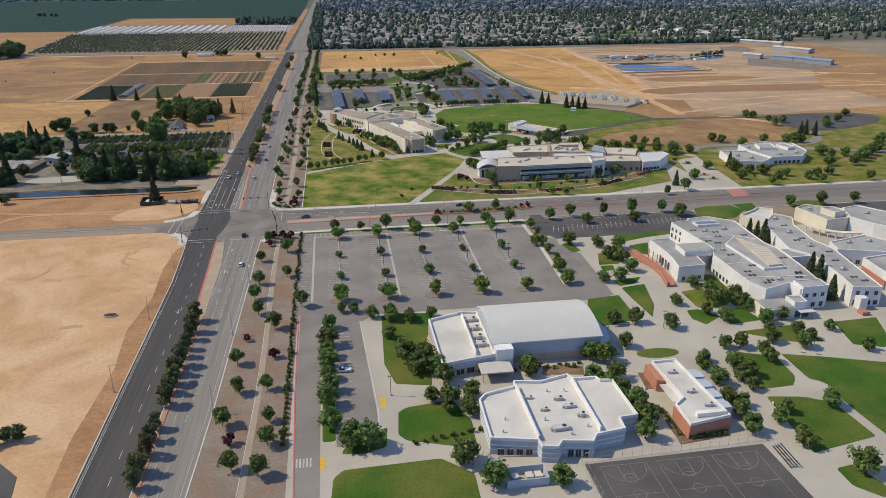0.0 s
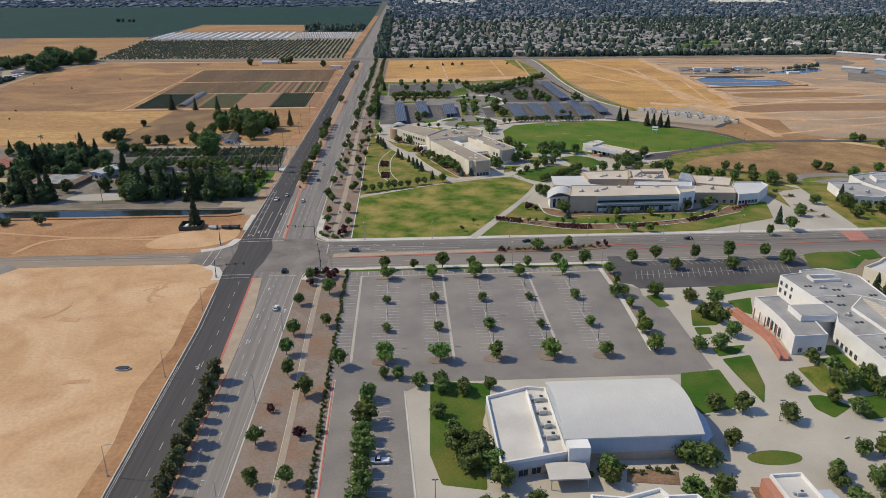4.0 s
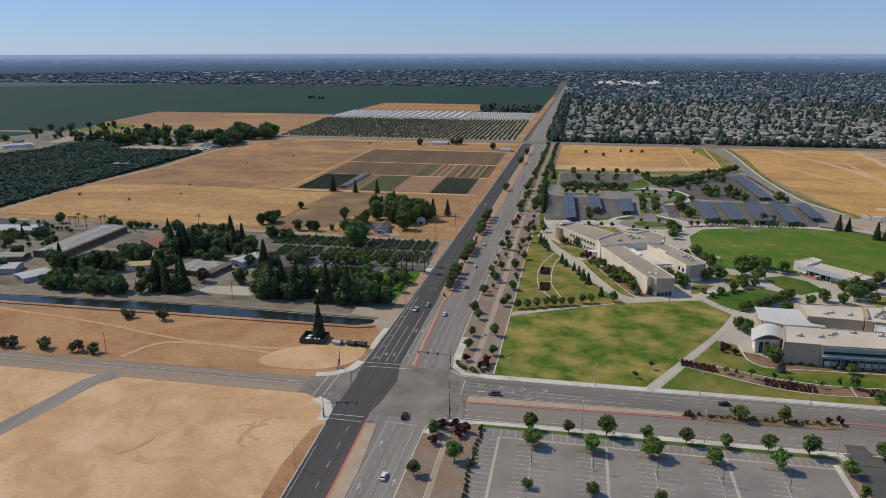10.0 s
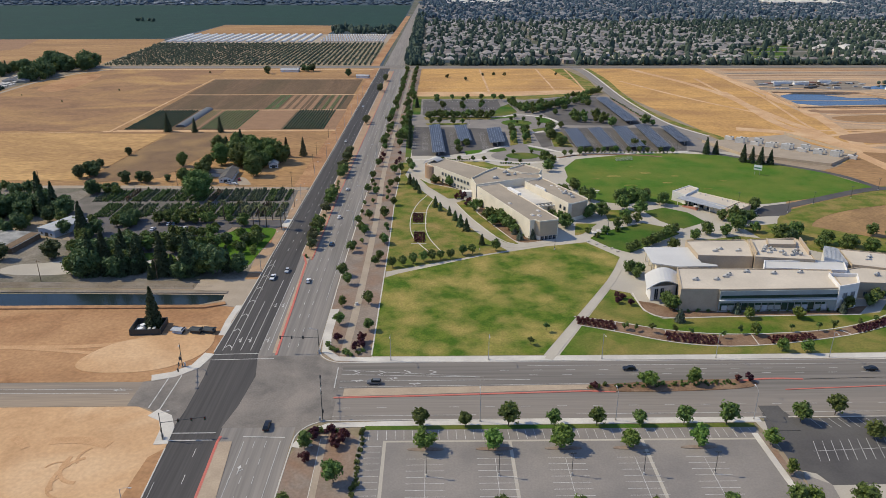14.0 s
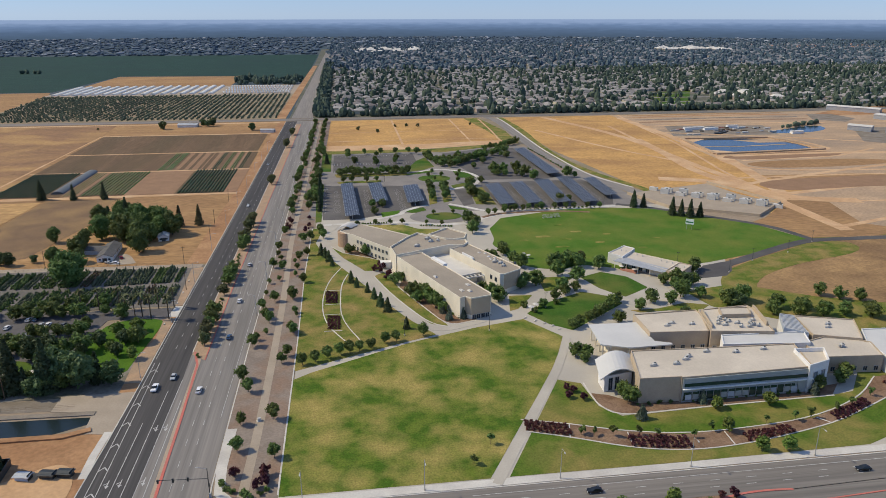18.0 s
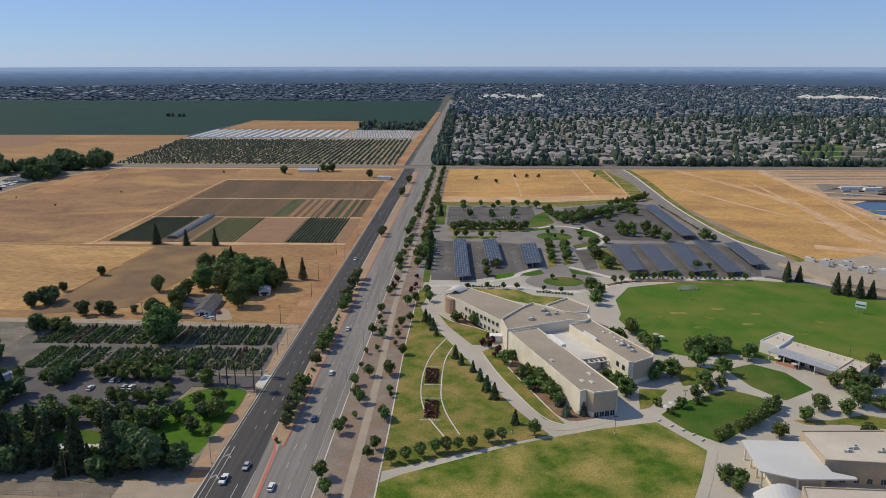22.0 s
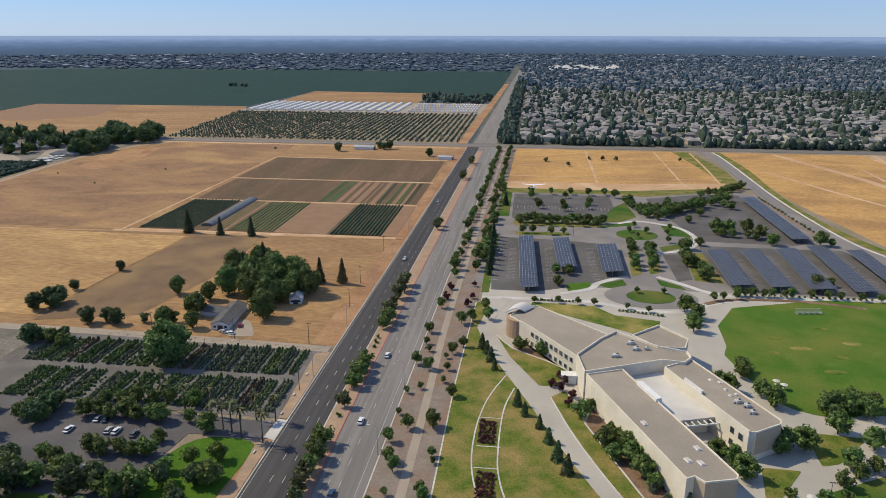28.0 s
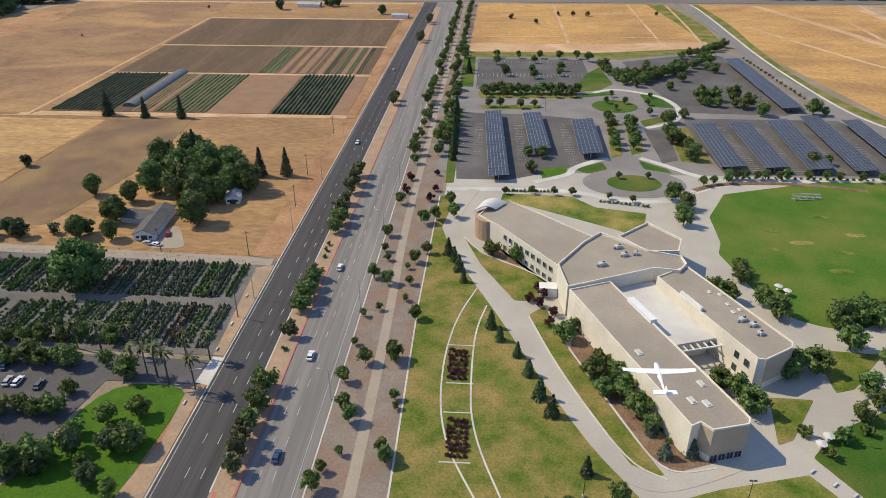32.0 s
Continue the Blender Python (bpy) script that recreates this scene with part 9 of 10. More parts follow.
def roofs(name, items, wall_m, roof_m, label):
    """Joined simple hipped houses: items of x, y, size."""
    it = np.array(items, float)
    box = np.array([(-7, -8, 0), (7, -8, 0), (7, 8, 0), (-7, 8, 0), (-7, -8, 3.6), (7, -8, 3.6), (7, 8, 3.6), (-7, 8, 3.6)], float)
    hip = np.array([(-7.6, -8.6, 3.6), (7.6, -8.6, 3.6), (7.6, 8.6, 3.6), (-7.6, 8.6, 3.6), (0, -2.5, 6.4), (0, 2.5, 6.4)], float)
    turns = far.choice((0, math.pi / 2), len(it)) + far.normal(size=len(it)) * 0.12
    for nm, v, fs, m_ in (("walls_far", box, [(0, 1, 5, 4), (1, 2, 6, 5), (2, 3, 7, 6), (3, 0, 4, 7)], wall_m), (name, hip, [(0, 1, 4), (1, 2, 5, 4), (2, 3, 5), (3, 0, 4, 5)], roof_m)):
        out, faces = [], []
        for k, (x, y, s) in enumerate(it):
            c_, s_n = math.cos(turns[k]), math.sin(turns[k])
            q = v * s
            out.append(np.stack([x + q[:, 0] * c_ - q[:, 1] * s_n, y + q[:, 0] * s_n + q[:, 1] * c_, q[:, 2]], 1))
            faces += [tuple(i + k * len(v) for i in f) for f in fs]
        me = bpy.data.meshes.new(nm)
        me.from_pydata(np.concatenate(out).tolist(), [], faces)
        me.materials.append(m_)
        tagged(new(nm, me), label, "houses", kind="stuff")


ico0 = ico(1)
PH = (1 + 5 ** 0.5) / 2
ICO0 = (np.array([(-1, PH, 0), (1, PH, 0), (-1, -PH, 0), (1, -PH, 0), (0, -1, PH), (0, 1, PH), (0, -1, -PH), (0, 1, -PH), (PH, 0, -1), (PH, 0, 1), (-PH, 0, -1), (-PH, 0, 1)]) / 1.9,
        np.array([(0, 11, 5), (0, 5, 1), (0, 1, 7), (0, 7, 10), (0, 10, 11), (1, 5, 9), (5, 11, 4), (11, 10, 2), (10, 7, 6), (7, 1, 8), (3, 9, 4), (3, 4, 2), (3, 2, 6), (3, 6, 8), (3, 8, 9), (4, 9, 5), (2, 4, 11), (6, 2, 10), (8, 6, 7), (9, 8, 1)]))
# belts of dark trees at the suburb's edges
for k in range(520):
    town_trees.append((place.uniform(27, 48), place.uniform(842, 1900), place.uniform(2.2, 4.4), place.uniform(1.2, 2.0)))
for k in range(420):
    x = place.uniform(30, 900)
    if not 250 < x < 276:
        town_trees.append((x, place.uniform(840, 851), place.uniform(2.2, 4.0), place.uniform(1.0, 2.0)))
for k in range(900):
    town_trees.append((place.uniform(60, 1500) if k % 3 else place.uniform(560, 1500), place.uniform(850, 1700), place.uniform(2.0, 5.0), place.uniform(0.9, 2.4)))
many("suburb_trees", [t for t in town_trees], ico0, TREE_TOWN, "dark trees between the suburb's houses", "trees")
fh = [(far.uniform(40, 2300), far.uniform(1660, 3200), far.uniform(0.8, 1.3)) for _ in range(4200)]
roofs("roofs_far", town_houses, WALL_TOWN, ROOF_TILE, "rows of tile-roofed suburban houses")
roofs("roofs_distant", fh, WALL_TOWN, ROOF_TOWN, "distant suburban roofs among trees, tinted haze blue")
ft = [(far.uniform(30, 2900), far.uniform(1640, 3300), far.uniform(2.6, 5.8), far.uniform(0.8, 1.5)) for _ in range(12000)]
many("distant_trees", ft, ICO0, TREE_FAR, "distant trees of the suburb, tinted haze blue", "trees")
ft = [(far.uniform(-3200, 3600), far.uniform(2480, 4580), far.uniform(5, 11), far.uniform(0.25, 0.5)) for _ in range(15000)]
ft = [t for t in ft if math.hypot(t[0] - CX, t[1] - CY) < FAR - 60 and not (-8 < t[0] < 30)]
many("horizon_trees", ft, ICO0, TREE_HORIZON, "trees of the plain towards the horizon, tinted haze blue", "trees")
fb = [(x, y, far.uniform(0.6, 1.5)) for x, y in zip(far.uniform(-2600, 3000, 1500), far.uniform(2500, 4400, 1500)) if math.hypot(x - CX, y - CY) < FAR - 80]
ORANGE = island_mat("new_tile_roofs", (0.34, 0.17, 0.11), (0.42, 0.22, 0.14), (0.48, 0.3, 0.2))
ob_ = [(far.uniform(1900, 2450), far.uniform(2650, 2960), far.uniform(0.8, 1.2)) for _ in range(110)] + [(far.uniform(915, 1150), far.uniform(2900, 3030), far.uniform(0.8, 1.2)) for _ in range(60)]
roofs("roofs_orange", ob_, WALL_TOWN, ORANGE, "orange tile roofs of a new estate")
wb_ = [(far.uniform(110, 380), far.uniform(2560, 2800), far.uniform(1.2, 2.4)) for _ in range(36)] + [(far.uniform(1300, 1560), far.uniform(2500, 2600), far.uniform(1.6, 3.0)) for _ in range(20)] + [(far.uniform(695, 820), far.uniform(925, 1090), far.uniform(1.0, 1.6)) for _ in range(8)]
roofs("roofs_white", wb_, WALL_TOWN, ROOF_WHITE, "pale flat roofs of shops among trees")
roofs("roofs_horizon", fb, ROOF_FAR, ROOF_FAR, "pale distant roofs on the plain, tinted haze blue")
many("orchard_trees", [(-430 + 7.4 * i + far.normal() * 0.35, 846 + 7.4 * j + far.normal() * 0.35, far.uniform(1.35, 2.0), far.uniform(0.85, 1.05)) for i in range(56) for j in range(42) if far.random() > 0.04 and -430 + 7.4 * i > -404 - 0.1 * (7.4 * j)], ICO0, ORCHARD, "orchard of small trees in rows", "orchard")
def in_orchard(x, y):
    """Left of the lane, right of the far yards."""
    return y < (640 if x > -570 else 745 + (x + 650) * 1.3 if x > -650 else 640 + (x + 655) * 3 if x > -690 else 560 + (x + 690) * 0.3) and x < -429 and not (-492 < x < -458 and 508 < y < 530)


many("orchard_trees", [(x + far.normal() * 0.5, y + far.normal() * 0.5, far.uniform(2.2, 2.9), far.uniform(0.7, 0.85)) for x in np.arange(-900, -426, 4.6) for y in np.arange(262, 745, 4.8) if in_orchard(x, y) and far.random() > 0.015], ICO0, ORCHARD_DARK, "dense block of dark orchard trees", "orchard")
home = [(far.uniform(-690, -490), far.uniform(700, 815), far.uniform(0.6, 1.0)) for _ in range(22)] + [(-452 + 8 * (k % 3), 690 + 22 * (k // 3), far.uniform(0.5, 0.9)) for k in range(12)] + [(-476, 518, 0.55), (-466, 521, 0.5), (-735, 640, 0.8), (-722, 655, 0.7), (-760, 690, 0.8), (-705, 780, 0.7)]
roofs("roofs_farm", home, WALL_TOWN, ROOF_TOWN, "pale roofs of farm homes among trees")
clutter = [(far.uniform(-456, -436) - 0.1 * (y - 640) * (y > 680), y, far.uniform(0.14, 0.42)) for y in far.uniform(612, 748, 70)]
roofs("yard_vehicles", clutter, WALL_TOWN, ROOF_WHITE, "pale vehicles and sheds in the far yard")
many("yard_trees", [(far.uniform(-150, -16), far.uniform(1340, 1480), far.uniform(3, 5.5), far.uniform(0.9, 1.6)) for _ in range(90)] + [(far.uniform(-700, -640), far.uniform(1700, 1730), 5, 1) for _ in range(6)], ico0, TREE_TOWN, "trees round the far yard", "trees")

# shade houses and parked trailers beyond the orchard
SHADE = mat("shade_cloth", (0.62, 0.62, 0.60), (0.52, 0.52, 0.505), 6, fine=0.06)
for k in range(17):
    x = -428 + 16.5 * k
    t = thing("shade_house", pose(x, 1182, 0.05), "long low white shade house", "greenhouse", "shade houses beyond the orchard")
    bm = bmesh.new()
    ring = [(4.4 * math.cos(math.pi * i / 6), 2.6 * math.sin(math.pi * i / 6)) for i in range(7)]
    a, b = ([bm.verts.new((p[0], y, p[1])) for p in ring] for y in (0, 150))
    for i in range(6):
        bm.faces.new((a[i + 1], a[i], b[i], b[i + 1]))
    bm.faces.new(a)
    bm.faces.new(b[::-1])
    part("cover", bm, SHADE, t)
    part("base_rail", bm_box(bmesh.new(), -4.5, -0.1, -0.1, 4.5, 0.05, 0.3), METAL, t)
trailer = mesh_of("body", bm_box(bmesh.new(), -1.3, -3.4, 0.4, 1.3, 3.4, 3.0), WHITE_PAINT)
base = mesh_of("chassis", bm_box(bmesh.new(), -1.1, -3.6, -0.05, 1.1, 3.6, 0.4), METAL_DARK)
for k in range(96):
    t = thing("parked_trailer", pose(-142 + 5.0 * (k % 24), 1190 + 36 * (k // 24), 0.06, 0, 0, 8), "white trailer parked in a far yard", "trailer", "trailers in the far yard")
    piece("body", trailer, t)
    piece("chassis", base, t)


# ---- market farm plots ----
def crop(name, x0, y0, x1, y1, gap, w, h, material, label):
    """Lumpy crop rows that run north."""
    bm = bmesh.new()
    r = random.Random(int(x0 * 7 + y0))
    x = x0
    while x < x1:
        n = max(2, int((y1 - y0) / 4))
        prev = None
        for k in range(n + 1):
            y = y0 + (y1 - y0) * k / n
            q, t = w * r.uniform(0.6, 1.1), h * r.uniform(0.6, 1.2)
            cur = [bm.verts.new(c) for c in ((x - q, y, 0), (x - q * 0.5, y, t), (x + q * 0.5, y, t), (x + q, y, 0))]
            if prev:
                for i in range(3):
                    bm.faces.new((prev[i], prev[i + 1], cur[i + 1], cur[i]))
            prev = cur
        x += gap
    bmesh.ops.recalc_face_normals(bm, faces=bm.faces[:])
    return tagged(part(name, bm, material), label, "crop", kind="stuff")


for x0, y0, x1, y1, m_, lab in ((-206, 596, -21, 709, PLOUGH, "dark ploughed plot"), (-204, 506, -20, 592, PLOUGH, "dark ploughed plot with green strips"), (-203, 414, -106, 503, PLOUGH, "plot of green row crops"), (-105, 414, -67, 503, PLOUGH_RED, "tilled reddish soil plot"), (-67, 413, -29, 504, PLOUGH, "plot of dense dark crops"), (-29, 414, -19, 502, PLOUGH_RED, "tilled reddish soil strip")):
    patch("field_plot", rect(x0, y0, x1, y1), 0.12, m_, lab + " beside the avenue", "field")
for y_ in (593.9, 504.6, 411, 711.5):
    patch("track", ribbon([(-208, y_), (-19, y_ + 0.4)], 3.4), 0.135, DIRT, "pale dirt lane between farm plots", "track")
crop("crop_rows", -64, 414, -30, 503, 2.6, 0.95, 1.1, CROP_DARK, "dense dark green crop rows")
crop("crop_rows", -136, 416, -103, 502, 3.0, 0.8, 0.8, CROP, "green crop rows in dark soil")
crop("crop_rows", -202, 416, -164, 503, 2.8, 0.9, 1.0, CROP_DARK, "dark green crop rows")
patch("field_plot", rect(-86, 508, -62, 590), 0.13, PLOUGH_RED, "tilled reddish strip beside the avenue", "field")
for x0, x1, m_ in ((-100, -96, CROP), (-93, -89, CROP), (-52, -49, CROP_DARK), (-44, -42, CROP), (-36, -33, CROP), (-29, -27, CROP_DARK)):
    crop("crop_rows", x0, 507, x1, 591, 1.9, 0.7, 0.6, m_, "narrow strips of green crop")
for x0, x1, m_ in ((-82, -78, PLOUGH), (-74, -71, PLOUGH), (-66, -63, PLOUGH), (-58, -54, PLOUGH_RED), (-40, -37, PLOUGH_RED), (-32, -30, PLOUGH_RED)):
    patch("field_plot", rect(x0, 507, x1, 592), 0.14, m_, "narrow strip of tilled soil in the plot", "field")
crop("crop_rows", -150, 416, -141, 503, 2.4, 0.7, 0.6, CROP, "pale green crop rows beside the hoop house")
patch("field_plot", rect(-152, 415, -139, 503), 0.13, PLOUGH_RED, "pale strip of soil beside the hoop house", "field")
for y_, w_ in ((712, 4), (594.5, 3), (504.6, 2.4), (411, 4)):
    patch("track", ribbon([(-208, y_), (-18, y_ - 2)], w_), 0.15, DIRT, "pale farm track between the plots", "track")
patch("track", ribbon([(-16, 408), (-15, 500), (-13.5, 712)], 6), 0.13, DIRT2, "bare farm track beside the avenue", "track")
t = thing("hoop_house", pose(-157, 424, 0.12, 0, 0, -0.5), "long grey plastic hoop house", "greenhouse")
bm = bmesh.new()
ring = [(4.6 * math.cos(math.pi * i / 8), 2.4 * math.sin(math.pi * i / 8)) for i in range(9)]
a, b = ([bm.verts.new((p[0], y, p[1])) for p in ring] for y in (0, 84))
for i in range(8):
    bm.faces.new((a[i + 1], a[i], b[i], b[i + 1]))
bm.faces.new(a)
bm.faces.new(b[::-1])
part("cover", bm, mat("greenhouse_film", (0.13, 0.14, 0.145), (0.1, 0.11, 0.115), 4, rough=0.6, fine=0.05), t)
for k in range(15):
    part("hoop", bm_prism(bmesh.new(), [(-4.75, 6 * k), (4.75, 6 * k), (4.75, 6 * k + 0.15), (-4.75, 6 * k + 0.15)], -0.1, 0.2), METAL, t)

# nursery rows
POTS = island_mat("nursery_leaves", (0.046, 0.078, 0.024), (0.068, 0.106, 0.032), (0.112, 0.138, 0.048))
POTS_RED = island_mat("nursery_red_leaves", (0.12, 0.06, 0.04), (0.09, 0.07, 0.04), (0.07, 0.085, 0.04))
POTS_GREY = island_mat("nursery_grey_leaves", (0.085, 0.100, 0.060), (0.070, 0.092, 0.045), (0.115, 0.118, 0.078))
for gx, (x0, y0, x1, y1) in enumerate(((-140, 210, -20, 233), (-128, 181, -18, 204.6))):
    kinds = [far.choice((0, 0, 0, 0, 2, 2, 2, 1)) for _ in range(40)]
    rows = [(i, kinds[i // 4], far.uniform(0.75, 1.5), far.uniform(0.36, 0.58), far.uniform(0.0, 0.2) if far.random() > 0.1 else 0.7) for i in range(int((x1 - x0) / 1.45)) if i % 8 != 7]
    for kk, m_ in enumerate((POTS, POTS_RED, POTS_GREY)):
        items = []
        for i, kind_, tall, wide, bare in rows:
            if kind_ == kk:
                for j in range(int((y1 - y0) / 0.62)):
                    if far.random() > bare:
                        items.append((x0 + 1.45 * i + far.normal() * 0.1, y0 + 0.62 * j + far.normal() * 0.1, wide * far.uniform(0.8, 1.25), tall * far.uniform(0.8, 1.9)))
        many("nursery_plants", items, ICO0, m_, "rows of potted nursery plants on gravel", "nursery plants")


# ---- sheds, houses and yards in the west ----
def shed(x, y, w, d, h, rz, roof_m, wall_m, label, rise=1.4, name="shed"):
    t = thing(name, pose(x, y, 0.05, 0, 0, rz), label, "building")
    part("wall", bm_box(bmesh.new(), -w / 2, -d / 2, -0.2, w / 2, d / 2, h), wall_m, t)
    for s in (-1, 1):
        bm = bmesh.new()
        v = [bm.verts.new(c) for c in ((s * (w / 2 + 0.5), -d / 2 - 0.5, h - 0.15), (s * (w / 2 + 0.5), d / 2 + 0.5, h - 0.15), (0, d / 2 + 0.5, h + rise), (0, -d / 2 - 0.5, h + rise))]
        bm.faces.new(v if s > 0 else v[::-1])
        ob = part("roof", bm, roof_m, t)
        ob.modifiers.new("thick", "SOLIDIFY").thickness = 0.2
    for s in (-1, 1):
        bm = bmesh.new()
        v = [bm.verts.new(c) for c in ((-w / 2, s * d / 2, h), (w / 2, s * d / 2, h), (0, s * d / 2, h + rise - 0.1))]
        bm.faces.new(v if s < 0 else v[::-1])
        part("gable", bm, wall_m, t)
    part("door", bm_box(bmesh.new(), -1.2, -d / 2 - 0.08, 0, 1.2, -d / 2 + 0.05, 2.2), METAL_DARK, t)
    for k in (-1, 1):
        part("window", bm_box(bmesh.new(), k * w * 0.3 - 0.6, -d / 2 - 0.06, 1.0, k * w * 0.3 + 0.6, -d / 2 + 0.05, 2.0), GLASS, t)
    return t


mat("ochre_roof", (0.5, 0.4, 0.22), (0.44, 0.35, 0.2), 3)
DARK_ROOF = mat("dark_shingle_roof", (0.13, 0.125, 0.12), (0.1, 0.097, 0.095), 3, fine=0.12)
GREY_METAL = mat("grey_sheet_roof", (0.42, 0.43, 0.435), (0.35, 0.36, 0.365), 8, rough=0.5, fine=0.06)
fh_ = shed(-71.5, 263, 8.5, 26, 3.0, 4, DARK_ROOF, STUCCO_WHITE, "low farmhouse under a dark shingle roof", 1.8, "farmhouse")
shed(-80.5, 268.5, 8, 13, 2.8, 81, DARK_ROOF, STUCCO_GREY, "side wing of the low farmhouse", 1.5, "farmhouse_wing")
shed(-43.6, 110.6, 5, 11, 2.5, -28, BLOCK_RED, STUCCO, "garden shed under a red-brown roof", 1.0)
shed(-47, 290, 6, 8, 3, 10, GREY_METAL, STUCCO_WHITE, "small pale shed beneath the trees")
shed(-283, 114, 14, 26, 3.6, -70, GREY_METAL, METAL, "grey shed among trees beside the canal", 1.0)
shed(-274, 184, 22, 74, 4.5, 1, MOTTLED, WOOD, "long packing shed with a mottled roof", 0.8)
shed(-300, 138, 12, 30, 3.4, -76, MOTTLED, WOOD, "low shed with a mottled grey roof", 0.6)
shed(-158, 139, 33, 22, 3.3, -8, MOTTLED, WOOD, "low square shade house with a mottled roof", 0.3, "shade_house")
shed(-198, 136, 9, 14, 3.4, -68, bpy.data.materials["ochre_roof"], STUCCO, "small shed with an ochre roof", 1.6)
shed(-251, 107, 15, 17, 3.0, -30, GREY_METAL, METAL, "pale grey shed beside the canal track", 0.6)
shed(-134, 160, 12, 21, 4.2, -25, GREY_METAL, STUCCO_GREY, "garden shop under a pale blue-grey roof", 0.5, "garden_shop")
for k in range(7):
    shed(-231 + 3.2 * k, 201 - 2.4 * k, 1.8, 17, 1.6, -12, PINK, BLOCK_RED, "low row of stacked reddish crates", 0.1, "crate_stack")
for k in range(2):
    t = thing("hoop_house", pose(-188 + 7 * k, 205 + 3 * k, 0.05, 0, 0, -28), "short cream plastic hoop house", "greenhouse")
    ring = [(3.2 * math.cos(math.pi * i / 8), 3.0 * math.sin(math.pi * i / 8)) for i in range(9)]
    bm = bmesh.new()
    a, b = ([bm.verts.new((p[0], y, p[1])) for p in ring] for y in (-9, 9))
    for i in range(8):
        bm.faces.new((a[i + 1], a[i], b[i], b[i + 1]))
    bm.faces.new(a)
    bm.faces.new(b[::-1])
    part("cover", bm, FILM, t)
    part("base_rail", bm_box(bmesh.new(), -3.4, -9.1, -0.1, 3.4, -8.95, 0.25), METAL, t)
patch("patio", rounded([(-141, 100), (-102, 98), (-104, 107), (-112, 117), (-122, 113), (-136, 112)], 2), 0.09, CONC, "pale stone display patio", "patio")
patch("lawn", rounded([(-90, 112), (-66, 108), (-58, 116), (-64, 126), (-84, 126)], 2), 0.09, LAWN_GREEN, "shaded garden lawn among trees", "lawn")
patch("lawn", rounded([(-184, 113), (-161, 123), (-149, 115), (-151, 101), (-172, 100)], 2), 0.09, LAWN_BRIGHT, "small bright lawn among trees", "lawn")
patch("path", ribbon(smooth([(-84, 108), (-70, 116), (-60, 112), (-52, 122)]), 4), 0.1, CONC_PALE, "pale garden path among trees", "path")
shed(-350, 205, 18, 40, 3.6, -80, GREY_METAL, METAL, "long grey shed in the yard", 1.0)
shed(-125, 779, 10, 24, 3.2, 85, GREY_METAL, STUCCO_WHITE, "far farmhouse beside old trees", 1.6, "farmhouse")
shed(-22, 722, 8, 16, 3.2, 80, GREY_METAL, STUCCO_WHITE, "white roadside stand on bare ground", 1.0)
shed(-640, 800, 16, 40, 4, -60, GREY_METAL, METAL, "far shed among the trees", 1.0)
shed(-560, 740, 14, 30, 4, -50, GREY_METAL, STUCCO_WHITE, "far shed among the trees", 1.0)
shed(-720, 640, 16, 36, 4, -40, GREY_METAL, STUCCO_WHITE, "far shed among the trees", 1.0)
en_ = thing("site_enclosure", pose(-46, 45.5, 0.05, 0, 0, 3), "dark fenced square enclosure round white tanks", "enclosure")
for x0, y0, x1, y1 in ((-6, -5, 6, -4.8), (-6, 4.8, 6, 5), (-6, -4.8, -5.8, 4.8), (5.8, -4.8, 6, 4.8)):
    part("fence_panel", bm_box(bmesh.new(), x0, y0, -0.1, x1, y1, 2.5), METAL_DARK, en_)
for x, y in ((-2.6, -2.4), (-2.4, 0.6)):
    part("tank", bm_cyl(bmesh.new(), x, y, -0.05, 1.9, 1.1, n=14), WHITE_PAINT, en_)
for x in (0.4, 2.2):
    part("cabinet", bm_box(bmesh.new(), x, -3.4, -0.05, x + 0.9, -1.4, 1.7), UNIT, en_)
part("floor_slab", bm_box(bmesh.new(), -5.7, -4.7, -0.12, 5.7, 4.7, 0.06), CONC, en_)
for x in (-33.5, -26.5, -21.5):
    shed(x, 42.6, 2.4, 4.2, 1.7, 78, METAL_DARK if x > -30 else GREY_METAL, METAL_DARK if x > -30 else STUCCO_GREY, "small cargo trailer on bare dirt", 0.2, "cargo_trailer")

# utility yard behind the sports field
for k in range(16):
    x, y = 312 + 9.0 * (k % 8) + (k // 8) * 4, 372 - 7.5 * (k % 8) - 12 * (k // 8)
    t = thing("plant_unit", pose(x, y, 0.12, 0, 0, -40), "pale boxed plant unit on gravel", "plant unit", "plant units in the yard")
    part("casing", bm_box(bmesh.new(), -3.2, -1.6, 0.1, 3.2, 1.6, 2.6 + 0.8 * (k % 3)), UNIT if k % 3 else ROOF_WHITE, t)
    part("skid", bm_box(bmesh.new(), -3.4, -1.8, -0.1, 3.4, 1.8, 0.1), METAL, t)
    part("fan", bm_cyl(bmesh.new(), 1.4, 0, 2.6 + 0.8 * (k % 3), 2.9 + 0.8 * (k % 3), 0.9, n=10), METAL_DARK, t)
for a, b in (((300, 318), (352, 286)), ((352, 286), (388, 318)), ((388, 318), (366, 389)), ((300, 318), (286, 362))):
    tagged(part("yard_wall", bm_prism(bmesh.new(), ribbon([a, b], 0.4), -0.1, 2.2), STUCCO_TAN), "tan block wall of the utility yard", "wall", kind="structure")
for x, y, w_, rz in ((493, 668, 26, 4), (512, 662, 18, 4), (548, 676, 14, -3), (600, 622, 16, 8)):
    shed(x, y, 5, w_, 3.2, 90 + rz, ROOF_WHITE, WHITE_PAINT, "white site office trailer in the works yard", 0.3, "site_trailer")
heap = random.Random(61)
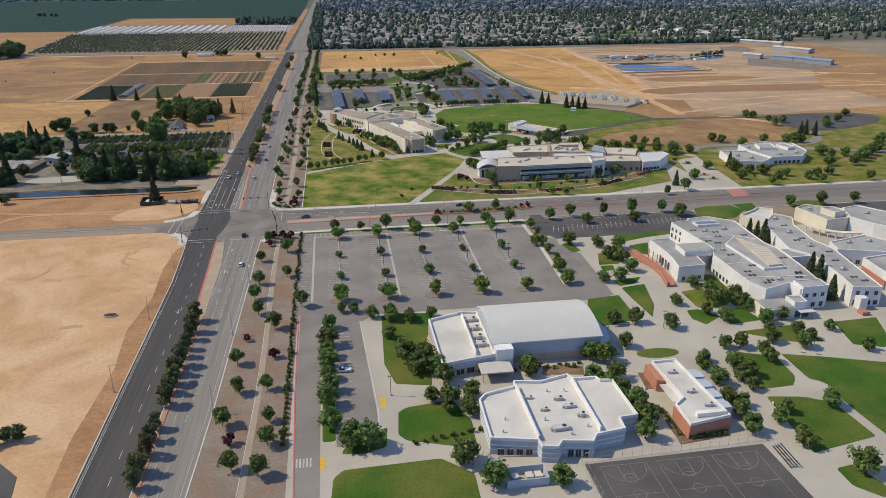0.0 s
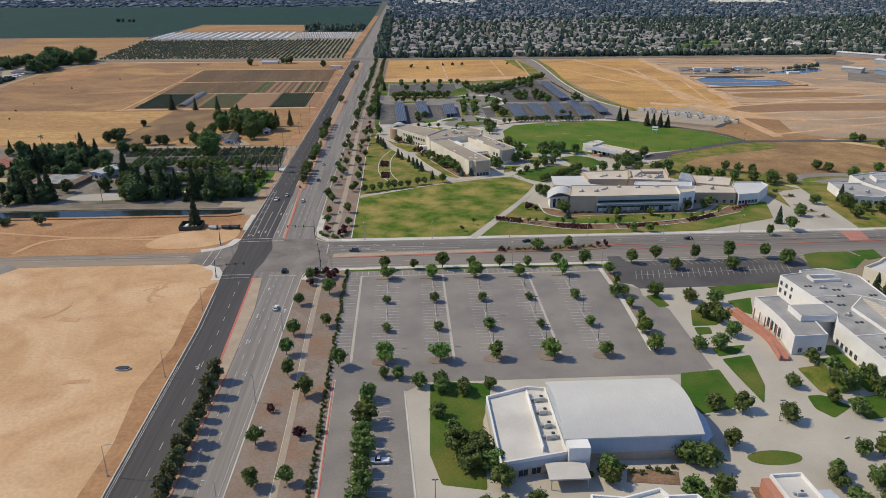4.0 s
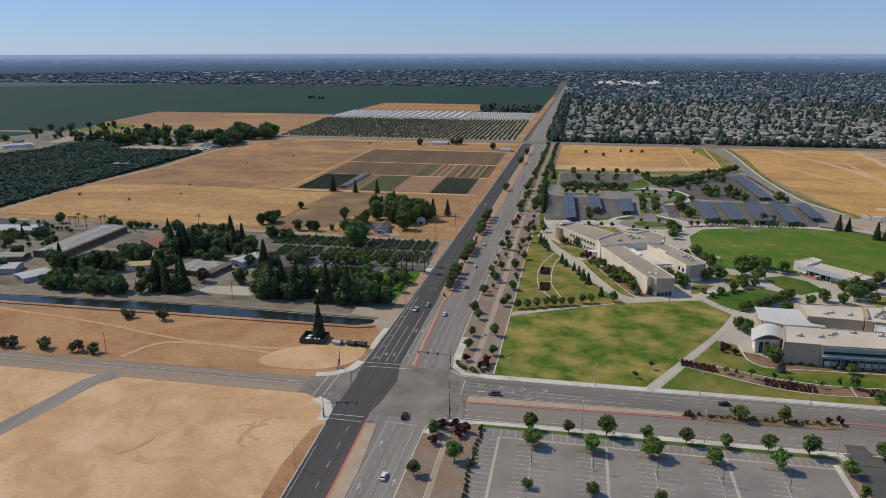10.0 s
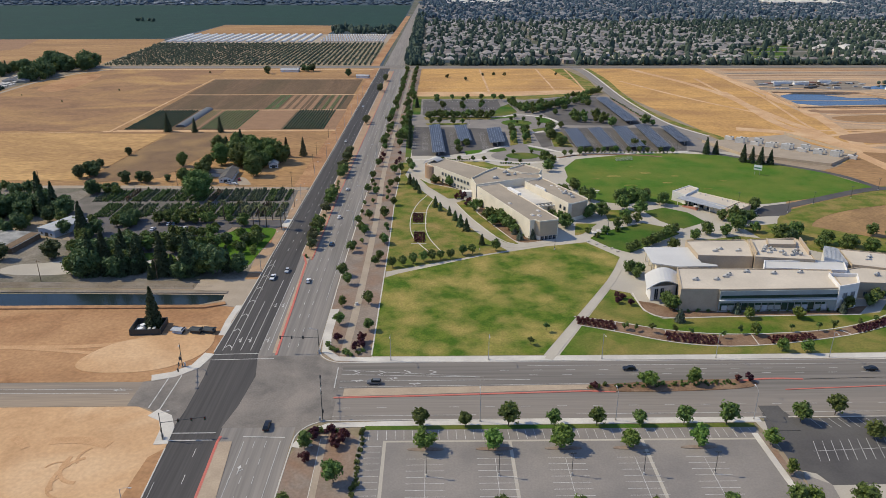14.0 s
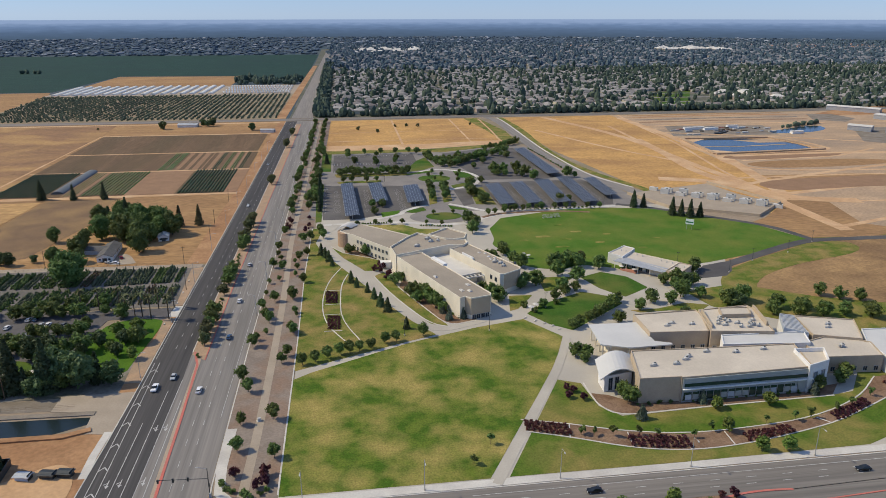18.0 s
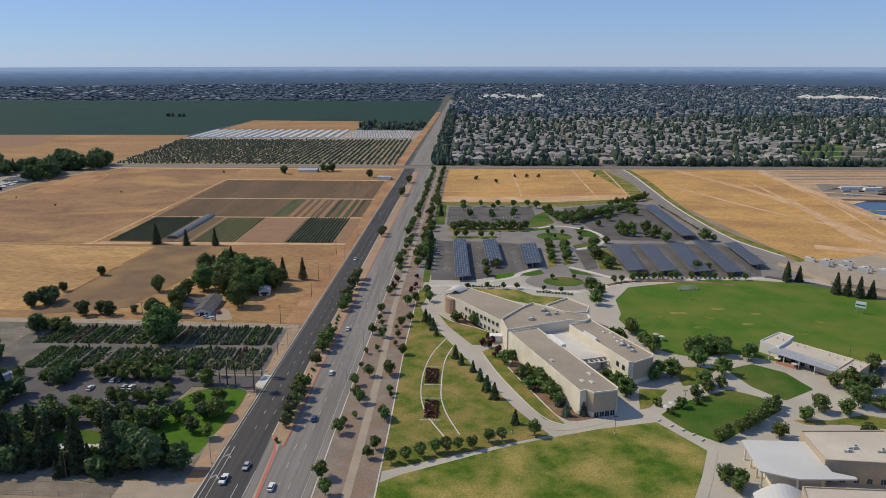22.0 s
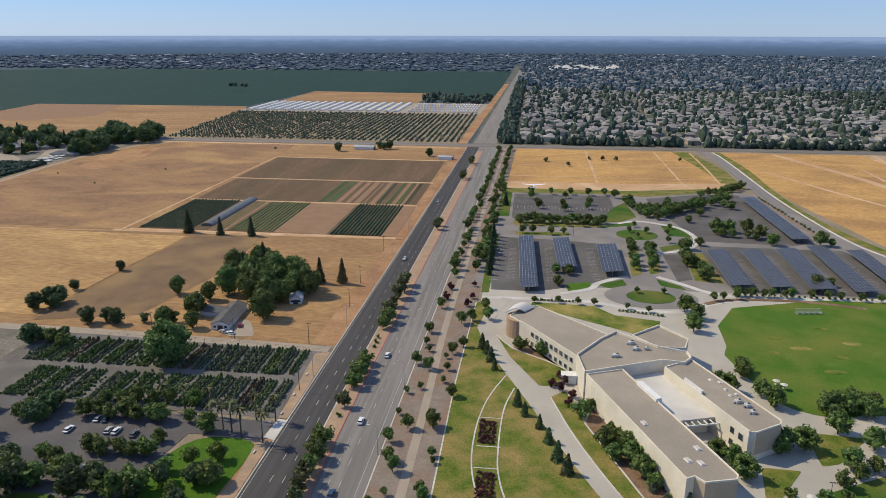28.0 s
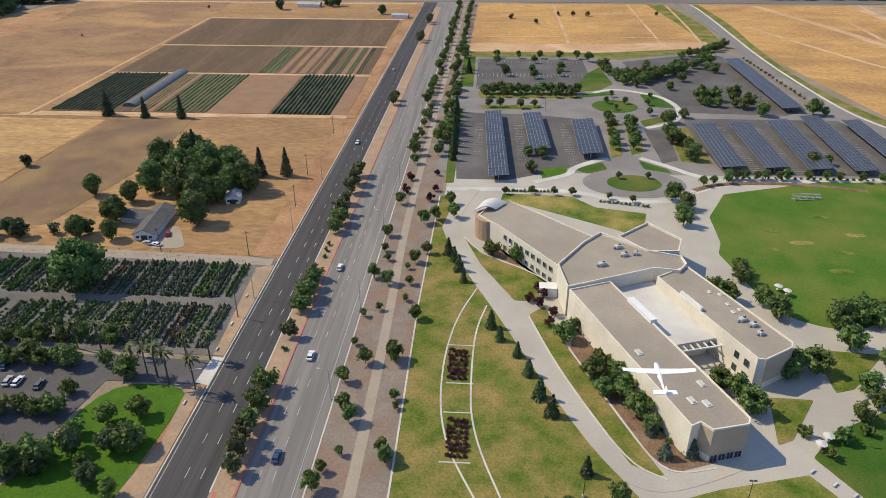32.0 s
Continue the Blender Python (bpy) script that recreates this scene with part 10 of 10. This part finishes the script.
for k in range(34):
    x, y = heap.uniform(462, 590), heap.uniform(628, 684)
    t = thing("pallet", pose(x, y, 0.1, 0, 0, heap.uniform(-20, 20)), "loaded pallet of works material on bare ground", "pallet", "pallets in the works yard")
    w_, h_ = heap.uniform(2, 6), heap.uniform(0.8, 2.2)
    part("load", bm_box(bmesh.new(), -w_, -1.2, 0.1, w_, 1.2, h_), heap.choice((METAL_DARK, WOOD, BLOCK_RED, METAL, UNIT)), t)
    part("bearer", bm_box(bmesh.new(), -w_ * 0.8, -1.0, -0.08, w_ * 0.8, 1.0, 0.1), WOOD, t)
many("pond_reeds", [(610 + 5 * k + heap.uniform(-2, 2), 664 + 2.2 * k, heap.uniform(2, 4), 0.9) for k in range(14)], ico0, TREE_TOWN, "green reeds on the pond's far bank", "reeds")
mat("blue_roof", (0.2, 0.33, 0.48), (0.17, 0.28, 0.42), 4)
for x, y, w_, d_, rz in ((722, 604, 16, 30, 40), (738, 586, 16, 30, 40), (748, 558, 18, 34, 40), (690, 632, 14, 26, 40), (800, 700, 20, 60, 30), (806, 800, 16, 70, 40)):
    shed(x, y, w_, d_, 6, rz, bpy.data.materials["blue_roof"] if x < 760 and y < 620 else ROOF_WHITE, METAL, "works shed with a blue roof" if x < 760 and y < 620 else "long white works shed", 1.4)

# ---- street furniture ----
def street_lamp(x, y, rz, h=10.5, arm=2.4, name="street_lamp", label="tall grey street lamp with a curved arm", group="street lamps"):
    t = thing(name, pose(x, y, 0.1, 0, 0, rz), label, "street lamp", group)
    part("base", bm_cyl(bmesh.new(), 0, 0, -0.1, 0.5, 0.3, 0.26), CONC, t)
    part("pole", bm_cyl(bmesh.new(), 0, 0, 0.4, h, 0.13, 0.07), METAL, t)
    bm = bmesh.new()
    bm_rod(bm, (0, 0, h - 0.4), (arm * 0.5, 0, h + 0.25), 0.05)
    bm_rod(bm, (arm * 0.5, 0, h + 0.25), (arm, 0, h + 0.3), 0.05)
    part("arm", bm, METAL, t)
    part("lamp_head", bm_box(bmesh.new(), arm - 0.1, -0.16, h + 0.18, arm + 0.75, 0.16, h + 0.36), UNIT, t)
    return t


for y in (159, 206, 261, 312, 366, 420, 474, 528, 582, 636, 690, 744, -80, -130, -182):
    street_lamp(skew(22.9, y) - (1.4 if y < -100 else 0), y, 180)
for y in (157, 104, 210, 262, 316, 370, 424, 478, 532, 586, -60, -112, -165):
    street_lamp(skew(-14.9, y) + (1.4 if y < 0 else 0), y, 0)
for x in (50.8, 86.5, 128, 170, 212, 254):
    street_lamp(x, 20.2, 270)
for x in (81, 124, 168, 212):
    street_lamp(x, -16.2 - 1.5, 90)


def lot_lamp(x, y):
    t = thing("lot_lamp", pose(x, y, 0.06), "slim dark lot lamp with two heads", "lot lamp", "lamps of the parking lots")
    part("base", bm_cyl(bmesh.new(), 0, 0, -0.1, 0.8, 0.3), CONC_PALE, t)
    part("pole", bm_cyl(bmesh.new(), 0, 0, 0.7, 7.6, 0.1, 0.07), METAL_DARK, t)
    for s in (-1, 1):
        part("lamp_head", bm_box(bmesh.new(), s * 0.15 - 0.35 + s * 0.35, -0.2, 7.5, s * 0.15 + 0.35 + s * 0.35, 0.2, 7.66), METAL_DARK, t)


for x in ROWX:
    for y in (-43.6, -70, -95):
        lot_lamp(x + 0.4, y)
for x, y in ((250, 199), (273, 184), (296, 200), (325, 211), (352, 228), (76, 330), (100, 430), (140, 430), (230, 440), (255, 330), (79, -181), (190, -150), (212, -170), (160, 150), (128, 128), (90, 128)):
    lot_lamp(x, y)


def signal(x, y, rz, arm, heads):
    """A mast-arm traffic signal."""
    t = thing("traffic_signal", pose(x, y, 0.1, 0, 0, rz), "mast-arm traffic signal with dark heads", "traffic signal", "signals at the crossing")
    part("base", bm_cyl(bmesh.new(), 0, 0, -0.1, 0.4, 0.4), CONC, t)
    part("pole", bm_cyl(bmesh.new(), 0, 0, 0.3, 9.5, 0.16, 0.1), METAL_DARK, t)
    bm = bmesh.new()
    bm_rod(bm, (0, 0, 6.0), (arm, 0, 6.7), 0.09)
    part("mast_arm", bm, METAL_DARK, t)
    bm = bmesh.new()
    bm_rod(bm, (0, 0, 9.3), (2.6, 0, 10.0), 0.05)
    part("lamp_arm", bm, METAL, t)
    part("lamp_head", bm_box(bmesh.new(), 2.4, -0.16, 9.92, 3.2, 0.16, 10.1), UNIT, t)
    for k in range(heads):
        xx = arm * (1 - 0.3 * k)
        head = part("signal_head", bm_box(bmesh.new(), xx - 0.25, -0.2, 5.7, xx + 0.25, 0.2, 6.9), METAL_DARK, t)
        for i, cc in enumerate(((0.25, 0.02, 0.015), (0.2, 0.12, 0.02), (0.02, 0.16, 0.06))):
            part("lens", bm_cyl(bmesh.new(), 0, 0, 0, 0.05, 0.13, n=10), plain("lens_tint", cc, 0.3), head).matrix_basis = pose(xx, -0.2, 6.65 - 0.38 * i, 90)
    part("side_head", bm_box(bmesh.new(), -0.2, -0.45, 3.0, 0.2, -0.12, 4.1), METAL_DARK, t)
    part("control_box", bm_box(bmesh.new(), -0.5, 0.6, -0.1, 0.1, 1.1, 1.5), METAL, t)


signal(31.3, -16.6, 100, 16, 3)
signal(-15.9, -25.6, 8, 13, 3)
signal(23.9, 26.4, 180, 14, 3)
signal(-23.6, 16.6, 285, 13, 3)


def power_pole(x, y, rz=0.0, h=10.5):
    t = thing("power_pole", pose(x, y, 0.05, 0, 0, rz), "weathered wooden power pole", "power pole", "power poles")
    part("pole", bm_cyl(bmesh.new(), 0, 0, -0.2, h, 0.17, 0.11), WOOD, t)
    part("crossarm", bm_box(bmesh.new(), -1.2, -0.07, h - 0.8, 1.2, 0.07, h - 0.65), WOOD, t)
    for k in (-1, 0, 1):
        part("insulator", bm_cyl(bmesh.new(), k * 1.0, 0, h - 0.65, h - 0.45, 0.06), UNIT, t)


for x, y in ((-25, 240), (-21, 321), (-135, 12.3), (-18, 285), (-20, 380), (-60, 241), (-100, 243), (-190, 245), (-60, 94), (-112, 92), (-170, 90), (-15.8, 198)):
    power_pole(x, y, 15)

# fence of the courts and paddock fences
def fence(pts, step, h, label, name="fence", wire=True, material=None):
    material = material or METAL
    t = thing(name, Matrix(), label, "fence")
    bm = bmesh.new()
    bm_cyl(bm, 0, 0, -0.1, h, 0.05, n=6)
    post = mesh_of("post", bm, material)
    for a, b in zip(pts, pts[1:]):
        d = math.hypot(b[0] - a[0], b[1] - a[1])
        n = max(1, int(d / step))
        for k in range(n):
            piece("post", post, t, Matrix.Translation((a[0] + (b[0] - a[0]) * k / n, a[1] + (b[1] - a[1]) * k / n, 0.05)))
        for z in ((h, h * 0.5, 0.15) if wire else (h * 0.9, h * 0.5)):
            bm = bmesh.new()
            bm_rod(bm, (*a, z), (*b, z), 0.03, 4)
            part("rail", bm, material, t)
    return t


fence([(131.4, -262), (131, -224.2), (189.9, -222.2)], 3.0, 3.4, "tall chain-link fence round the courts")
fence([(-138, 88.3), (-108, 85), (-32, 84)], 8.0, 1.6, "post fence beside the canal lane", wire=False, material=WOOD)
fence([(-126, 238.4), (-60, 237), (-16.8, 233)], 4.0, 1.5, "wire fence between lane and nursery", wire=False, material=WOOD)
fence([(-16.8, 238), (-30, 239.4), (-124, 244)], 5.0, 1.3, "post fence of the dry paddock", wire=False, material=WOOD)
fence([(-158, 398), (-164, 290), (-166, 252)], 6.0, 1.2, "old wire fence across dry grass", wire=False, material=WOOD)


# ---- vehicles ----
PAINTS = {n_: plain(n_ + "_car_paint", c_, 0.25) for n_, c_ in (("white", (0.7, 0.7, 0.7)), ("black", (0.012, 0.013, 0.015)), ("silver", (0.4, 0.41, 0.42)), ("blue", (0.03, 0.07, 0.13)), ("red", (0.25, 0.02, 0.03)), ("grey", (0.12, 0.125, 0.13)))}
TYRE = plain("tyre_rubber", (0.02, 0.02, 0.02), 0.9)
CAR_GLASS = plain("car_glass", (0.015, 0.018, 0.02), 0.08)


def car_meshes(style):
    """Body, cabin and wheels, along +y."""
    L, W, H = {"car": (4.7, 1.85, 1.45), "suv": (4.9, 1.95, 1.8), "pickup": (5.7, 2.0, 1.85)}[style]
    belt = 0.95 if style == "car" else 1.1
    bm = bmesh.new()
    prof = [(-L / 2, 0.35), (L / 2, 0.35), (L / 2, belt - 0.2), (L / 2 - 0.25, belt - 0.06), (L / 2 - 1.1, belt), (-L / 2 + 0.2, belt), (-L / 2, belt - 0.1)]
    a, b = ([bm.verts.new((x, y, z)) for y, z in prof] for x in (-W / 2, W / 2))
    bm.faces.new(a)
    bm.faces.new(b[::-1])
    for k in range(len(prof)):
        j = (k + 1) % len(prof)
        bm.faces.new((a[j], a[k], b[k], b[j]))
    bmesh.ops.recalc_face_normals(bm, faces=bm.faces[:])
    bmesh.ops.bevel(bm, geom=bm.edges[:], offset=0.07, segments=2, affect="EDGES")
    y0, y1 = (-L / 2 + 0.5, L / 2 - 1.3) if style == "car" else (-L / 2 + 0.15, L / 2 - 1.3) if style == "suv" else (-0.5, L / 2 - 1.4)

    def taper(z0, z1, k, g):
        q = bmesh.new()
        lo = [q.verts.new(c) for c in ((-W / 2 + 0.06, y0, z0), (W / 2 - 0.06, y0, z0), (W / 2 - 0.06, y1, z0), (-W / 2 + 0.06, y1, z0))]
        hi = [q.verts.new(c) for c in ((-W / 2 + 0.06 + k, y0 + g * 0.5, z1), (W / 2 - 0.06 - k, y0 + g * 0.5, z1), (W / 2 - 0.06 - k, y1 - g, z1), (-W / 2 + 0.06 + k, y1 - g, z1))]
        q.faces.new(hi)
        q.faces.new(lo[::-1])
        for i in range(4):
            j = (i + 1) % 4
            q.faces.new((lo[i], lo[j], hi[j], hi[i]))
        return q

    glass = taper(belt - 0.02, H - 0.1, 0.18, 0.75)
    y0, y1 = y0 + 0.36, y1 - 0.72
    W -= 0.36
    roof = taper(H - 0.12, H, 0.05, 0.1)
    W += 0.36
    wheel = bmesh.new()
    bm_rod(wheel, (-0.11, 0, 0), (0.11, 0, 0), 0.34, 14)
    rim = bmesh.new()
    bm_rod(rim, (-0.13, 0, 0), (0.13, 0, 0), 0.2, 10)
    return bm, glass, roof, wheel, rim, L, W


CARS = {}
for style in ("car", "suv", "pickup"):
    for paint in PAINTS:
        if style == "car" or paint in ("black", "white", "grey"):
            bm, glass, roof, wheel, rim, L, W = car_meshes(style)
            CARS[style, paint] = (mesh_of("body", bm, PAINTS[paint]), mesh_of("cabin_glass", glass, CAR_GLASS), mesh_of("roof", roof, PAINTS[paint]), mesh_of("tyre", wheel, TYRE), mesh_of("rim", rim, METAL), L, W)


def car(style, paint, x, y, rz, where):
    body, glass, roof, tyre, rim, L, W = CARS[style, paint]
    t = thing(style if style != "car" else "sedan", pose(x, y, 0.12, 0, 0, rz), f"{paint} {'sport utility car' if style == 'suv' else style if style != 'car' else 'sedan'} {where}", "car", "cars")
    for nm, me in (("body", body), ("cabin_glass", glass), ("roof", roof)):
        piece(nm, me, t)
    for sx in (-1, 1):
        for sy in (-1, 1):
            w_ = piece("wheel", tyre, t, pose(sx * (W / 2 - 0.1), sy * L * 0.31, 0.34))
            piece("rim", rim, w_)
    for sx in (-1, 1):
        part("headlight", bm_box(bmesh.new(), sx * W * 0.36 - 0.2, L / 2 - 0.04, 0.62, sx * W * 0.36 + 0.2, L / 2 + 0.03, 0.78), WHITE_PAINT, t)
        part("tail_light", bm_box(bmesh.new(), sx * W * 0.38 - 0.15, -L / 2 - 0.03, 0.66, sx * W * 0.38 + 0.15, -L / 2 + 0.04, 0.86), PAINTS["red"], t)


ROAD = "driving along the avenue"
for style, paint, x, y, rz in (("car", "white", 13.2, 178, 0), ("car", "blue", 14.1, 136, 0), ("suv", "black", 14.5, -20, 0), ("pickup", "white", -7.2, 94, 180), ("car", "silver", -2.1, 102, 180), ("car", "white", 11.9, 232, 0), ("car", "white", 9.6, 90, 0), ("car", "white", -4.3, 366, 180), ("car", "white", 17.2, -60, 0), ("car", "silver", -4, 520, 180)):
    car(style, paint, x, y, rz, ROAD)
for style, paint, x, y, rz in (("suv", "grey", 46, 4.6, 90), ("car", "black", 136, 12.4, 90), ("car", "black", 222, 11.2, 90)):
    car(style, paint, x, y, rz, "on the cross street")
car("pickup", "white", 63.6, -163.4, 88, "parked in the narrow lot")
car("car", "white", -64, 246, 70, "parked before the farmhouse")
car("car", "red", -63, 255, 20, "parked beside the farmhouse")
car("car", "silver", -68, 247, 60, "parked before the farmhouse")
for k, (paint, x, y) in enumerate((("white", -80, 168), ("blue", -77, 168), ("silver", -72, 161), ("white", -69, 161), ("grey", -62, 160), ("white", -74, 152), ("black", -71, 152), ("blue", -64, 140), ("silver", -67, 138.6), ("white", -86, 160))):
    car("car", paint, x, y, 4 * (k % 3), "parked in the nursery lot")

# ---- small things ----
def bench(x, y, rz):
    t = thing("bench", pose(x, y, 0.1, 0, 0, rz), "pale concrete bench beside a path", "bench", "benches along the paths")
    part("seat", bm_box(bmesh.new(), -0.9, -0.25, 0.4, 0.9, 0.25, 0.52), CONC_PALE, t)
    for s in (-0.6, 0.6):
        part("leg", bm_box(bmesh.new(), s - 0.12, -0.22, -0.1, s + 0.12, 0.22, 0.4), CONC_PALE, t)


for x, y, rz in ((147.1, 139.1, 40), (150.9, 135.0, 40), (154.3, 131.8, 40), (157.1, 128.6, 40), (159.3, 124.7, 40), (172, -146, 0), (168, -146, 10), (176, -145, -10), (203, -205, 60), (200, -214, 70), (206, -160, 20), (233, -176, -20), (238, -178, -20)):
    bench(x, y, rz)


def umbrella_table(x, y):
    t = thing("umbrella_table", pose(x, y, 0.1), "round table under a white umbrella", "table", "umbrella tables")
    part("tabletop", bm_cyl(bmesh.new(), 0, 0, 0.7, 0.76, 0.6, n=16), CONC_PALE, t)
    part("foot", bm_cyl(bmesh.new(), 0, 0, -0.1, 0.7, 0.08), METAL, t)
    part("mast", bm_cyl(bmesh.new(), 0, 0, 0.76, 2.3, 0.03), METAL, t)
    part("canopy", bm_cyl(bmesh.new(), 0, 0, 2.2, 2.7, 1.5, 0.06, 8), ROOF_WHITE, t)


for x, y in ((168, 225), (155, 150), (170, 222), (152, 147), (216, 196), (221, 190)):
    umbrella_table(x, y)
t = thing("bleachers", pose(207.9, 305, 0.11, 0, 0, 8), "small aluminium bleachers on the turf", "bleachers")
for k in range(5):
    part("plank", bm_box(bmesh.new(), -6.5, -1.5 + 0.7 * k, 0.45 + 0.4 * k, 6.5, -1.2 + 0.7 * k, 0.52 + 0.4 * k), METAL, t)
for s in (-6, -3, 0, 3, 6):
    part("leg", bm_prism(bmesh.new(), [(s - 0.06, -1.4), (s + 0.06, -1.4), (s + 0.06, 1.6), (s - 0.06, 1.6)], -0.05, 0.45), METAL, t)
t = thing("bench_rack", pose(191.2, -225.4, 0.05, 0, 0, -92), "stack of dark spectator benches beside the courts", "bleachers")
for k in range(4):
    part("plank", bm_box(bmesh.new(), 0, -1.2 + 0.75 * k, 0.3 + 0.28 * k, 10, -0.8 + 0.75 * k, 0.38 + 0.28 * k), METAL_DARK, t)
for x in (0.4, 3.4, 6.6, 9.6):
    part("leg", bm_box(bmesh.new(), x - 0.06, -1.2, -0.05, x + 0.06, 1.4, 0.3), METAL, t)
t = thing("pump_house", pose(113, -228.6, 0.05), "low grey plant enclosure with white units", "enclosure")
for x0, y0, x1, y1 in ((-6, -3, 6, -2.7), (-6, 2.7, 6, 3), (-6, -2.7, -5.7, 2.7), (5.7, -2.7, 6, 2.7)):
    part("wall", bm_box(bmesh.new(), x0, y0, -0.1, x1, y1, 2.6), STUCCO_GREY, t)
for x in (-3, 1, 3.6):
    part("unit", bm_box(bmesh.new(), x - 1, -1.2, -0.05, x + 1, 1.2, 1.8), ROOF_WHITE, t, "white air unit")
t = thing("scoreboard", pose(289.5, 264.7, 0.11, 0, 0, -35), "white and green field scoreboard", "scoreboard")
for s in (-1.6, 1.6):
    part("post", bm_cyl(bmesh.new(), s, 0, -0.1, 6.5, 0.14), METAL, t)
part("board", bm_box(bmesh.new(), -2.6, -0.2, 3.4, 2.6, 0.1, 6.8), WHITE_PAINT, t)
part("panel", bm_box(bmesh.new(), -2.3, -0.26, 4.4, 2.3, -0.2, 5.2), plain("green_paint", (0.02, 0.16, 0.06), 0.5), t)
t = thing("concrete_vault", pose(-30.2, -105.9, 0.05), "weathered steel vault lid in the dirt", "vault")
part("rim", bm_prism(bmesh.new(), arc(0, 0, 3.0, 0, 360, 20, 1.5)[:-1], -0.1, 0.5), CONC, t)
part("lid", bm_prism(bmesh.new(), arc(0, 0, 2.5, 0, 360, 20, 1.1)[:-1], 0.4, 0.75), METAL_DARK, t)
for x, y in ((29, -29), (26, -146), (34, 66)):
    t = thing("utility_box", pose(x, y, 0.08, 0, 0, 20), "pale green utility box on a pad", "utility box", "utility boxes")
    part("pad", bm_box(bmesh.new(), -0.9, -0.7, -0.1, 0.9, 0.7, 0.12), CONC_PALE, t)
    part("cabinet", bm_box(bmesh.new(), -0.6, -0.45, 0.12, 0.6, 0.45, 1.2), UNIT, t)

# ---- the model glider ----
t = thing("model_glider", pose(69.82, 21.58, 119.86, 2, -1, 1) @ Matrix.Scale(1.0, 4), "white foam model glider in flight", "model aircraft")
FOAM = plain("white_foam", (0.86, 0.86, 0.86), 0.5)
bm = bmesh.new()
sec = ((-1.0, 0.09, 0.06), (-0.6, 0.13, 0.02), (0, 0.15, 0), (0.6, 0.13, 0.02), (1.0, 0.09, 0.06))
last = None
for x, c_, z in sec:
    ring = [bm.verts.new((x, y * c_, z + h_ * c_)) for y, h_ in ((0.6, 0), (0.25, 0.16), (-0.4, 0.08), (-0.9, 0), (-0.4, -0.06), (0.25, -0.08))]
    if last:
        for i in range(6):
            j = (i + 1) % 6
            bm.faces.new((last[i], last[j], ring[j], ring[i]))
    else:
        bm.faces.new(ring)
    last = ring
bm.faces.new(last[::-1])
bmesh.ops.recalc_face_normals(bm, faces=bm.faces[:])
part("wing", bm, FOAM, t)
bm = bmesh.new()
last = None
for y, r in ((0.42, 0.015), (0.36, 0.05), (0.2, 0.075), (-0.1, 0.075), (-0.4, 0.04), (-0.85, 0.022), (-0.95, 0.01)):
    ring = [bm.verts.new((r * math.cos(2 * math.pi * i / 8), y, -0.06 + r * 1.2 * math.sin(2 * math.pi * i / 8))) for i in range(8)]
    if last:
        for i in range(8):
            j = (i + 1) % 8
            bm.faces.new((last[i], last[j], ring[j], ring[i]))
    else:
        bm.faces.new(ring)
    last = ring
bm.faces.new(last[::-1])
bmesh.ops.recalc_face_normals(bm, faces=bm.faces[:])
part("fuselage", bm, FOAM, t)
part("tailplane", bm_prism(bmesh.new(), [(-0.33, -0.92), (0.33, -0.92), (0.3, -0.76), (-0.3, -0.76)], -0.05, -0.03), FOAM, t)
part("fin", bm_box(bmesh.new(), -0.01, -0.96, -0.05, 0.01, -0.8, 0.16), FOAM, t)
for x, y in ((-16.9, 211), (-16.6, 194), (-16.6, 180), (-17.2, 155)):
    bench(x, y, 90)
